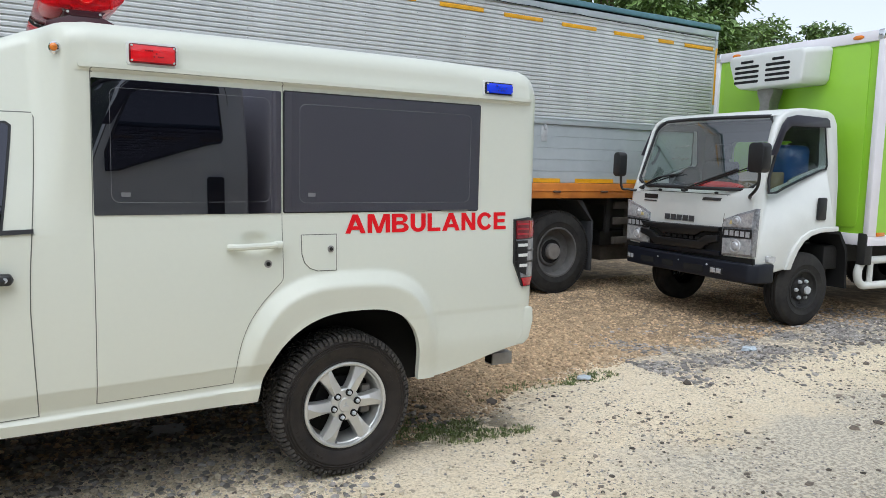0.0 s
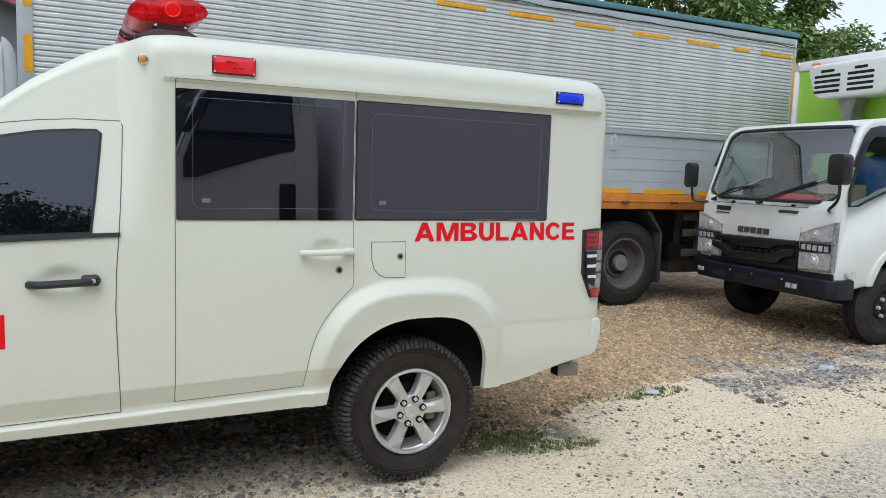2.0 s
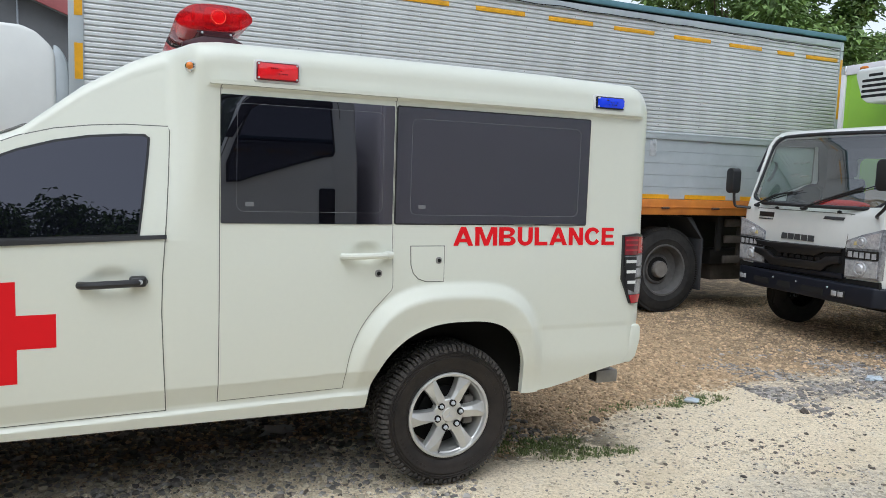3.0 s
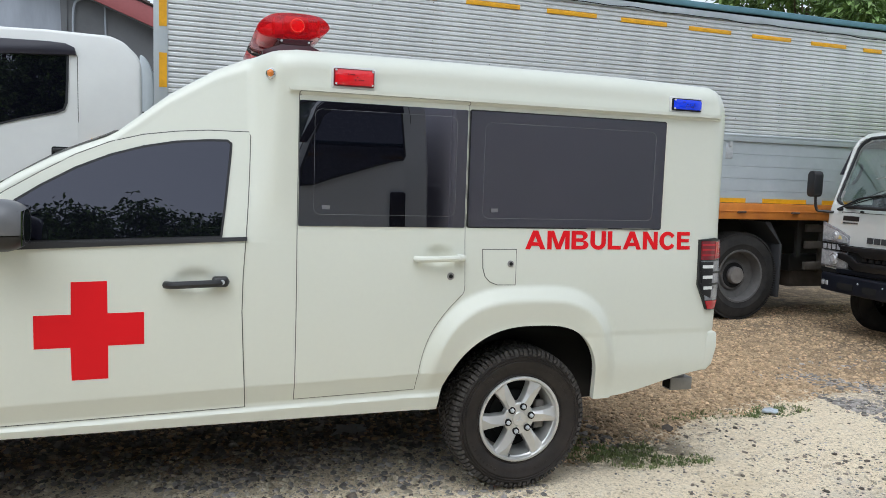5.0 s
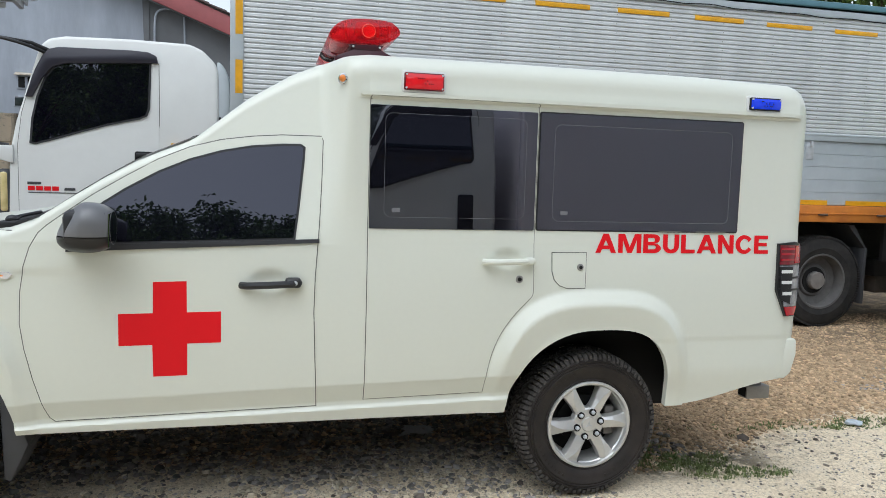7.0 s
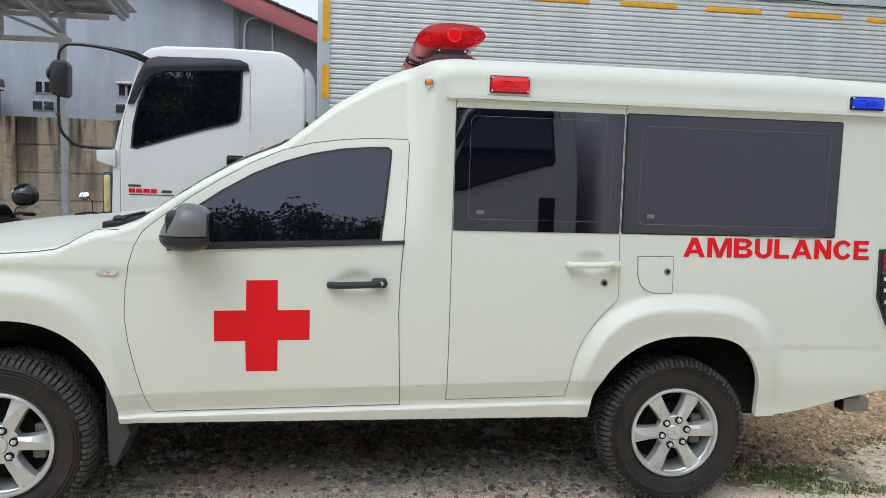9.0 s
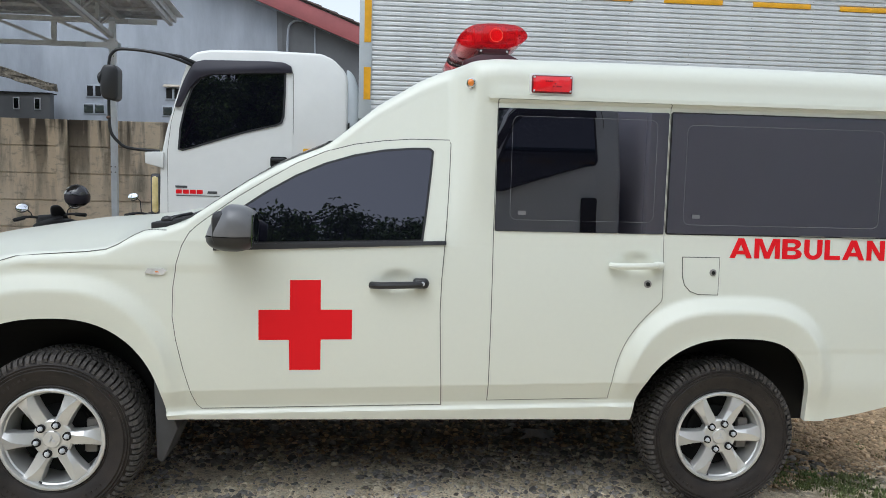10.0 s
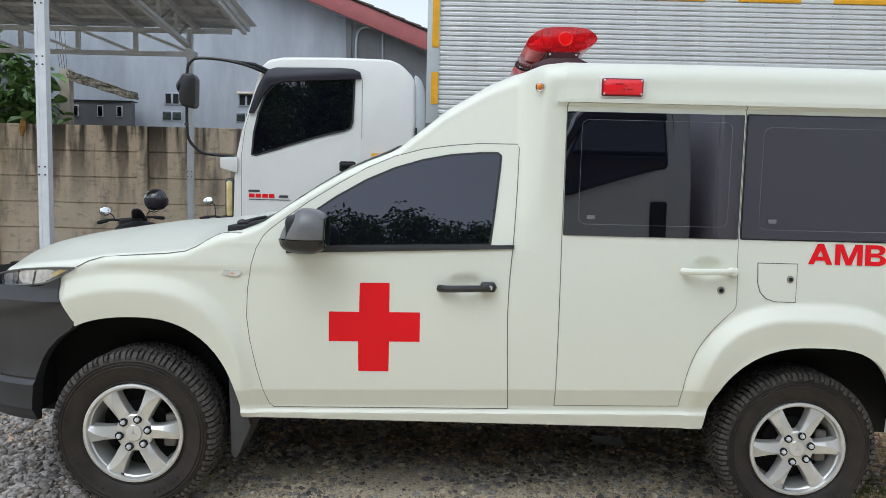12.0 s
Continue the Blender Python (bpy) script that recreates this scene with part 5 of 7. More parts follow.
for x, w in ((3.98, 0.40), (4.62, 0.62), (5.48, 0.6), (3.0, 0.5)):
    part("reflective_strip", box(x, x + w, T - 0.005, T + 0.02, 1.375, 1.425), "yellow", big)
fr = box(BX0, BX1, T - 0.035, T + 0.09, 1.19, 1.37, 0.008)
box(BX0, BX1, T - 0.045, T, 1.275, 1.29, 0.003, into=fr)
part("orange_frame", fr, "orange", big, "orange painted body frame")
latch = box(-0.05, 0.05, T - 0.07, T - 0.03, 1.262, 1.282, 0.004)
tube([(-0.05, T - 0.06, 1.272), (0.05, T - 0.06, 1.272)], 0.012, 8, latch)
repeat("latch", latch, "rust", big, [pose(x, 0, 0) for x in (4.3, 5.05, 5.8, 3.4)])
tarp = bmesh.new()
nx, rows = 160, []
for i in range(nx + 1):
    x = BX0 - 0.01 + (BX1 - BX0 + 0.02) * i / nx
    h = 0.007 * noise.noise((x * 1.2, 0, 0)) + 0.003 * noise.noise((x * 6, 3, 0))
    sec = [(T - 0.022, 3.435 + h), (T - 0.03, 3.445 + h), (T - 0.03 + h * 0.5, 3.47), (T - 0.015, 3.50 + h), (T + 0.06, 3.525 + h), (T + 1.2, 3.56), (T + 2.4, 3.5)]
    rows.append([tarp.verts.new((x, y, z)) for y, z in sec])
for a, c in zip(rows, rows[1:]):
    for k in range(len(a) - 1):
        tarp.faces.new((a[k], c[k], c[k + 1], a[k + 1]))
bmesh.ops.contextual_create(tarp, geom=rows[-1])
bmesh.ops.contextual_create(tarp, geom=rows[0])
part("tarpaulin", tarp, "tarp", big, "faded teal tarpaulin over the roof edge")
rope = []
for k in range(91):
    x = BX0 + (BX1 - BX0) * k / 90
    rope.append((x, T - 0.022 - 0.004 * (k % 2), 3.356 - 0.009 * (x - 2.5) + 0.010 * math.sin(k * 0.9) * math.sin(k * 0.23)))
part("tarpaulin_rope", tube(rope, 0.005, 6), "well", big, "black rope under the tarpaulin's hem")
chas = box(BX0 - 1.4, BX1 - 0.3, T + 0.75, T + 0.85, 0.85, 1.15)
box(BX0 - 1.4, BX1 - 0.3, T + 1.55, T + 1.65, 0.85, 1.15, into=chas)
for x in (0.2, 2.4, 3.6, 5.2, 6.4):
    box(x, x + 0.08, T + 0.05, T + 2.3, 1.10, 1.19, into=chas)
box(5.35, 6.9, T + 0.30, T + 0.55, 0.55, 0.75, 0.02, into=chas)
box(5.25, 5.32, T + 0.1, T + 0.14, 0.75, 1.1, into=chas)
box(3.7, 6.8, T + 0.9, T + 1.5, 0.35, 0.9, into=chas)
part("chassis", chas, "darkmetal", big, "dark chassis frame")
for z in (0.60, 0.85, 1.05):
    part("guard_rail", box(5.35, 6.9, T + 0.06, T + 0.10, z, z + 0.09, 0.006), "guard", big)
for x in (5.6, 6.2, 6.75):
    part("guard_post", box(x, x + 0.06, T + 0.102, T + 0.14, 0.56, 1.19, 0.004), "guard", big)
part("tool_box", box(5.42, 6.1, T + 0.35, T + 0.8, 0.35, 0.72, 0.02), "guard", big, "dusty brown tool box")
for x in (4.44, 3.12):
    truck_wheel(big, pose(x, T + 0.06, 0.53), 0.505, 0.27, 0.30, "dustytyre", 0.13, "grey steel truck wheel", 0, 110)
    truck_wheel(big, pose(x, T + 2.34, 0.53, 0, 0, 180), 0.505, 0.27, 0.30, "dustytyre", 0.13, "grey steel truck wheel", 0, 110)
truck_wheel(big, pose(-2.95, T + 0.06, 0.53), 0.505, 0.27, 0.30, "dustytyre", 0.1, "grey steel truck wheel", 8)
truck_wheel(big, pose(-2.95, T + 2.34, 0.53, 0, 0, 180), 0.505, 0.27, 0.30, "dustytyre", 0.1, "grey steel truck wheel", 8)
mud = prism([(4.72, 1.16), (4.80, 1.16), (5.00, 0.88), (4.985, 0.88)], "xz", T + 0.05, T + 0.5)
box(4.955, 4.985, T + 0.04, T + 0.5, 0.28, 0.9, 0.004, into=mud)
part("mudguard", mud, "plastic", big, "grey rubber mudguard")

# its cab
cab_out = [(-3.60, 0.85), (-3.64, 1.15), (-3.615, 1.66), (-3.566, 1.911), (-3.490, 2.172), (-3.415, 2.433), (-3.375, 2.555), (-3.31, 2.612), (-3.18, 2.640), (-2.66, 2.650), (-2.19, 2.640), (-2.08, 2.594), (-1.976, 2.492), (-1.945, 2.415), (-1.935, 1.1), (-2.4, 1.05), (-2.55, 1.12), (-2.95, 1.16), (-3.35, 1.1), (-3.45, 0.9), (-3.5, 0.85)]
cab = prism(cab_out, "xz", T, T + 2.38, 0.03, 3)
for v in cab.verts:
    if v.co.z > 1.6:
        k = (v.co.z - 1.6) * 0.045
        v.co.y += k if v.co.y < T + 1.2 else -k
cabp = part("cab", cab, "truckwhite", big, "white painted truck cab", angle=40)
def on_cab(z):
    return T + max(z - 1.6, 0) * 0.045
def cab_plate(outline, off, thick=0.02, bev=0.0):
    bm = prism(outline, "xz", -off, -off + thick, bev)
    for v in bm.verts:
        v.co.y += on_cab(v.co.z)
    return bm
cdoor = [(-3.545, 1.0), (-3.547, 1.72), (-3.515, 1.98), (-3.435, 2.28), (-3.385, 2.40), (-3.31, 2.49), (-3.22, 2.52), (-2.60, 2.528), (-2.52, 2.522), (-2.462, 2.49), (-2.440, 2.44), (-2.430, 1.0)]
part("door_gap", cab_plate(grown(cdoor, 0.005), 0.002), "seam", cabp)
cd = part("cab_door", cab_plate(cdoor, 0.005), "truckwhite", big, "white truck door")
cpane = [(-3.440, 1.748), (-3.415, 1.742), (-3.272, 1.786), (-3.063, 1.856), (-2.854, 1.922), (-2.70, 1.962), (-2.60, 1.985), (-2.548, 2.01), (-2.530, 2.06), (-2.522, 2.247), (-2.517, 2.44), (-3.17, 2.41), (-3.25, 2.372), (-3.325, 2.28), (-3.385, 2.123), (-3.425, 1.94)]
part("window_seal", cab_plate(grown(cpane, 0.018), 0.009), "blacktrim", cd)
part("window_glass", cab_plate(cpane, 0.012), "tint", cd, "dark cab side window")
visor = [(-3.482, 2.115), (-3.43, 2.117), (-3.352, 2.276), (-3.275, 2.371), (-3.172, 2.409), (-2.857, 2.431), (-2.442, 2.451), (-2.455, 2.512), (-2.521, 2.542), (-2.651, 2.549), (-3.224, 2.540), (-3.302, 2.519), (-3.353, 2.456), (-3.404, 2.352), (-3.446, 2.222)]
part("rain_visor", cab_plate(visor, 0.035, 0.035, 0.006), "smoke", cd, "smoked rain visor")
part("handle_recess", cab_plate(rounded(-2.635, -2.485, 1.600, 1.695, 0.02), 0.008), "well", cd)
part("handle", cab_plate(rounded(-2.622, -2.500, 1.652, 1.682, 0.013), 0.03, 0.025, 0.005), "plasticblack", cd, "black handle")
repeat("emblem_block", cab_plate([(-0.026, 1.340), (-0.026, 1.376), (0.026, 1.376), (0.026, 1.340)], 0.007, 0.004), "red", cd, [pose(-3.45 + 0.062 * k, 0, 0) for k in range(4)], "red emblem block")
part("emblem_bar", cab_plate([(-3.480, 1.392), (-3.480, 1.412), (-3.375, 1.412), (-3.375, 1.392)], 0.007, 0.004), "plastic", cd)
part("emblem_bar", cab_plate([(-3.20, 1.344), (-3.19, 1.366), (-3.11, 1.366), (-3.11, 1.344)], 0.007, 0.004), "plastic", cd)
part("emblem_line", cab_plate([(-3.475, 1.320), (-3.475, 1.326), (-3.09, 1.326), (-3.09, 1.320)], 0.007, 0.004), "plastic", cd)
part("side_reflector", cab_plate(rounded(-2.34, -2.17, 1.72, 1.775, 0.01), 0.012), "yellow", cabp)
part("step_ledge", prism([(-3.745, 1.708), (-3.58, 1.712), (-3.58, 1.56), (-3.63, 1.575), (-3.742, 1.606)], "xz", T - 0.02, T + 0.3, 0.008, 2), "truckwhite", cabp)
part("corner_lamp", box(-3.695, -3.625, T - 0.012, T + 0.08, 1.15, 1.50, 0.028, 4), "yellowed", cabp, "yellowed corner lamp")
part("corner_lamp_rim", box(-3.705, -3.615, T - 0.006, T + 0.08, 1.135, 1.515, 0.028, 3), "plastic", cabp)
fair = prism([(-1.955, 1.2), (-1.85, 1.2), (-1.845, 2.2), (-1.850, 2.30), (-1.862, 2.38), (-1.885, 2.44), (-1.92, 2.49), (-1.96, 2.51)], "xz", T + 0.06, T + 2.2, 0.02)
part("rear_fairing", fair, "alusmooth", cabp, "grey air deflector behind the cab")
part("fairing_gap", prism([(-1.937, 1.2), (-1.925, 1.2), (-1.925, 2.02), (-1.937, 2.02)], "xz", T + 0.01, T + 0.05), "well", cabp)
arm = tube(smooth_line([(-3.29, T + 0.05, 2.47), (-3.45, T - 0.06, 2.53), (-3.66, T - 0.10, 2.575), (-3.90, T - 0.10, 2.59), (-3.98, T - 0.10, 2.555), (-4.012, T - 0.10, 2.47), (-4.018, T - 0.10, 2.2), (-4.018, T - 0.10, 2.0), (-4.005, T - 0.10, 1.87), (-3.95, T - 0.09, 1.79), (-3.87, T - 0.06, 1.735), (-3.62, T + 0.02, 1.715)], 5), 0.0135, 10)
tube([(-3.29, T + 0.05, 2.50), (-3.42, T - 0.02, 2.555), (-3.66, T - 0.10, 2.578)], 0.02, 8, arm, 0.012)
mm = part("mirror_arm", arm, "plasticblack", big, "black tubular mirror arm")
part("mirror", prism([(-4.03, 2.15), (-3.93, 2.13), (-3.905, 2.16), (-3.90, 2.40), (-3.93, 2.44), (-4.02, 2.435), (-4.05, 2.38), (-4.052, 2.2)], "xz", T - 0.22, T - 0.08, 0.03, 3), "plasticblack", mm, "black wing mirror head")
part("blind_mirror", ball(-4.055, T - 0.15, 2.325, 0.03, 0.08, 0.06, 2), "plasticblack", mm)
part("arm_clamp", ball(-4.022, T - 0.10, 1.995, 0.022, 0.022, 0.016, 2), "rust", mm)


def carve(ob, cutters):
    """Cuts the given shapes out of an object's mesh for good."""
    made = []
    for c in cutters:
        me = bpy.data.meshes.new("cutter")
        bmesh.ops.recalc_face_normals(c, faces=c.faces)
        c.to_mesh(me)
        c.free()
        made.append(new("cutter", me))
        mod = ob.modifiers.new("cut", "BOOLEAN")
        mod.object, mod.operation, mod.solver = made[-1], "DIFFERENCE", "EXACT"
    bpy.context.view_layer.update()
    me = bpy.data.meshes.new_from_object(ob.evaluated_get(bpy.context.evaluated_depsgraph_get()))
    ob.modifiers.clear()
    ob.data = me
    for o in made:
        bpy.data.objects.remove(o)


# ---- light truck with a refrigerated body; local x forward, y to its left ----
def light_truck(m, label, body_mat, cold):
    tr = thing("refrigerated_truck" if cold else "light_box_truck", label, "truck")
    out = [(0.49, 0.60), (0.72, 0.56), (0.93, 0.60), (0.965, 0.75), (0.97, 1.0), (0.955, 1.30), (0.92, 1.40), (0.72, 2.02), (0.66, 2.11), (0.55, 2.175), (0.35, 2.20), (-0.02, 2.195), (-0.11, 2.16), (-0.165, 2.06), (-0.185, 1.5), (-0.19, 0.97), (-0.06, 0.962), (0.10, 0.955), (0.22, 0.925), (0.32, 0.868), (0.40, 0.78), (0.45, 0.69)]
    bm = prism(out, "xz", -0.95, 0.95, 0.035, 3)
    for v in bm.verts:
        k = max(v.co.z - 1.35, 0) * 0.085 + max(v.co.x - 0.75, 0) * 0.25
        v.co.y -= math.copysign(k, v.co.y)
    cabin = part("cab", bm, "cabwhite", tr, "white painted tilt cab", angle=40)

    def at(x, z):
        return 0.95 - max(z - 1.35, 0) * 0.085 - max(x - 0.75, 0) * 0.25

    def face_x(z):
        return along([(0.6, 0.93), (0.75, 0.965), (1.0, 0.97), (1.30, 0.955), (1.40, 0.92), (2.02, 0.72), (2.11, 0.66), (2.175, 0.55)], z)

    def both(name, outline, off, mat, parent=None, thick=0.02, lab="", bev=0.0):
        made = []
        for s in (1, -1):
            b2 = prism(outline, "xz", off - thick, off, bev)
            for v in b2.verts:
                v.co.y = s * (at(v.co.x, v.co.z) + v.co.y)
            made.append(part(name, b2, mat, parent or tr, lab))
        return made

    def front(name, outline, off, mat, parent=None, thick=0.02, lab="", bev=0.0):
        b2 = prism(outline, "yz", off - thick, off, bev)
        for v in b2.verts:
            v.co.x += face_x(v.co.z)
        return part(name, b2, mat, parent or tr, lab)

    door = [(0.90, 0.64), (0.905, 1.40), (0.86, 1.55), (0.70, 2.03), (0.62, 2.11), (0.50, 2.135), (0.06, 2.125), (-0.01, 2.08), (-0.03, 1.99), (-0.045, 1.0), (0.10, 0.985), (0.24, 0.950), (0.35, 0.885), (0.44, 0.79), (0.52, 0.64)]
    both("door_gap", grown(door, 0.006), 0.002, "seam", cabin)
    doors = both("cab_door", door, 0.005, "cabwhite", None, 0.02, "white cab door")
    pane = [(0.81, 1.365), (0.74, 1.37), (0.62, 1.42), (0.30, 1.535), (0.10, 1.60), (0.035, 1.61), (0.02, 1.64), (0.05, 2.03), (0.58, 2.02), (0.64, 1.98), (0.74, 1.72), (0.81, 1.50)]
    for d in doors:
        s = 1 if d is doors[0] else -1
        for nm, ol, off, mt in (("window_seal", grown(pane, 0.016), 0.008, "blacktrim"), ("window_glass", pane, 0.011, "clear" if cold else "tint"),
                                ("rain_visor", [(0.84, 1.72), (0.78, 1.72), (0.66, 1.95), (0.58, 2.01), (0.02, 2.015), (0.03, 2.085), (0.07, 2.11), (0.50, 2.12), (0.63, 2.09), (0.70, 2.02)], 0.05 if s > 0 else 0.012, "smoke"),
                                ("handle", rounded(0.005, 0.13, 1.085, 1.315, 0.02), 0.012, "plasticblack")):
            b2 = prism(ol, "xz", off - 0.02, off, 0.004 if nm in ("handle", "rain_visor") else 0)
            for v in b2.verts:
                v.co.y = s * (at(v.co.x, v.co.z) + v.co.y)
            part(nm, b2, mt, d)
    both("arch_lip", [(0.555, 0.60), (0.50, 0.74), (0.44, 0.83), (0.35, 0.92), (0.23, 0.98), (0.08, 1.01), (-0.185, 1.02), (-0.185, 0.972), (0.08, 0.962), (0.21, 0.932), (0.31, 0.878), (0.39, 0.79), (0.44, 0.70), (0.485, 0.60)], 0.025, "cabwhite", cabin, 0.05, "", 0.006)
    glass_out = [(-0.835, 1.40), (-0.5, 1.375), (0.5, 1.375), (0.835, 1.40), (0.862, 1.44), (0.82, 2.055), (0.775, 2.112), (-0.775, 2.112), (-0.82, 2.055), (-0.862, 1.44)]
    gl = bmesh.new()
    rows = []
    for i in range(13):
        z = 1.378 + 0.732 * i / 12
        hw = along([(1.378, 0.74), (1.40, 0.80), (1.44, 0.845), (1.50, 0.862), (2.0, 0.825), (2.06, 0.80), (2.09, 0.775), (2.11, 0.73)], z)
        rows.append([gl.verts.new((face_x(z) - 0.03 + 0.14 * (1 - (j / 8 - 1) ** 2), hw * (j / 8 - 1), z)) for j in range(17)])
    for a, c in zip(rows, rows[1:]):
        for j in range(16):
            gl.faces.new((a[j], a[j + 1], c[j + 1], c[j]))
    rim = [(rows[i][0].co.copy()) for i in range(13)] + [v.co.copy() for v in rows[-1][1:-1]] + [rows[i][-1].co.copy() for i in range(12, -1, -1)] + [v.co.copy() for v in rows[0][-2:0:-1]]
    part("windscreen_seal", tube(rim + rim[:1], 0.019, 8), "blacktrim", cabin)
    wind = part("windscreen", gl, "clearscreen" if cold else "windscreen", tr, "large windscreen with wipers")
    if cold:
        room = prism([(0.84, 1.02), (0.87, 1.36), (0.655, 2.03), (0.52, 2.10), (0.02, 2.115), (-0.10, 2.02), (-0.13, 1.02)], "xz", -0.84, 0.84)
        holes = [prism(glass_out, "yz", 0.45, 1.3), prism(pane, "xz", -1.2, 1.2), prism(rounded(-0.45, 0.45, 1.52, 1.90, 0.08), "yz", -0.4, 0.0)]
        carve(cabin, [room] + [h.copy() for h in holes])
        for ob in [o for o in cabin.children if o.name.startswith("door_gap")] + doors:
            carve(ob, [prism(pane, "xz", -1.2, 1.2)])
        for d in doors:
            for o in d.children:
                if o.name.startswith("window_seal"):
                    carve(o, [prism(pane, "xz", -1.2, 1.2)])
        lining = part("cab_lining", prism([(0.835, 1.02), (0.865, 1.36), (0.65, 2.025), (0.52, 2.095), (0.02, 2.11), (-0.095, 2.015), (-0.125, 1.02)], "xz", -0.836, 0.836), "seatgrey", tr, "grey cab lining", False)
        carve(lining, [prism([(0.82, 1.035), (0.85, 1.36), (0.64, 2.015), (0.52, 2.08), (0.02, 2.095), (-0.08, 2.01), (-0.11, 1.035)], "xz", -0.822, 0.822)] + [h.copy() for h in holes])
        for h in holes:
            h.free()
        dash = part("dashboard", prism([(0.84, 1.05), (0.86, 1.34), (0.78, 1.38), (0.55, 1.36), (0.48, 1.28), (0.50, 1.05)], "xz", -0.82, 0.82, 0.03), "seatgrey", tr, "grey dashboard")
        for y, w in ((-0.50, 0.24), (0.10, 0.18), (0.52, 0.22)):
            st = box(0.0, 0.42, y - w, y + w, 1.05, 1.18, 0.05, 3)
            prism([(-0.02, 1.12), (0.12, 1.12), (0.02, 1.66), (-0.08, 1.68), (-0.10, 1.6)], "xz", y - w, y + w, 0.04, 3, into=st)
            if y != 0.10:
                box(-0.10, 0.0, y - 0.12, y + 0.12, 1.69, 1.88, 0.04, 3, into=st)
            part("seat", st, "seatgrey", tr, "grey fabric seat")
        ring = bmesh.new()
        tube([(0.50 - 0.20 * 0.45 * math.sin(a), -0.50 + 0.20 * math.cos(a), 1.42 + 0.20 * 0.85 * math.sin(a)) for a in (2 * math.pi * k / 28 for k in range(29))], 0.015, 8, ring)
        tube([(0.50, -0.69, 1.42), (0.52, -0.5, 1.40), (0.50, -0.31, 1.42)], 0.016, 6, ring)
        part("steering_wheel", ring, "plasticblack", tr, "black steering wheel")
        part("grab_handle", tube(smooth_line([(0.80, -0.76, 1.62), (0.77, -0.74, 1.66), (0.72, -0.73, 1.78), (0.72, -0.75, 1.83)]), 0.016, 8), "seatgrey", tr)
        can = box(0.03, 0.40, 0.36, 0.76, 1.36, 1.84, 0.06, 3)
        part("seat_bundle", can, "bluecan", tr, "blue wrapped bundle on the seat")
        for x in (0.15, 0.30):
            part("coiled_hose", tube([(x + 0.07 * math.cos(a), 0.80, 1.42 + 0.09 * math.sin(a)) for a in (2 * math.pi * k / 20 for k in range(21))], 0.016, 8), "steel", tr)
        part("carton", box(0.44, 0.66, 0.40, 0.78, 1.20, 1.56, 0.01), "tan", tr, "brown carton on the seat")
    if cold:
        def behind(name, outline, mat, lab=""):
            b2 = prism(outline, "yz", 0.0, 0.0015)
            for v in b2.verts:
                v.co.x += face_x(v.co.z) - 0.027 + 0.14 * (1 - (v.co.y / 0.85) ** 2)
            part(name, b2, mat, wind, lab)
        part("dashboard_cloth", ball(0.68, 0.15, 1.40, 0.12, 0.34, 0.05, 3), "red", dash, "red cloth on the dashboard")
        behind("inspection_sticker", [(-0.82, 1.47), (-0.76, 1.46), (-0.75, 1.54), (-0.81, 1.55)], "litter")
        for k, (y, z) in enumerate(((-0.30, 1.80), (-0.20, 1.80), (-0.12, 1.81), (-0.30, 1.67), (-0.22, 1.68), (-0.14, 1.665), (-0.08, 1.67))):
            behind("chalk_mark", [(y, z), (y + 0.05, z + 0.008), (y + 0.05, z + 0.018), (y, z + 0.012)], "litter")
    def bow(y):
        return -0.006 + 0.14 * max(1 - (y / 0.85) ** 2, 0)

    for y0, y1, z1 in ((0.05, 0.62, 1.58), (-0.72, -0.14, 1.51)):
        wip = tube([(face_x(1.36) + bow(y0), y0, 1.36), (face_x(1.48) + bow((y0 + y1) / 2), (y0 + y1) / 2, 1.47), (face_x(z1) + bow(y1), y1, z1)], 0.010, 6)
        tube([(face_x(1.43) + bow(y0 + 0.15), y0 + 0.15, 1.40), (face_x(z1) + bow(y1 + 0.12), y1 + 0.12, z1 + 0.02)], 0.006, 6, wip)
        ball(face_x(1.35) + bow(y0) - 0.02, y0, 1.35, 0.05, 0.025, 0.02, 2, wip)
        part("wiper", wip, "plasticblack", wind, "black wiper")
    for y in (-0.42, 0.40):
        part("washer_jet", ball(face_x(1.33) + 0.01, y, 1.335, 0.02, 0.025, 0.015, 2), "plasticblack", cabin)
    front("panel_gap", [(-0.70, 1.325), (0.58, 1.325), (0.58, 1.318), (-0.70, 1.318)], 0.003, "seam", cabin)
    front("panel_gap", [(0.52, 0.99), (0.526, 0.99), (0.546, 1.32), (0.54, 1.32)], 0.003, "seam", cabin)
    front("panel_gap", [(-0.70, 0.97), (-0.694, 0.97), (-0.694, 1.32), (-0.70, 1.32)], 0.003, "seam", cabin)
    for k in range(5):
        y = -0.30 + 0.09 * k
        front("emblem_bar", [(y, 1.02), (y + 0.07, 1.02), (y + 0.07, 1.08), (y, 1.08)], 0.012, "plastic", cabin, 0.02, "dark emblem bar")
    front("emblem_bar", [(-0.66, 1.235), (-0.45, 1.235), (-0.45, 1.285), (-0.66, 1.285)], 0.008, "plasticblack", cabin)
    front("emblem_bar", [(-0.66, 1.205), (-0.46, 1.205), (-0.46, 1.217), (-0.66, 1.217)], 0.008, "plastic", cabin)
    front("emblem_bar", [(0.22, 1.255), (0.46, 1.255), (0.48, 1.285), (0.24, 1.285)], 0.008, "plastic", cabin)
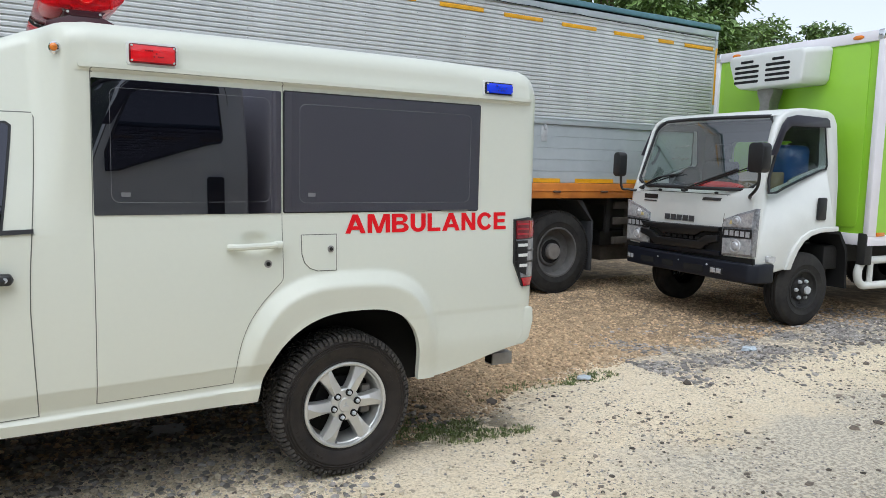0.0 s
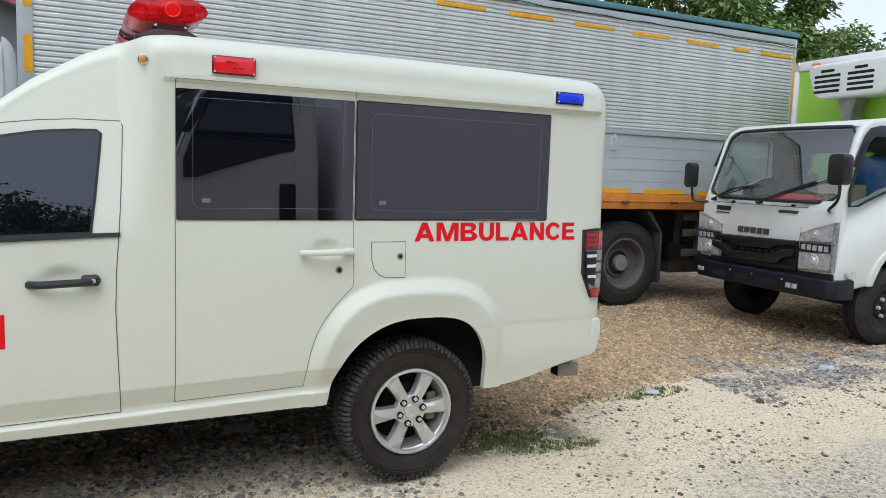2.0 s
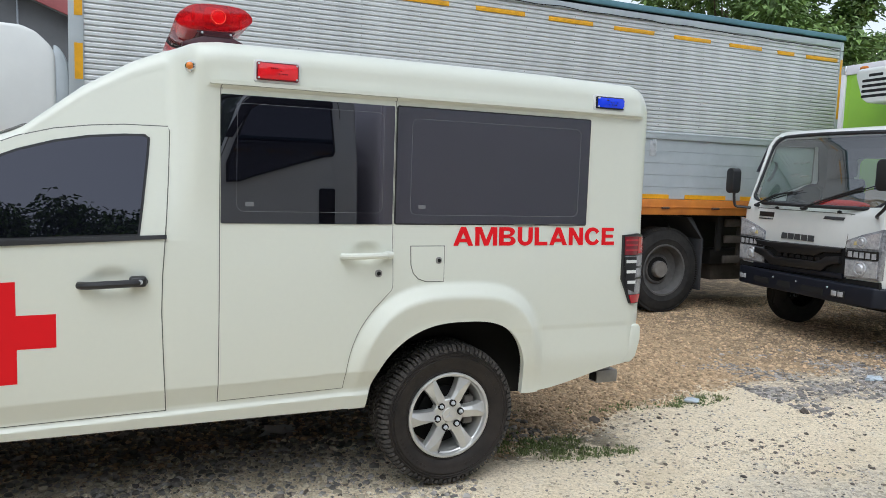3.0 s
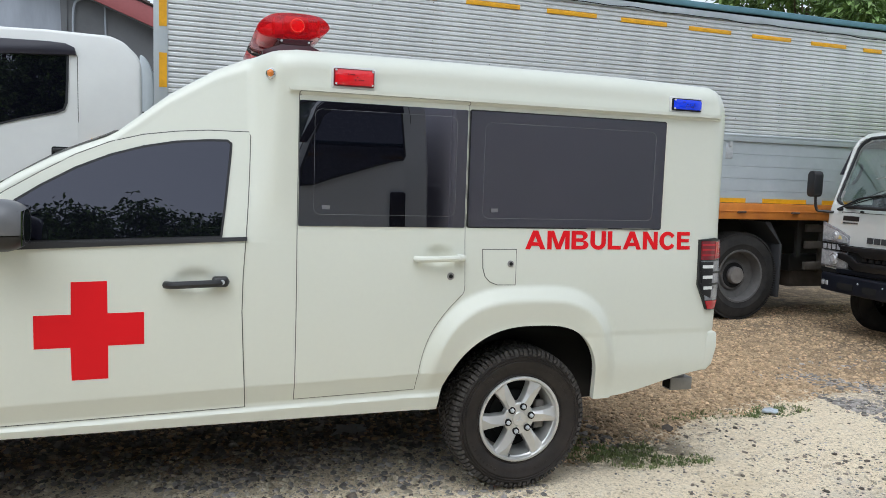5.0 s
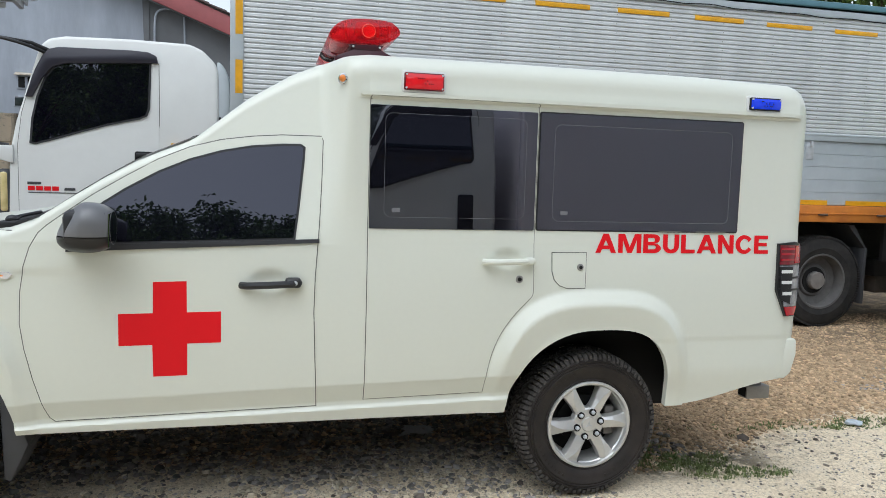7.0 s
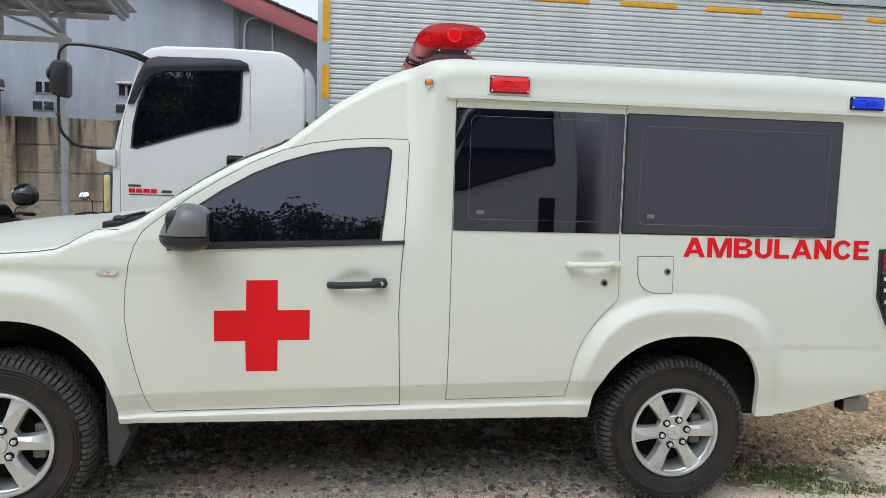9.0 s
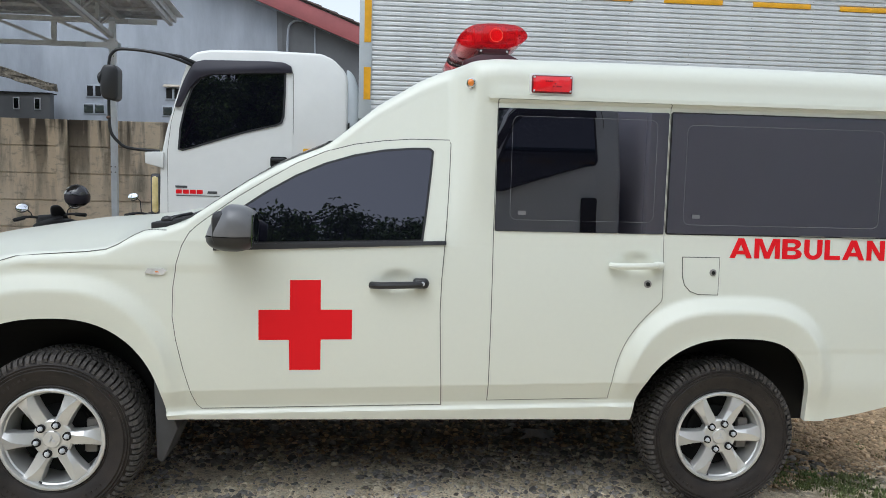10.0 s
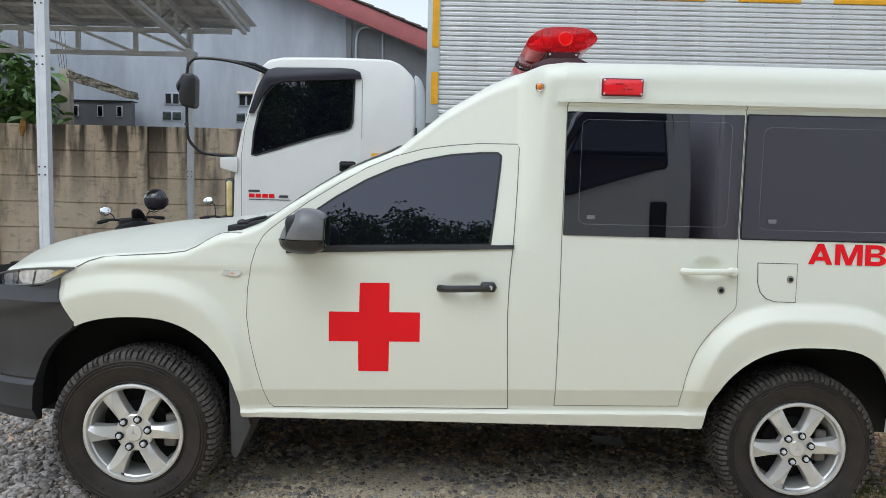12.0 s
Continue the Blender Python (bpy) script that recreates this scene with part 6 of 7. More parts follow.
    gr = front("grille", [(-0.92, 0.58), (0.92, 0.58), (0.92, 0.715), (0.545, 0.705), (0.525, 0.995), (-0.45, 0.975), (-0.67, 0.980), (-0.70, 0.705), (-0.92, 0.715)], 0.010, "well", None, 0.03, "black plastic grille")
    front("grille_bar", [(-0.66, 0.975), (-0.45, 0.968), (0.10, 0.985), (0.515, 0.992), (0.50, 0.945), (0.28, 0.930), (0.20, 0.885), (-0.30, 0.870), (-0.38, 0.912), (-0.60, 0.925)], 0.045, "plasticblack", gr, 0.05, "glossy upper grille bar", 0.008)
    front("grille_bar", [(-0.64, 0.895), (-0.45, 0.872), (-0.36, 0.815), (0.24, 0.828), (0.33, 0.890), (0.50, 0.915), (0.50, 0.845), (0.38, 0.815), (0.29, 0.745), (-0.40, 0.730), (-0.50, 0.800), (-0.64, 0.835)], 0.055, "plasticblack", gr, 0.05, "glossy lower grille bar", 0.008)
    for k in range(7):
        y = -0.32 + 0.085 * k
        front("grille_slot", [(y, 0.835), (y + 0.06, 0.837), (y + 0.06, 0.866), (y, 0.864)], 0.030, "plasticblack", gr, 0.02)
    front("grille_bar", [(-0.68, 0.722), (0.52, 0.745), (0.52, 0.695), (-0.68, 0.672)], 0.030, "navy", gr, 0.03, "", 0.006)
    for s in (1, -1):
        lo = [(s * 0.540, 0.722), (s * 0.912, 0.738), (s * 0.925, 1.195), (s * 0.72, 1.135), (s * 0.548, 1.070)]
        hlm = front("headlamp", grown(lo, 0.008), 0.016, "smokelens", None, 0.06, "tall clear headlamp", 0.006)
        front("lamp_bowl", [(s * 0.55, 1.00), (s * 0.90, 1.02), (s * 0.908, 1.17), (s * 0.72, 1.118), (s * 0.556, 1.058)], 0.022, "lampsilver", hlm, 0.01, "bright reflector bowl")
        front("lamp_bowl", [(s * 0.55, 0.735), (s * 0.90, 0.752), (s * 0.90, 0.905), (s * 0.55, 0.89)], 0.022, "lampsilver", hlm, 0.01, "bright reflector bowl")
        front("lamp_band", [(s * 0.55, 0.900), (s * 0.905, 0.915), (s * 0.905, 0.995), (s * 0.55, 0.985)], 0.021, "plasticblack", hlm, 0.01)
        for k in range(5):
            y = s * (0.575 + 0.066 * k)
            front("lamp_cell", [(y, 0.920), (y + s * 0.046, 0.922), (y + s * 0.046, 0.975), (y, 0.973)], 0.024, "clearlens", hlm, 0.01)
        for z, r, mt in ((0.822, 0.068, "clearlens"), (1.07, 0.052, "clearlens")):
            lens = lathe([(r, 0.0), (r * 0.96, -0.012), (r * 0.80, -0.014), (r * 0.74, -0.004), (r * 0.5, -0.022), (0.0, -0.026)], 24)
            bmesh.ops.rotate(lens, verts=lens.verts, matrix=Matrix.Rotation(radians(90), 3, "Z"))
            bmesh.ops.translate(lens, verts=lens.verts, vec=(face_x(z) + 0.024, s * 0.72, z))
            part("lens", lens, mt, hlm)
        front("indicator", [(s * 0.63, 1.035), (s * 0.68, 1.04), (s * 0.68, 1.075), (s * 0.64, 1.07)], 0.026, "yellowed", hlm, 0.01)
    bo = [(0.70, -0.96), (0.92, -0.955), (0.99, -0.88), (1.02, -0.6), (1.03, 0.0), (1.02, 0.6), (0.99, 0.88), (0.92, 0.955), (0.70, 0.96), (0.70, 0.6), (0.70, -0.6)]
    bp = part("front_bumper", prism(bo, "xy", 0.47, 0.66, 0.018, 3), "navy", tr, "dark steel front bumper")
    for y0, y1 in ((-0.60, -0.385), (-0.25, -0.08), (0.08, 0.355)):
        part("bumper_slot", prism([(y0, 0.515), (y1, 0.515), (y1, 0.58), (y0, 0.58)], "yz", 1.0, 1.033 - 0.012 * abs(y0)), "well", bp)
    for y0, y1 in ((-0.87, -0.745), (0.44, 0.61)):
        fog = part("fog_lamp", prism([(y0, 0.52), (y1, 0.52), (y1, 0.588), (y0, 0.588)], "yz", 0.96, 1.030 - 0.03 * (abs(y0) > 0.7), 0.006), "plasticblack", bp, "small fog lamp")
        for a, c in ((0.1, 0.46), (0.54, 0.9)):
            part("lens", prism([(y0 + (y1 - y0) * a, 0.53), (y0 + (y1 - y0) * c, 0.53), (y0 + (y1 - y0) * c, 0.578), (y0 + (y1 - y0) * a, 0.578)], "yz", 0.97, 1.036 - 0.03 * (abs(y0) > 0.7), 0.004), "clearlens", fog)
    for y in (-0.66, -0.32, 0.0, 0.40, 0.70):
        part("bolt", ball(1.028 - 0.03 * (abs(y) > 0.6), y, 0.60, 0.008, 0.011, 0.011, 1), "steel", bp)
    if not cold:
        for x in (0.655, 0.71, 0.765):
            both("emblem_bar", rounded(x, x + 0.042, 1.02, 1.075, 0.005), 0.03, "plasticblack", None, 0.03)
    both("corner_marker", rounded(0.72, 0.80, 0.68, 0.74, 0.01), 0.03, "clearlens", cabin, 0.04)
    for s in (1, -1):
        q, h, hw = (1.04, 0.0, 0.09) if s > 0 else (0.95, -0.08, 0.06)
        ar = tube(smooth_line([(0.90, s * 0.80, 1.31), (1.02, s * 0.88, 1.32), (1.08, s * (q - 0.02), 1.42 + h), (1.09, s * q, 1.60 + h)]), 0.015, 8)
        ma = part("mirror_arm", ar, "plasticblack", tr, "black mirror arm")
        part("mirror", prism(rounded(s * q - hw, s * q + hw, 1.55 + h, 1.83 + h, 0.05), "yz", 1.05, 1.16, 0.03, 3), "plasticblack", ma, "black wing mirror")
    fl = box(-4.6, 0.7, 0.30, 0.38, 0.55, 0.75)
    box(-4.6, 0.7, -0.38, -0.30, 0.55, 0.75, into=fl)
    box(-0.4, 0.62, -0.72, 0.72, 0.42, 0.62, 0.03, into=fl)
    box(-4.4, -0.5, -0.95, 0.95, 0.80, 0.92, into=fl)
    tube([(0.205, -0.75, 0.38), (0.205, 0.75, 0.38)], 0.06, 10, fl)
    tube([(-3.2, -0.7, 0.38), (-3.2, 0.7, 0.38)], 0.08, 10, fl)
    box(-0.48, -0.22, 0.42, 0.80, 0.55, 0.80, 0.02, into=fl)
    part("chassis", fl, "darkmetal", tr, "dark chassis frame")
    wl_ = prism([(0.50, 0.5), (0.40, 0.80), (0.2, 0.94), (-0.05, 0.955), (-0.30, 0.93), (-0.42, 0.75), (-0.45, 0.35), (-0.48, 0.35), (-0.45, 0.78), (-0.32, 0.96), (-0.05, 0.985), (0.22, 0.965), (0.44, 0.82), (0.53, 0.5)], "xz", 0.50, 0.90)
    part("wheel_arch_liner", wl_, "well", tr)
    wl_ = prism([(0.50, 0.5), (0.40, 0.80), (0.2, 0.94), (-0.05, 0.955), (-0.30, 0.93), (-0.42, 0.75), (-0.45, 0.35), (-0.48, 0.35), (-0.45, 0.78), (-0.32, 0.96), (-0.05, 0.985), (0.22, 0.965), (0.44, 0.82), (0.53, 0.5)], "xz", -0.90, -0.50)
    part("wheel_arch_liner", wl_, "well", tr)
    truck_wheel(tr, pose(0.205, 0.925, 0.376, 0, 0, 180), 0.378, 0.21, 0.20, "dustytyre", 0.035, "dark steel wheel with bare nuts", 6, 0)
    truck_wheel(tr, pose(0.205, -0.925, 0.376), 0.378, 0.21, 0.20, "dustytyre", 0.035, "dark steel wheel with bare nuts", 6, 0)
    for s in (1, -1):
        truck_wheel(tr, pose(-3.25, s * 0.86, 0.388, 0, 0, 180 if s > 0 else 0), 0.388, 0.42, 0.215, "dustytyre", 0.12, "dark steel twin wheel")
    # cargo body
    FX, H = (-0.50 if cold else -0.35), 3.02
    cargo = part("cargo_body", box(-4.9, FX - 0.012, -1.06, 1.06, 0.93, H - 0.02, 0.01), body_mat, tr, "insulated box body", smooth=False)
    part("front_panel", prism(rounded(-0.98, 0.94, 1.0, H - 0.13, 0.06), "yz", FX - 0.02, FX, 0.003), body_mat, cargo)
    edge = bmesh.new()
    for s in (1, -1):
        box(FX - 0.12, FX + 0.012, s * 1.075 - 0.05, s * 1.075 + 0.015, 0.92, H, 0.012, into=edge)
        box(-4.9, FX, s * 1.07 - 0.02, s * 1.07 + 0.015, H - 0.10, H, 0.008, into=edge)
        box(-4.9, FX, s * 1.07 - 0.02, s * 1.07 + 0.015, 0.82, 0.93, 0.008, into=edge)
    box(FX - 0.02, FX + 0.01, -1.08, 1.08, H - 0.11, H, 0.008, into=edge)
    box(FX - 0.02, FX + 0.01, -1.08, 1.08, 0.82, 0.94, 0.008, into=edge)
    part("edge_trim", edge, "boxgrey", cargo, "aluminium edge trim")
    if cold:
        for s in (1, -1):
            part("corner_cap", box(FX - 0.14, FX + 0.018, s * 1.07 - 0.06, s * 1.07 + 0.022, H - 0.11, H + 0.004, 0.02, 3), "chrome", cargo, "bright metal corner cap")
            part("marker_light", ball(FX + 0.012, s * 0.80, H - 0.055, 0.014, 0.065, 0.024, 2), "amber", cargo, "amber marker light")
            part("side_reflector", box(-0.75, -0.62, s * 1.085 - 0.01, s * 1.085 + 0.01, 0.92, 0.96, 0.003), "amber", cargo)
            part("base_bracket", box(FX - 0.10, FX + 0.02, s * 1.03 - 0.05, s * 1.03 + 0.05, 0.62, 0.95, 0.012), "darkmetal", cargo)
        un = prism([(-0.57, 2.87), (-0.53, 2.93), (0.48, 2.93), (0.525, 2.89), (0.50, 2.56), (0.46, 2.51), (-0.38, 2.50), (-0.46, 2.55)], "yz", FX, FX + 0.42, 0.03, 3)
        for v in un.verts:
            k = (v.co.x - FX) / 0.42
            v.co.z -= 0.05 * k if v.co.z > 2.75 else 0
            v.co.y *= 1 - 0.06 * k
        unit = part("cooling_unit", un, "cabwhite", cargo, "white refrigeration unit")
        for y0, y1 in ((-0.43, -0.09), (0.0, 0.32)):
            for k in range(5):
                z = 2.56 + 0.056 * k
                sh = 0.04 if k == 4 else 0.0
                part("vent_slot", prism(rounded(y0 + sh * 2, y1 - sh * 2, z, z + 0.030, 0.013, 3), "yz", FX + 0.40, FX + 0.4225), "well", unit)
        pp = prism([(-0.25, 2.52), (-0.03, 2.52), (-0.03, 2.46), (-0.075, 2.34), (-0.075, 2.1), (-0.205, 2.1), (-0.205, 2.34), (-0.25, 2.46)], "yz", FX + 0.08, FX + 0.24, 0.006)
        part("drain_pipe", pp, "duct", unit, "grey steel duct")
        for s in (1, -1):
            bow = [(-0.625 + 0.125 * math.sin(q), s * 1.0, 0.525 + 0.135 * math.cos(q)) for q in (math.pi * k / 14 for k in range(15))]
            g = tube([(-2.6, s * 1.0, 0.66)] + bow + [(-2.6, s * 1.0, 0.39)], 0.042, 14)
            for x in (-0.7, -1.5, -2.3):
                tube([(x, s * 1.0, 0.39), (x, s * 1.0, 0.66)], 0.03, 8, g)
            part("side_guard", g, "cabwhite", tr, "white tubular side guard")
    tr.matrix_basis = m
    return tr


light_truck(pose(5.91, 2.19, 0.0, 0, 0, 174.8), "white-cab light truck with lime green refrigerated body", "green", True)
light_truck(pose(0.387, -4.66, 0.0, 0, 0, 180) @ Matrix.Diagonal((1.2, 1.12, 1.06, 1)), "white-cab truck with a pale grey box body", "boxgrey", False)


# ---- ground ----
def lines(lo, hi, dlo, dhi, step):
    out = list(np.arange(dlo, dhi, step)) + [dhi]
    d, v = step, dhi
    while v < hi:
        d *= 1.35
        v += d
        out.append(min(v, hi))
    d, v = step, dlo
    while v > lo:
        d *= 1.35
        v -= d
        out.insert(0, max(v, lo))
    return out


def lift(x, y):
    """Height of the yard at a place: gentle swells, rising a little towards the box truck."""
    h = 0.012 * noise.noise((x * 0.9, y * 0.9, 0)) + 0.006 * noise.noise((x * 3.1, y * 3.1, 4)) + 0.003 * noise.noise((x * 11, y * 11, 8))
    h += 0.03 * smoothstep(2.6, 3.8, y) * (1 - smoothstep(4.8, 5.4, x))
    return h - 0.004


gb = bmesh.new()
gx, gy = lines(-220, 220, -4.5, 7.0, 0.055), lines(-220, 220, -1.6, 4.4, 0.055)
grid = [[gb.verts.new((x, y, lift(x, y) if abs(x) < 15 and abs(y) < 15 else 0)) for y in gy] for x in gx]
for a, c in zip(grid, grid[1:]):
    for k in range(len(gy) - 1):
        gb.faces.new((a[k], c[k], c[k + 1], a[k + 1]))
me = bpy.data.meshes.new("ground")
for f in gb.faces:
    f.smooth = True
gb.to_mesh(me)
gb.free()
me.materials.append(M["ground"])
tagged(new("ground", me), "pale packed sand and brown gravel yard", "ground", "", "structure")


def scatter(name, label, mat, count, place, size, flat, seed):
    """Loose stones, each a crooked twenty-sided lump, in one mesh."""
    rng = np.random.default_rng(seed)
    g = (1 + 5 ** 0.5) / 2
    base = np.array([(-1, g, 0), (1, g, 0), (-1, -g, 0), (1, -g, 0), (0, -1, g), (0, 1, g), (0, -1, -g), (0, 1, -g), (g, 0, -1), (g, 0, 1), (-g, 0, -1), (-g, 0, 1)]) / 1.9
    tri = np.array([(0, 11, 5), (0, 5, 1), (0, 1, 7), (0, 7, 10), (0, 10, 11), (1, 5, 9), (5, 11, 4), (11, 10, 2), (10, 7, 6), (7, 1, 8), (3, 9, 4), (3, 4, 2), (3, 2, 6), (3, 6, 8), (3, 8, 9), (4, 9, 5), (2, 4, 11), (6, 2, 10), (8, 6, 7), (9, 8, 1)])
    vs, fs, n = [], [], 0
    while n < count:
        spot = place(rng)
        if spot is None:
            continue
        x, y = spot
        s = size[0] + (size[1] - size[0]) * rng.random() ** 2.5
        a = rng.random() * 6.283
        p = base * (1 + 0.6 * (rng.random((12, 1)) - 0.5)) * s * np.array([1.0, 0.6 + 0.4 * rng.random(), flat * (0.7 + 0.5 * rng.random())])
        p = np.stack([p[:, 0] * math.cos(a) - p[:, 1] * math.sin(a) + x, p[:, 0] * math.sin(a) + p[:, 1] * math.cos(a) + y, p[:, 2] + lift(x, y) + s * flat * 0.25], 1)
        vs.append(p)
        fs.append(tri + 12 * n)
        n += 1
    me = bpy.data.meshes.new(name)
    me.from_pydata(np.concatenate(vs).tolist(), [], np.concatenate(fs).tolist())
    me.materials.append(M[mat])
    return tagged(new(name, me), label, "gravel", "", "stuff")


def border(x):
    return 0.42 + 0.75 * smoothstep(0.2, 3.2, x) + 0.40 * (1 - smoothstep(-0.3, 0.4, x))


def on_brown(rng):
    x, y = rng.uniform(-4.4, 7.5), rng.uniform(0.2, 4.6)
    edge = border(x) + 0.25 * noise.noise((x * 2, y * 2, 1))
    return (x, y) if y > edge - 0.05 and (x > 0.3 or rng.random() < 0.35) and (x < 3.4 or rng.random() < 0.55) else None


def on_sand(rng):
    x, y = rng.uniform(-4.4, 7.0), rng.uniform(-1.6, 1.3)
    return (x, y) if y < border(x) + 0.1 and noise.noise((x * 1.3, y * 1.3, 7)) + 0.4 > rng.random() else None


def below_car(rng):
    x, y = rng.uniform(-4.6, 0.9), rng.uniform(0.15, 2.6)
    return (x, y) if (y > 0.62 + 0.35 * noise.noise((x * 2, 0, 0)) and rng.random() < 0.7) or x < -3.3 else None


def along_sill(rng):
    x, y = rng.uniform(-3.0, 0.2), rng.uniform(-0.5, 0.95)
    return (x, y) if noise.noise((x * 2.5, y * 2.5, 4)) + 0.5 > rng.random() else None


def at_the_nose(rng):
    x, y = rng.uniform(-4.7, -3.15), rng.uniform(-0.25, 2.4)
    return (x, y) if x < -3.25 + 0.2 * noise.noise((x * 2, y * 2, 3)) - 0.25 * max(0.2 - y, 0) else None


def by_truck(rng):
    x, y = rng.uniform(2.9, 7.2), rng.normal(1.0, 0.36)
    return (x, y) if noise.noise((x * 2.2, y * 2.2, 2)) + 0.25 > rng.random() * 0.6 else None


scatter("brown_gravel", "loose brown gravel on the yard", "stonebrown", 64000, on_brown, (0.004, 0.021), 0.6, 1)
scatter("sand_chips", "pale stone chips in packed sand", "stonepale", 9000, on_sand, (0.003, 0.012), 0.5, 2)
scatter("dark_pebbles", "dark pebbles on pale sand", "stonedark", 2600, on_sand, (0.004, 0.019), 0.5, 3)
scatter("sand_grit", "brown grit mixed into the sand", "stonemix", 15000, on_sand, (0.0025, 0.010), 0.5, 12)
scatter("large_pebbles", "a few larger dark stones on pale sand", "stonedark", 170, on_sand, (0.014, 0.040), 0.6, 8)
scatter("sand_clods", "pale clods of sand beside the ambulance", "stonepale", 6000, along_sill, (0.005, 0.022), 0.6, 21)
scatter("rubble", "grey rubble pressed into the sand beside the ambulance", "stonemix", 3200, along_sill, (0.006, 0.026), 0.55, 22)
# real stones, their colour darkened to carry the ambulance's shade
scatter("grey_stones", "grey stones below the ambulance, darkened for its shade", "stoneshade", 9500, below_car, (0.006, 0.032), 0.6, 4)
scatter("pebble_bed", "grey pebbles piled by the ambulance's nose", "stonepile", 7500, at_the_nose, (0.010, 0.030), 0.7, 9)
scatter("dark_stones", "dark crushed stones beside the green truck", "stonemix", 6500, by_truck, (0.005, 0.028), 0.5, 5)


def grass(name, label, patches, seed):
    rng = random.Random(seed)
    vs, fs = [], []
    for cx, cy, rx, ry, n in patches:
        tufts = []
        for _ in range(max(n // 22, 4)):
            a, r = rng.random() * 6.283, math.sqrt(rng.random())
            tufts.append((cx + rx * r * math.cos(a), cy + ry * r * math.sin(a), rng.uniform(0.008, 0.035)))
        for _ in range(n):
            tx, ty, spread = rng.choice(tufts)
            x, y = tx + rng.gauss(0, spread), ty + rng.gauss(0, spread * 0.8)
            z = lift(x, y) - 0.003
            h, w, t = 0.005 + 0.022 * rng.random() ** 2, rng.uniform(0.002, 0.0055), rng.random() * 6.283
            lx, ly = h * rng.uniform(0.2, 1.0) * math.cos(t), h * rng.uniform(0.2, 1.0) * math.sin(t)
            px, py = -math.sin(t) * w, math.cos(t) * w
            i = len(vs)
            vs += [(x - px, y - py, z), (x + px, y + py, z), (x + lx * 0.5 + px * 0.7, y + ly * 0.5 + py * 0.7, z + h * 0.7), (x + lx * 0.5 - px * 0.7, y + ly * 0.5 - py * 0.7, z + h * 0.7), (x + lx, y + ly, z + h)]
            fs += [(i, i + 1, i + 2, i + 3), (i + 3, i + 2, i + 4)]
    me = bpy.data.meshes.new(name)
    me.from_pydata(vs, [], fs)
    me.materials.append(M["grass"])
    return tagged(new(name, me), label, "grass", "", "stuff")


grass("grass_patch", "sparse short grass growing in the gravel", [(0.75, 0.42, 0.30, 0.13, 2600), (1.0, 0.22, 0.30, 0.09, 1300), (0.55, 0.62, 0.2, 0.2, 350), (2.3, 0.85, 0.32, 0.10, 1100), (1.75, 0.88, 0.35, 0.08, 350), (1.25, 0.85, 0.2, 0.12, 120), (0.9, 1.0, 0.18, 0.12, 150)], 6)

crumple = bmesh.new()
bmesh.ops.create_grid(crumple, x_segments=8, y_segments=6, size=0.5)
for v in crumple.verts:
    x, y = v.co.x * 0.2, v.co.y * 0.14
    r = 1 + 0.5 * noise.noise((v.co.x * 3, v.co.y * 3, 5))
    v.co = Vector((-0.62 + x * r, 1.12 + y * r, lift(-0.62, 1.12) + 0.016 + 0.012 * noise.noise((x * 30, y * 30, 0))))
bmesh.ops.solidify(crumple, geom=crumple.faces[:], thickness=0.003)
tagged(mesh_object("cloth_scrap", crumple, "litter"), "crumpled grey cloth scrap on the ground below the ambulance", "litter")
for x, y, s, mt, lb in ((2.27, 0.82, 0.065, "bluelitter", "crumpled clear plastic bag in the grass"), (4.2, 0.85, 0.08, "bluelitter", "crumpled blue plastic scrap among dark stones")):
    c = ball(0, 0, 0, s, s * 0.6, s * 0.28, 3)
    for v in c.verts:
        k = 1 + 0.5 * noise.noise((v.co.x * 30, v.co.y * 30, v.co.z * 30))
        v.co = Vector((x + v.co.x * k, y + v.co.y * k, lift(x, y) + 0.02 + v.co.z * k))
    tagged(mesh_object("plastic_bag", c, mt, False), lb, "litter")


# ---- concrete panel fence, y = 8.6 ----
FY = 8.6
fence = box(-17.0, 6.0, FY + 0.05, FY + 0.10, -0.1, 2.2)
fence_ob = structure("wall_north", fence, "fence", "weathered precast concrete panel fence", "fence")
post_me = None
px = -6.51
posts = [px + 2.42 * k for k in range(-4, 6)]
for x in posts:
    if post_me is None:
        first = part("post", box(-0.085, 0.085, FY - 0.06, FY + 0.12, -0.1, 2.275, 0.012), "fence", fence_ob, "", False)
        post_me = first.data
    else:
        first = new("post", post_me)
        first.parent = fence_ob
    first.location.x = x
panel_me = None
for i, x in enumerate(posts[:-1]):
    for k in range(6):
        if panel_me is None:
            b = box(0.09, 2.33, FY, FY + 0.05, 0.006, 0.408, 0.010)
            first = part("panel", b, "fence", fence_ob, "", False)
            panel_me = first.data
        else:
            first = new("panel", panel_me)
            first.parent = fence_ob
        first.location = (x, 0.004 * ((i * 7 + k * 3) % 3), -0.19 + 0.412 * k)

# ---- house ----
HY = 11.5
def slope(x):
    return 4.98 - 0.385 * (x + 4.3)
gable = [(-17.0, -0.1), (-0.6, -0.1), (-0.6, slope(-0.6)), (-8.6, slope(-8.6)), (-17.0, slope(-8.6) - 3.2)]
house = thing("house", "grey-blue plastered house with red gable boards", "house")
wall = part("wall", prism(gable, "xz", HY, HY + 0.2), "plaster", house, "stained grey-blue plaster wall", smooth=False)
low = [(-3.62, -0.1), (-0.5, -0.1), (-0.5, slope(-0.5) - 0.02), (-3.62, slope(-3.62) - 0.02)]
part("side_wall", prism(low, "xz", HY - 0.14, HY - 0.004), "plasterdark", house, "darker grey wall", smooth=False)
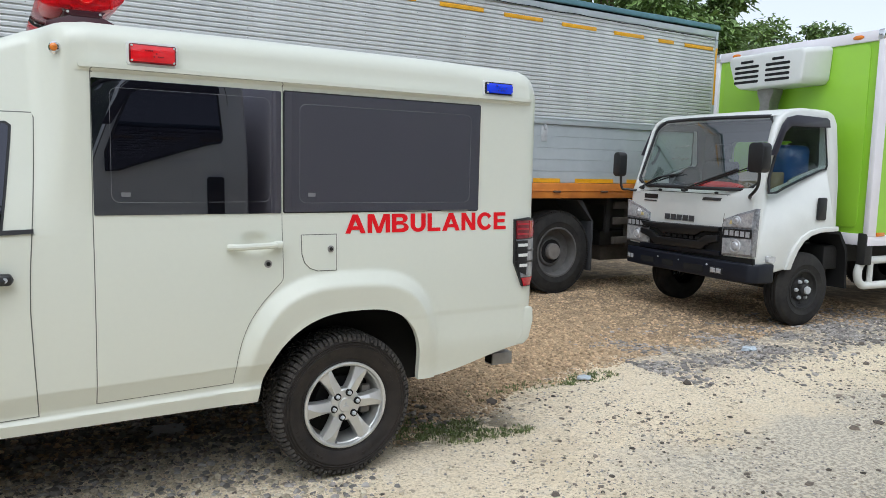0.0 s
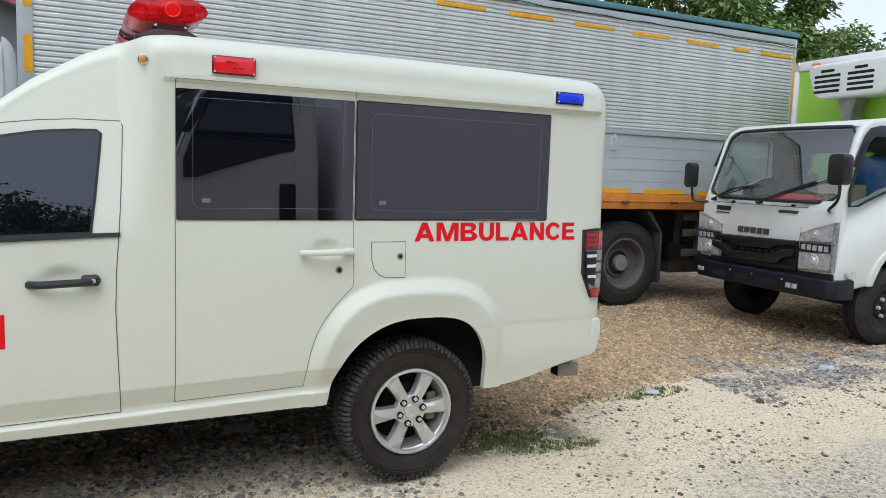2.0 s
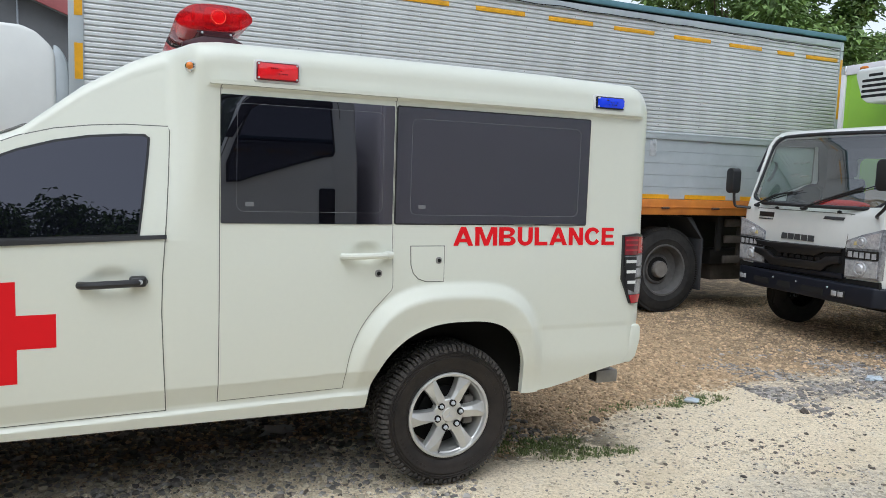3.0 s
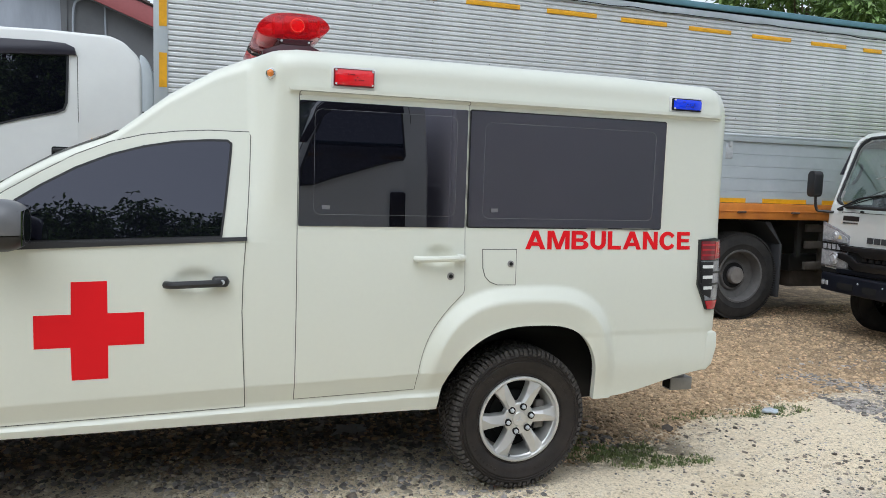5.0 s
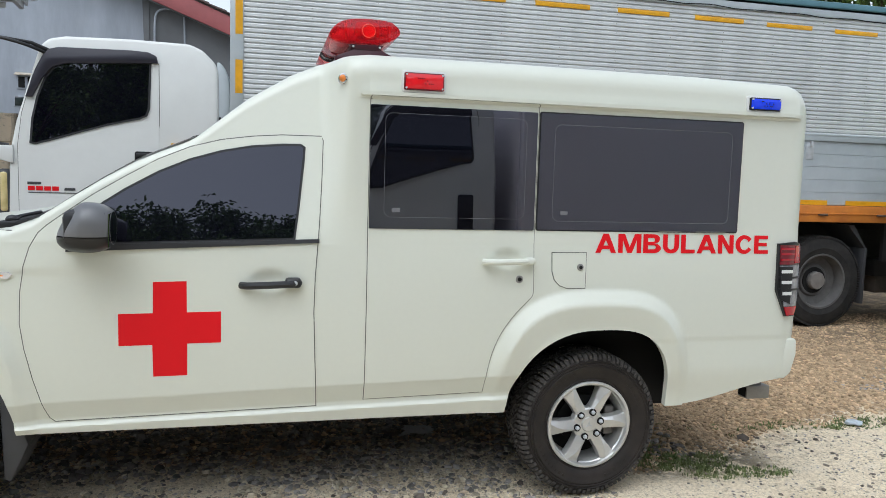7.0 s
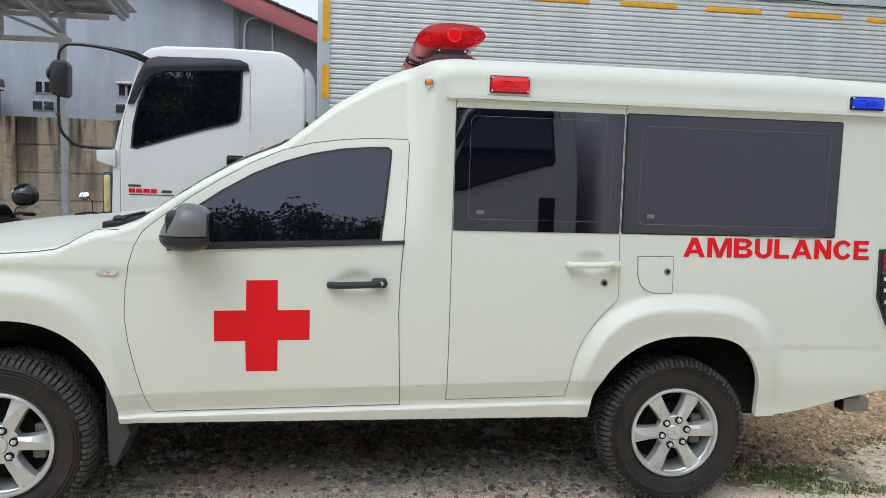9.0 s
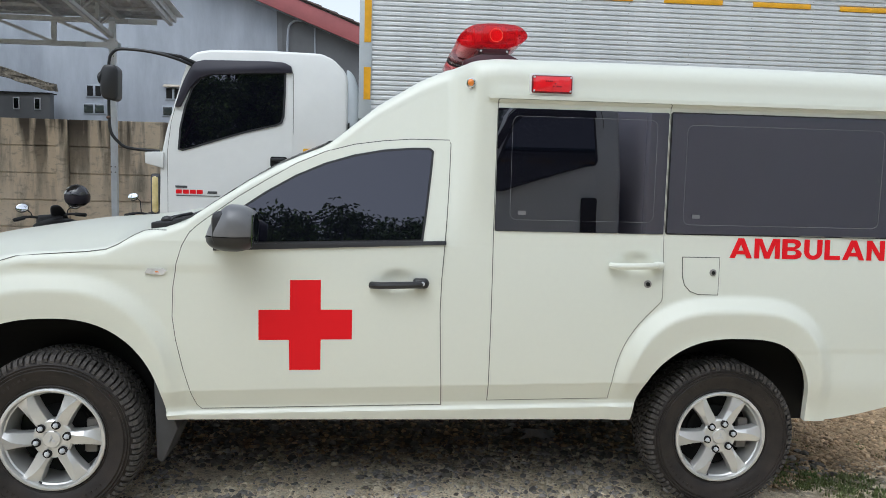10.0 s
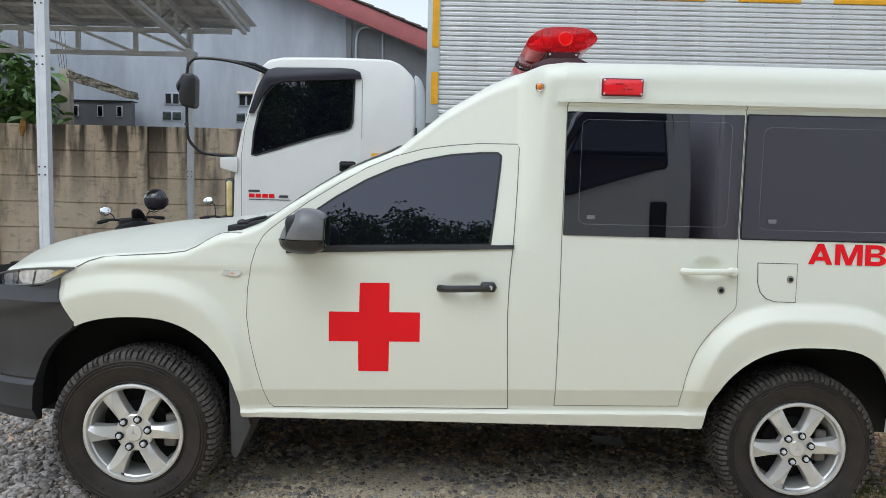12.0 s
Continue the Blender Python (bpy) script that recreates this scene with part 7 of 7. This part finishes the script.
part("corner_stain", prism([(-3.68, 3.4), (-3.60, 3.4), (-3.60, slope(-3.6)), (-3.72, slope(-3.72) - 0.05)], "xz", HY - 0.16, HY - 0.004), "plasterdark", house)
part("downpipe", tube(smooth_line([(-3.50, HY - 0.2, 3.2), (-3.50, HY - 0.2, 4.15), (-3.42, HY - 0.2, 4.38), (-3.2, HY - 0.2, 4.42)]), 0.02, 8), "plaster", house)
part("downpipe", tube([(-2.98, HY - 0.2, 3.2), (-3.0, HY - 0.2, 4.3)], 0.016, 8), "plaster", house)
fas = [(-8.6, slope(-8.6) + 0.16), (-0.3, slope(-0.3) + 0.16), (-0.3, slope(-0.3) - 0.17), (-8.6, slope(-8.6) - 0.17)]
part("gable_board", prism(fas, "xz", HY - 0.42, HY - 0.36, 0.008), "fascia", house, "faded red gable board")
part("soffit", prism([(-8.6, slope(-8.6) - 0.13), (-0.3, slope(-0.3) - 0.13), (-0.3, slope(-0.3) - 0.16), (-8.6, slope(-8.6) - 0.16)], "xz", HY - 0.38, HY + 0.1), "plaster", house)
roof = part("roof", prism([(-8.6, slope(-8.6) + 0.14), (-0.1, slope(-0.1) + 0.14), (-0.1, slope(-0.1) + 0.20), (-8.6, slope(-8.6) + 0.20)], "xz", HY - 0.40, HY + 8.0), "rooftile", house, "dark tiled roof", smooth=False)
x = -0.15
tile_me = None
while x > -5.2:
    if tile_me is None:
        b = prism([(-0.33, 0.127 + 0.19), (0.0, 0.19), (0.0, 0.235), (-0.33, 0.127 + 0.215)], "xz", HY - 0.46, HY - 0.20, 0.008)
        tl = part("tile", b, "rooftile", roof, "", False)
        tile_me = tl.data
    else:
        tl = new("tile", tile_me)
        tl.parent = roof
    tl.location = (x, 0, slope(x))
    x -= 0.30
for dx in (0.0, 1.455):
    v = part("vent_block", box(-7.28 + dx, -6.965 + dx, HY - 0.02, HY + 0.03, 2.885, 3.125, 0.006), "plaster", house, "grey vent block with two openings")
    for k in (0, 1):
        part("vent_hole", box(-7.25 + dx + 0.15 * k, -7.145 + dx + 0.15 * k, HY - 0.024, HY + 0.0, 2.91, 3.10), "well", v)
    if dx:
        part("vent_hood", prism([(HY - 0.09, 3.12), (HY + 0.01, 3.165), (HY + 0.01, 3.18), (HY - 0.09, 3.135)], "yz", -7.30 + dx, -6.95 + dx), "concrete", v)
    g = part("glass_block", box(-7.33 + dx, -6.93 + dx, HY - 0.015, HY + 0.03, 2.575, 2.77, 0.004), "plaster", house, "pair of glass blocks")
    for k in (0, 1):
        part("pane", box(-7.315 + dx + 0.195 * k, -7.145 + dx + 0.195 * k, HY - 0.02, HY, 2.59, 2.755, 0.01), "cabglass", g)

# annex with a broken concrete beam
an = thing("annex", "low dark grey outbuilding behind the fence", "outbuilding")
part("wall", box(-13.0, -7.74, HY - 0.45, HY - 0.30, -0.1, 2.885), "plasterdark", an, "", False)
part("roof_edge", box(-13.0, -7.725, HY - 0.48, HY - 0.2, 2.885, 2.90), "well", an, "", False)
for x in (-8.39, -8.02, -8.86):
    w = part("window", box(x, x + 0.115, HY - 0.47, HY - 0.43, 2.585, 2.805, 0.004), "steel", an)
    part("pane", box(x + 0.02, x + 0.095, HY - 0.476, HY - 0.44, 2.605, 2.785), "tint", w)
bc = thing("concrete_frame", "bare broken concrete column and sloping beam", "ruin")
col = box(-8.86, -8.67, HY - 0.95, HY - 0.78, -0.1, 3.41, 0.01)
part("column", col, "concrete", bc, "", False)
beam = prism([(-8.74, 3.38), (-8.64, 3.365), (-8.3, 3.265), (-7.62, 3.045), (-7.47, 3.01), (-7.44, 2.89), (-7.58, 2.90), (-8.3, 3.105), (-8.68, 3.20)], "xz", HY - 0.95, HY - 0.80)
bmesh.ops.triangulate(beam, faces=beam.faces[:])
bmesh.ops.subdivide_edges(beam, edges=beam.edges[:], cuts=6, use_grid_fill=True)
for v in beam.verts:
    v.co += Vector((0, 0.025 * noise.noise(v.co * 16) + 0.012 * noise.noise(v.co * 37), 0.014 * noise.noise(v.co * 11) + 0.014 * noise.noise(v.co * 33)))
part("beam", beam, "ruin", bc, "crumbling dark-stained beam", False)
rods = bmesh.new()
for k in range(4):
    tube([(-8.86 + 0.04 * k, HY - 0.87, 3.35), (-8.91 + 0.05 * k, HY - 0.87, 3.7), (-8.95 + 0.05 * k + 0.03 * (k % 2), HY - 0.87, 4.1)], 0.005, 6, rods)
part("reinforcing_rods", rods, "rust", bc)

# ---- steel carport ----
cp = thing("carport", "galvanised steel carport with corrugated roof", "carport")
def channel(x, y, z0, z1, w, d):
    b = box(x - w / 2, x + w / 2, y, y + d, z0, z1, 0.004)
    box(x + w / 2 + 0.002, x + w / 2 + 0.014, y - 0.01, y + d * 0.6, z0, z1, 0.002, into=b)
    box(x - w * 0.18, x - w * 0.14, y - 0.003, y + 0.01, z0, z1, into=b)
    return b
PITCH = 0.122
def roof_z(y):
    return 3.83 + PITCH * (8.56 - y)
def raked(x0, x1, y0, y1, lo, hi, bev=0.0, into=None):
    """A member that runs along the roof's fall, lo to hi below the sheet."""
    return prism([(y0, roof_z(y0) - lo), (y1, roof_z(y1) - lo), (y1, roof_z(y1) - hi), (y0, roof_z(y0) - hi)], "yz", x0, x1, bev, into=into)
for x, y, w, top in ((-5.745, 4.3, 0.10, 4.2), (-5.655, 8.28, 0.075, 3.70)):
    p = part("post", channel(x, y, -0.02, top, w, 0.11), "galv", cp, "galvanised channel post", False)
    repeat("bolt", lathe([(0.0, -0.010), (0.008, -0.009), (0.009, 0.0)], 8, center=(x, y, 0)), "darkmetal", p, [pose(s, 0, z) for z in (0.5, 0.58, 1.5, 1.58, 2.6, 2.68, 3.2) for s in (-0.03, 0.03)])
part("joint_plate", box(-5.71, -5.555, 8.262, 8.275, 3.30, 3.42, 0.003), "galv", cp, "", False)
chord = box(-12.0, -5.54, 8.30, 8.36, 3.33, 3.395, 0.004)
part("lower_chord", chord, "steel", cp, "welded steel truss bar", False)
part("chord_sleeve", box(-6.02, -5.56, 8.292, 8.30, 3.322, 3.40, 0.003), "galv", cp, "", False)
part("upper_chord", box(-12.0, -5.02, 8.30, 8.36, 3.68, 3.745, 0.004), "steel", cp, "welded steel truss bar", False)
part("chord_end", box(-5.42, -5.00, 8.292, 8.30, 3.672, 3.75, 0.003), "galv", cp, "", False)
TRUSS = [pose(-5.60 - 0.885 * k, 0, 0) for k in range(8)]
repeat("truss_upright", box(-0.035, 0.035, 8.31, 8.35, 3.39, 3.69, 0.003), "steel", cp, TRUSS[1:], "", False)
repeat("truss_diagonal", prism([(-0.10, 3.39), (0.02, 3.39), (-0.78, 3.69), (-0.90, 3.69)], "xz", 8.315, 8.345), "steel", cp, TRUSS, "", False)
repeat("rafter", raked(-0.03, 0.03, 3.75, 8.5, 0.05, 0.13, 0.004), "steel", cp, [pose(-4.86, 0, 0)] + [pose(-5.56 - 0.89 * k, 0, 0) for k in range(7)], "steel rafter", False)
repeat("purlin", box(-12.0, -4.83, -0.025, 0.025, -0.05, -0.004, 0.003), "steel", cp, [pose(0, y, roof_z(y)) for y in (3.75, 4.24, 4.73, 5.22, 5.71, 6.2, 6.69, 7.17, 7.65, 8.13, 8.47)], "steel purlin", False)
# the side truss under the verge, falling with the roof
side_chord = raked(-5.70, -5.63, 4.3, 8.34, 0.40, 0.41, into=None)
raked(-5.70, -5.692, 4.3, 8.34, 0.34, 0.41, into=side_chord)
raked(-5.638, -5.63, 4.3, 8.34, 0.34, 0.41, into=side_chord)
part("side_chord", side_chord, "galv", cp, "galvanised channel under the verge", False)
for y in (7.80, 7.15, 6.50, 5.85, 5.2):
    part("side_upright", prism([(y - 0.025, roof_z(y) - 0.35), (y + 0.025, roof_z(y) - 0.35), (y + 0.025, roof_z(y) - 0.06), (y - 0.025, roof_z(y) - 0.06)], "yz", -5.69, -5.64), "steel", cp, "", False)
    part("side_diagonal", prism([(y + 0.03, roof_z(y) - 0.36), (y + 0.09, roof_z(y) - 0.36), (y + 0.52, roof_z(y + 0.52) - 0.06), (y + 0.46, roof_z(y + 0.46) - 0.06)], "yz", -5.685, -5.645), "steel", cp, "", False)
rs = bmesh.new()
rows = []
for k in range(37):
    x = -12.0 + 0.2 * k
    for dx, dz in ((0.0, 0.0), (0.10, 0.0), (0.125, 0.03), (0.165, 0.03), (0.19, 0.0)):
        if x + dx < -4.80:
            rows.append([rs.verts.new((x + dx, y, roof_z(y) + dz + 0.002)) for y in (3.7, 8.56)])
for a, c in zip(rows, rows[1:]):
    rs.faces.new((a[0], c[0], c[1], a[1]))
bmesh.ops.solidify(rs, geom=rs.faces[:], thickness=0.003)
part("roof_sheet", rs, "sheet", cp, "ribbed metal roof sheet", False)
verge = raked(-4.83, -4.795, 3.7, 8.57, -0.05, 0.06, 0.004)
part("verge_trim", verge, "steel", cp, "", False)
part("verge_flashing", raked(-4.80, -4.70, 3.7, 8.62, -0.05, -0.035, 0.003), "galv", cp, "bright folded flashing", False)


# ---- motorcycles ----
def tilted(bm, s, z):
    bmesh.ops.rotate(bm, verts=bm.verts, matrix=Matrix.Rotation(radians(14), 3, "Y"))
    bmesh.ops.translate(bm, verts=bm.verts, vec=(0.42, s * 0.26, z))
    return bm


def motorcycle(m, label, mz):
    mc = thing("motorcycle", label, "motorcycle", m, "parked motorcycles")
    for x in (-0.62, 0.62):
        w = part("wheel", lathe([(0.22, 0.02), (0.215, 0.0), (0.205, 0.02), (0.03, 0.03), (0.0, 0.03)], 36, center=(x, -0.03, 0.29)), "steel", mc)
        part("tyre", lathe([(0.22, -0.02), (0.26, -0.035), (0.285, -0.02), (0.29, 0.0), (0.285, 0.02), (0.26, 0.035), (0.22, 0.02)], 36, center=(x, 0, 0.29)), "tyre", w)
    part("engine", box(-0.2, 0.22, -0.13, 0.13, 0.25, 0.55, 0.05, 3), "darkmetal", mc)
    part("body", prism([(-0.75, 0.72), (-0.70, 0.80), (-0.2, 0.78), (0.05, 0.66), (0.30, 0.90), (0.45, 0.96), (0.55, 0.78), (0.42, 0.45), (0.0, 0.42), (-0.4, 0.55)], "xz", -0.12, 0.12, 0.04, 3), "plasticblack", mc, "black body fairing")
    part("seat", prism([(-0.72, 0.79), (-0.70, 0.86), (-0.3, 0.83), (0.0, 0.77), (0.03, 0.71), (-0.3, 0.76)], "xz", -0.12, 0.12, 0.03, 3), "blacktrim", mc, "black seat")
    hb2 = tube(smooth_line([(0.34, -0.36, 1.0), (0.42, -0.2, 1.02), (0.46, 0.0, 0.98), (0.42, 0.2, 1.02), (0.34, 0.36, 1.0)]), 0.014, 8)
    for s in (-1, 1):
        tube([(0.345, s * 0.35, 1.0), (0.39, s * 0.25, 1.015)], 0.021, 8, hb2)
        tube([(0.40, s * 0.17, 1.01), (0.42, s * 0.18, mz - 0.06), (0.42, s * 0.23, mz - 0.01)], 0.006, 6, hb2)
    part("handlebar", hb2, "plasticblack", mc, "black handlebar")
    part("instrument_cowl", prism([(0.30, 0.93), (0.36, 1.00), (0.50, 1.03), (0.58, 0.97), (0.54, 0.88)], "xz", -0.13, 0.13, 0.03, 3), "plasticblack", mc)
    part("side_fairing", ball(0.34, -0.05, 0.90, 0.20, 0.24, 0.09, 4), "plasticblack", mc, "black side fairing")
    tube_f = tube([(0.44, -0.07, 0.9), (0.62, -0.07, 0.29)], 0.025, 8)
    tube([(0.44, 0.07, 0.9), (0.62, 0.07, 0.29)], 0.025, 8, tube_f)
    part("fork", tube_f, "steel", mc)
    for s in (-1, 1):
        mi = tilted(ball(0, 0, 0, 0.018, 0.064, 0.052, 3), s, mz)
        mp = part("mirror", mi, "plasticblack", mc)
        part("mirror_glass", tilted(ball(-0.014, 0, 0, 0.008, 0.060, 0.048, 3), s, mz), "silver", mp)
    fly = ball(0, 0, 0, 1, 1, 1, 4)
    for v in fly.verts:
        q = [math.copysign(abs(c) ** 0.6, c) for c in v.co]
        v.co = Vector((0.46 + 0.05 * q[0] - 0.06 * q[2], -0.09 + 0.075 * q[1] * (1 - 0.25 * q[2]) + 0.03 * q[2], 1.03 + 0.10 * q[2]))
    part("windscreen", fly, "plasticblack", mc, "small black fly screen")
    part("rest", box(-0.05, 0.02, -0.25, 0.2, 0.0, 0.28, 0.01), "darkmetal", mc)
    return mc


motorcycle(pose(-5.01, 4.965, 0.0, -4, 0, 120), "black motorcycle with a helmet, parked by the concrete fence", 1.12)
motorcycle(pose(-4.39, 5.88, 0.0, -3, 0, 90), "black motorcycle beside the truck cab", 1.225)
hel = bmesh.new()
bmesh.ops.create_uvsphere(hel, u_segments=32, v_segments=20, radius=0.13)
for v in hel.verts:
    v.co.z *= 1.02
    if v.co.z < -0.09:
        v.co.z = -0.09 - (v.co.z + 0.09) * 0.1
helm = part("shell", hel, "helmet", thing("helmet", "glossy black helmet hung on a motorcycle's mirror", "helmet", pose(-4.965, 5.24, 1.235, 0, 14, 300)), "glossy black shell")
vz = bmesh.new()
rows = []
for i in range(13):
    a = radians(-75 + 150 * i / 12)
    rows.append([vz.verts.new((0.136 * math.cos(a) * math.cos(e), 0.136 * math.sin(a) * math.cos(e), 0.136 * math.sin(e))) for e in (radians(q) for q in (-22, -8, 6, 20))])
for a, c in zip(rows, rows[1:]):
    for k in range(3):
        vz.faces.new((a[k], c[k], c[k + 1], a[k + 1]))
bmesh.ops.solidify(vz, geom=vz.faces[:], thickness=0.004)
part("visor", vz, "smoke", helm, "smoked visor")
for a0, a1, e0, e1 in ((70, 120, -6, 14), (70, 135, 24, 34), (-128, -74, -6, 12), (-135, -80, 22, 32)):
    st = bmesh.new()
    rows = []
    for i in range(7):
        a, lean = radians(a0 + (a1 - a0) * i / 6), radians(4 * i)
        rows.append([st.verts.new((0.1325 * math.cos(a) * math.cos(e + lean), 0.1325 * math.sin(a) * math.cos(e + lean), 0.135 * math.sin(e + lean))) for e in (radians(e0), radians(e1))])
    for a, c in zip(rows, rows[1:]):
        st.faces.new((a[0], c[0], c[1], a[1]))
    bmesh.ops.solidify(st, geom=st.faces[:], thickness=0.002)
    part("stripe", st, "truckwhite", helm, "white decal stripe")


# ---- trees ----
def tree(name, label, x, y, height, crown, leaf_n, leaf_s, mat, seed, low=0.35, trunk_r=0.16, clumps=46, wide=0.24):
    rng = random.Random(seed)
    ob = thing(name, label, "tree", pose(x, y, 0))
    wood = tube(smooth_line([(0, 0, -0.1), (0.1 * rng.uniform(-1, 1), 0.1, height * 0.25), (0.25 * rng.uniform(-1, 1), 0.2 * rng.uniform(-1, 1), height * 0.5), (0, 0, height * 0.85)]), trunk_r, 10, None, trunk_r * 0.25)
    centres = []
    for k in range(clumps):
        a, u = rng.random() * 6.283, rng.uniform(low, 1.0)
        rad = crown * math.sin(math.pi * min(max((u - low) / (1.02 - low), 0.06), 1) ** 0.8) ** 0.7 * math.sqrt(rng.uniform(0.15, 1.0))
        c = Vector((rad * math.cos(a), rad * math.sin(a), height * u))
        centres.append((c, rng.uniform(0.35, 0.8) * crown * 0.34))
        if k % 3 == 0:
            s = Vector((0, 0, height * max(low * 0.8, u * 0.6)))
            tube([s, s.lerp(c, 0.5) + Vector((0, 0, 0.1)), c], trunk_r * 0.28, 6, wood, 0.012)
    part("trunk", wood, "bark", ob, "rough brown trunk")
    vs, fs = [], []
    for k in range(leaf_n):
        c, r = centres[k % len(centres)]
        d = Vector((rng.gauss(0, 1), rng.gauss(0, 1), rng.gauss(0, 0.8))).normalized() * r * rng.uniform(0.35, 1.1)
        p = c + d
        ax = Vector((d.x + rng.gauss(0, 0.5) * r, d.y + rng.gauss(0, 0.5) * r, -0.25 * r + rng.gauss(0, 0.4) * r)).normalized()
        sd = ax.cross(Vector((rng.gauss(0, 0.5), rng.gauss(0, 0.5), 1))).normalized()
        nn = sd.cross(ax)
        L = leaf_s * rng.uniform(0.6, 1.3)
        W = L * wide
        i = len(vs)
        if wide > 0.3:
            vs += [p, p + ax * L * 0.25 + sd * W * 0.75 + nn * W * 0.2, p + ax * L * 0.6 + sd * W + nn * W * 0.3, p + ax * L * 0.88 + sd * W * 0.45, p + ax * L - nn * L * 0.15,
                   p + ax * L * 0.88 - sd * W * 0.45, p + ax * L * 0.6 - sd * W + nn * W * 0.3, p + ax * L * 0.25 - sd * W * 0.75 + nn * W * 0.2]
            fs += [(i, i + 1, i + 2, i + 4), (i + 2, i + 3, i + 4), (i, i + 4, i + 6, i + 7), (i + 4, i + 5, i + 6)]
        else:
            vs += [p, p + ax * L * 0.45 + sd * W + nn * W * 0.3, p + ax * L - nn * L * 0.15, p + ax * L * 0.45 - sd * W + nn * W * 0.3]
            fs += [(i, i + 1, i + 2), (i, i + 2, i + 3)]
    me = bpy.data.meshes.new("crown")
    me.from_pydata(vs, [], fs)
    me.materials.append(M[mat])
    cr = new("crown", me)
    cr.parent = ob
    tagged(cr, "dense green leaves")
    return ob


tree("tree", "leafy green tree behind the box truck", 11.5, 10.5, 6.6, 2.9, 15000, 0.22, "leaf", 1, 0.3)
tree("tree", "tall dark green tree behind the box truck", 14.0, 11.2, 7.4, 2.9, 16000, 0.22, "leaf", 2, 0.3)
tree("tree", "rounded green tree beyond the green truck", 16.6, 12.4, 6.3, 2.1, 11000, 0.22, "leaf", 3, 0.25)
tree("tree", "low bushy tree beyond the green truck", 18.8, 14.5, 5.4, 1.8, 8000, 0.2, "leaf", 4, 0.2)
for k, (x, y, h) in enumerate(((41, 29, 10.6), (45, 30, 11.6), (49, 30, 12.0), (53, 31, 12.4), (58, 32, 10.8))):
    tree("tree", "distant tree on the horizon", x, y, h, 3.6, 4500, 0.4, "leaf", 10 + k, 0.3, 0.2, 30)
broad = tree("broadleaf_tree", "broad-leaved tree with a yellowing leaf overhanging the concrete fence", -10.45, 10.0, 4.0, 1.75, 1500, 0.26, "leafbig", 21, 0.38, 0.08, 44, 0.36)
dead = bmesh.new()
bmesh.ops.create_grid(dead, x_segments=4, y_segments=8, size=1)
for v in dead.verts:
    x, z = v.co.x, v.co.y
    v.co = Vector((2.145 + 0.055 * x * math.cos(z * 1.45) ** 0.7 + 0.01 * z, -1.62 + 0.02 * x * x, 2.21 + 0.135 * z))
bmesh.ops.solidify(dead, geom=dead.faces[:], thickness=0.002)
part("yellow_leaf", dead, "deadleaf", broad, "single withered yellow leaf")
for k in range(28):
    x = -24 + 1.65 * k
    tree("tree", "dense tree across the yard", x, -16.0 - 1.6 * (k % 3), 8.22 + (0.35 if x > -4 else 0.0) + 0.5 * (k % 3) + 0.12 * ((k * 5) % 4) - 0.12, 3.0, 26000, 0.175, "leaf", 40 + k, 0.12, 0.2, 70)
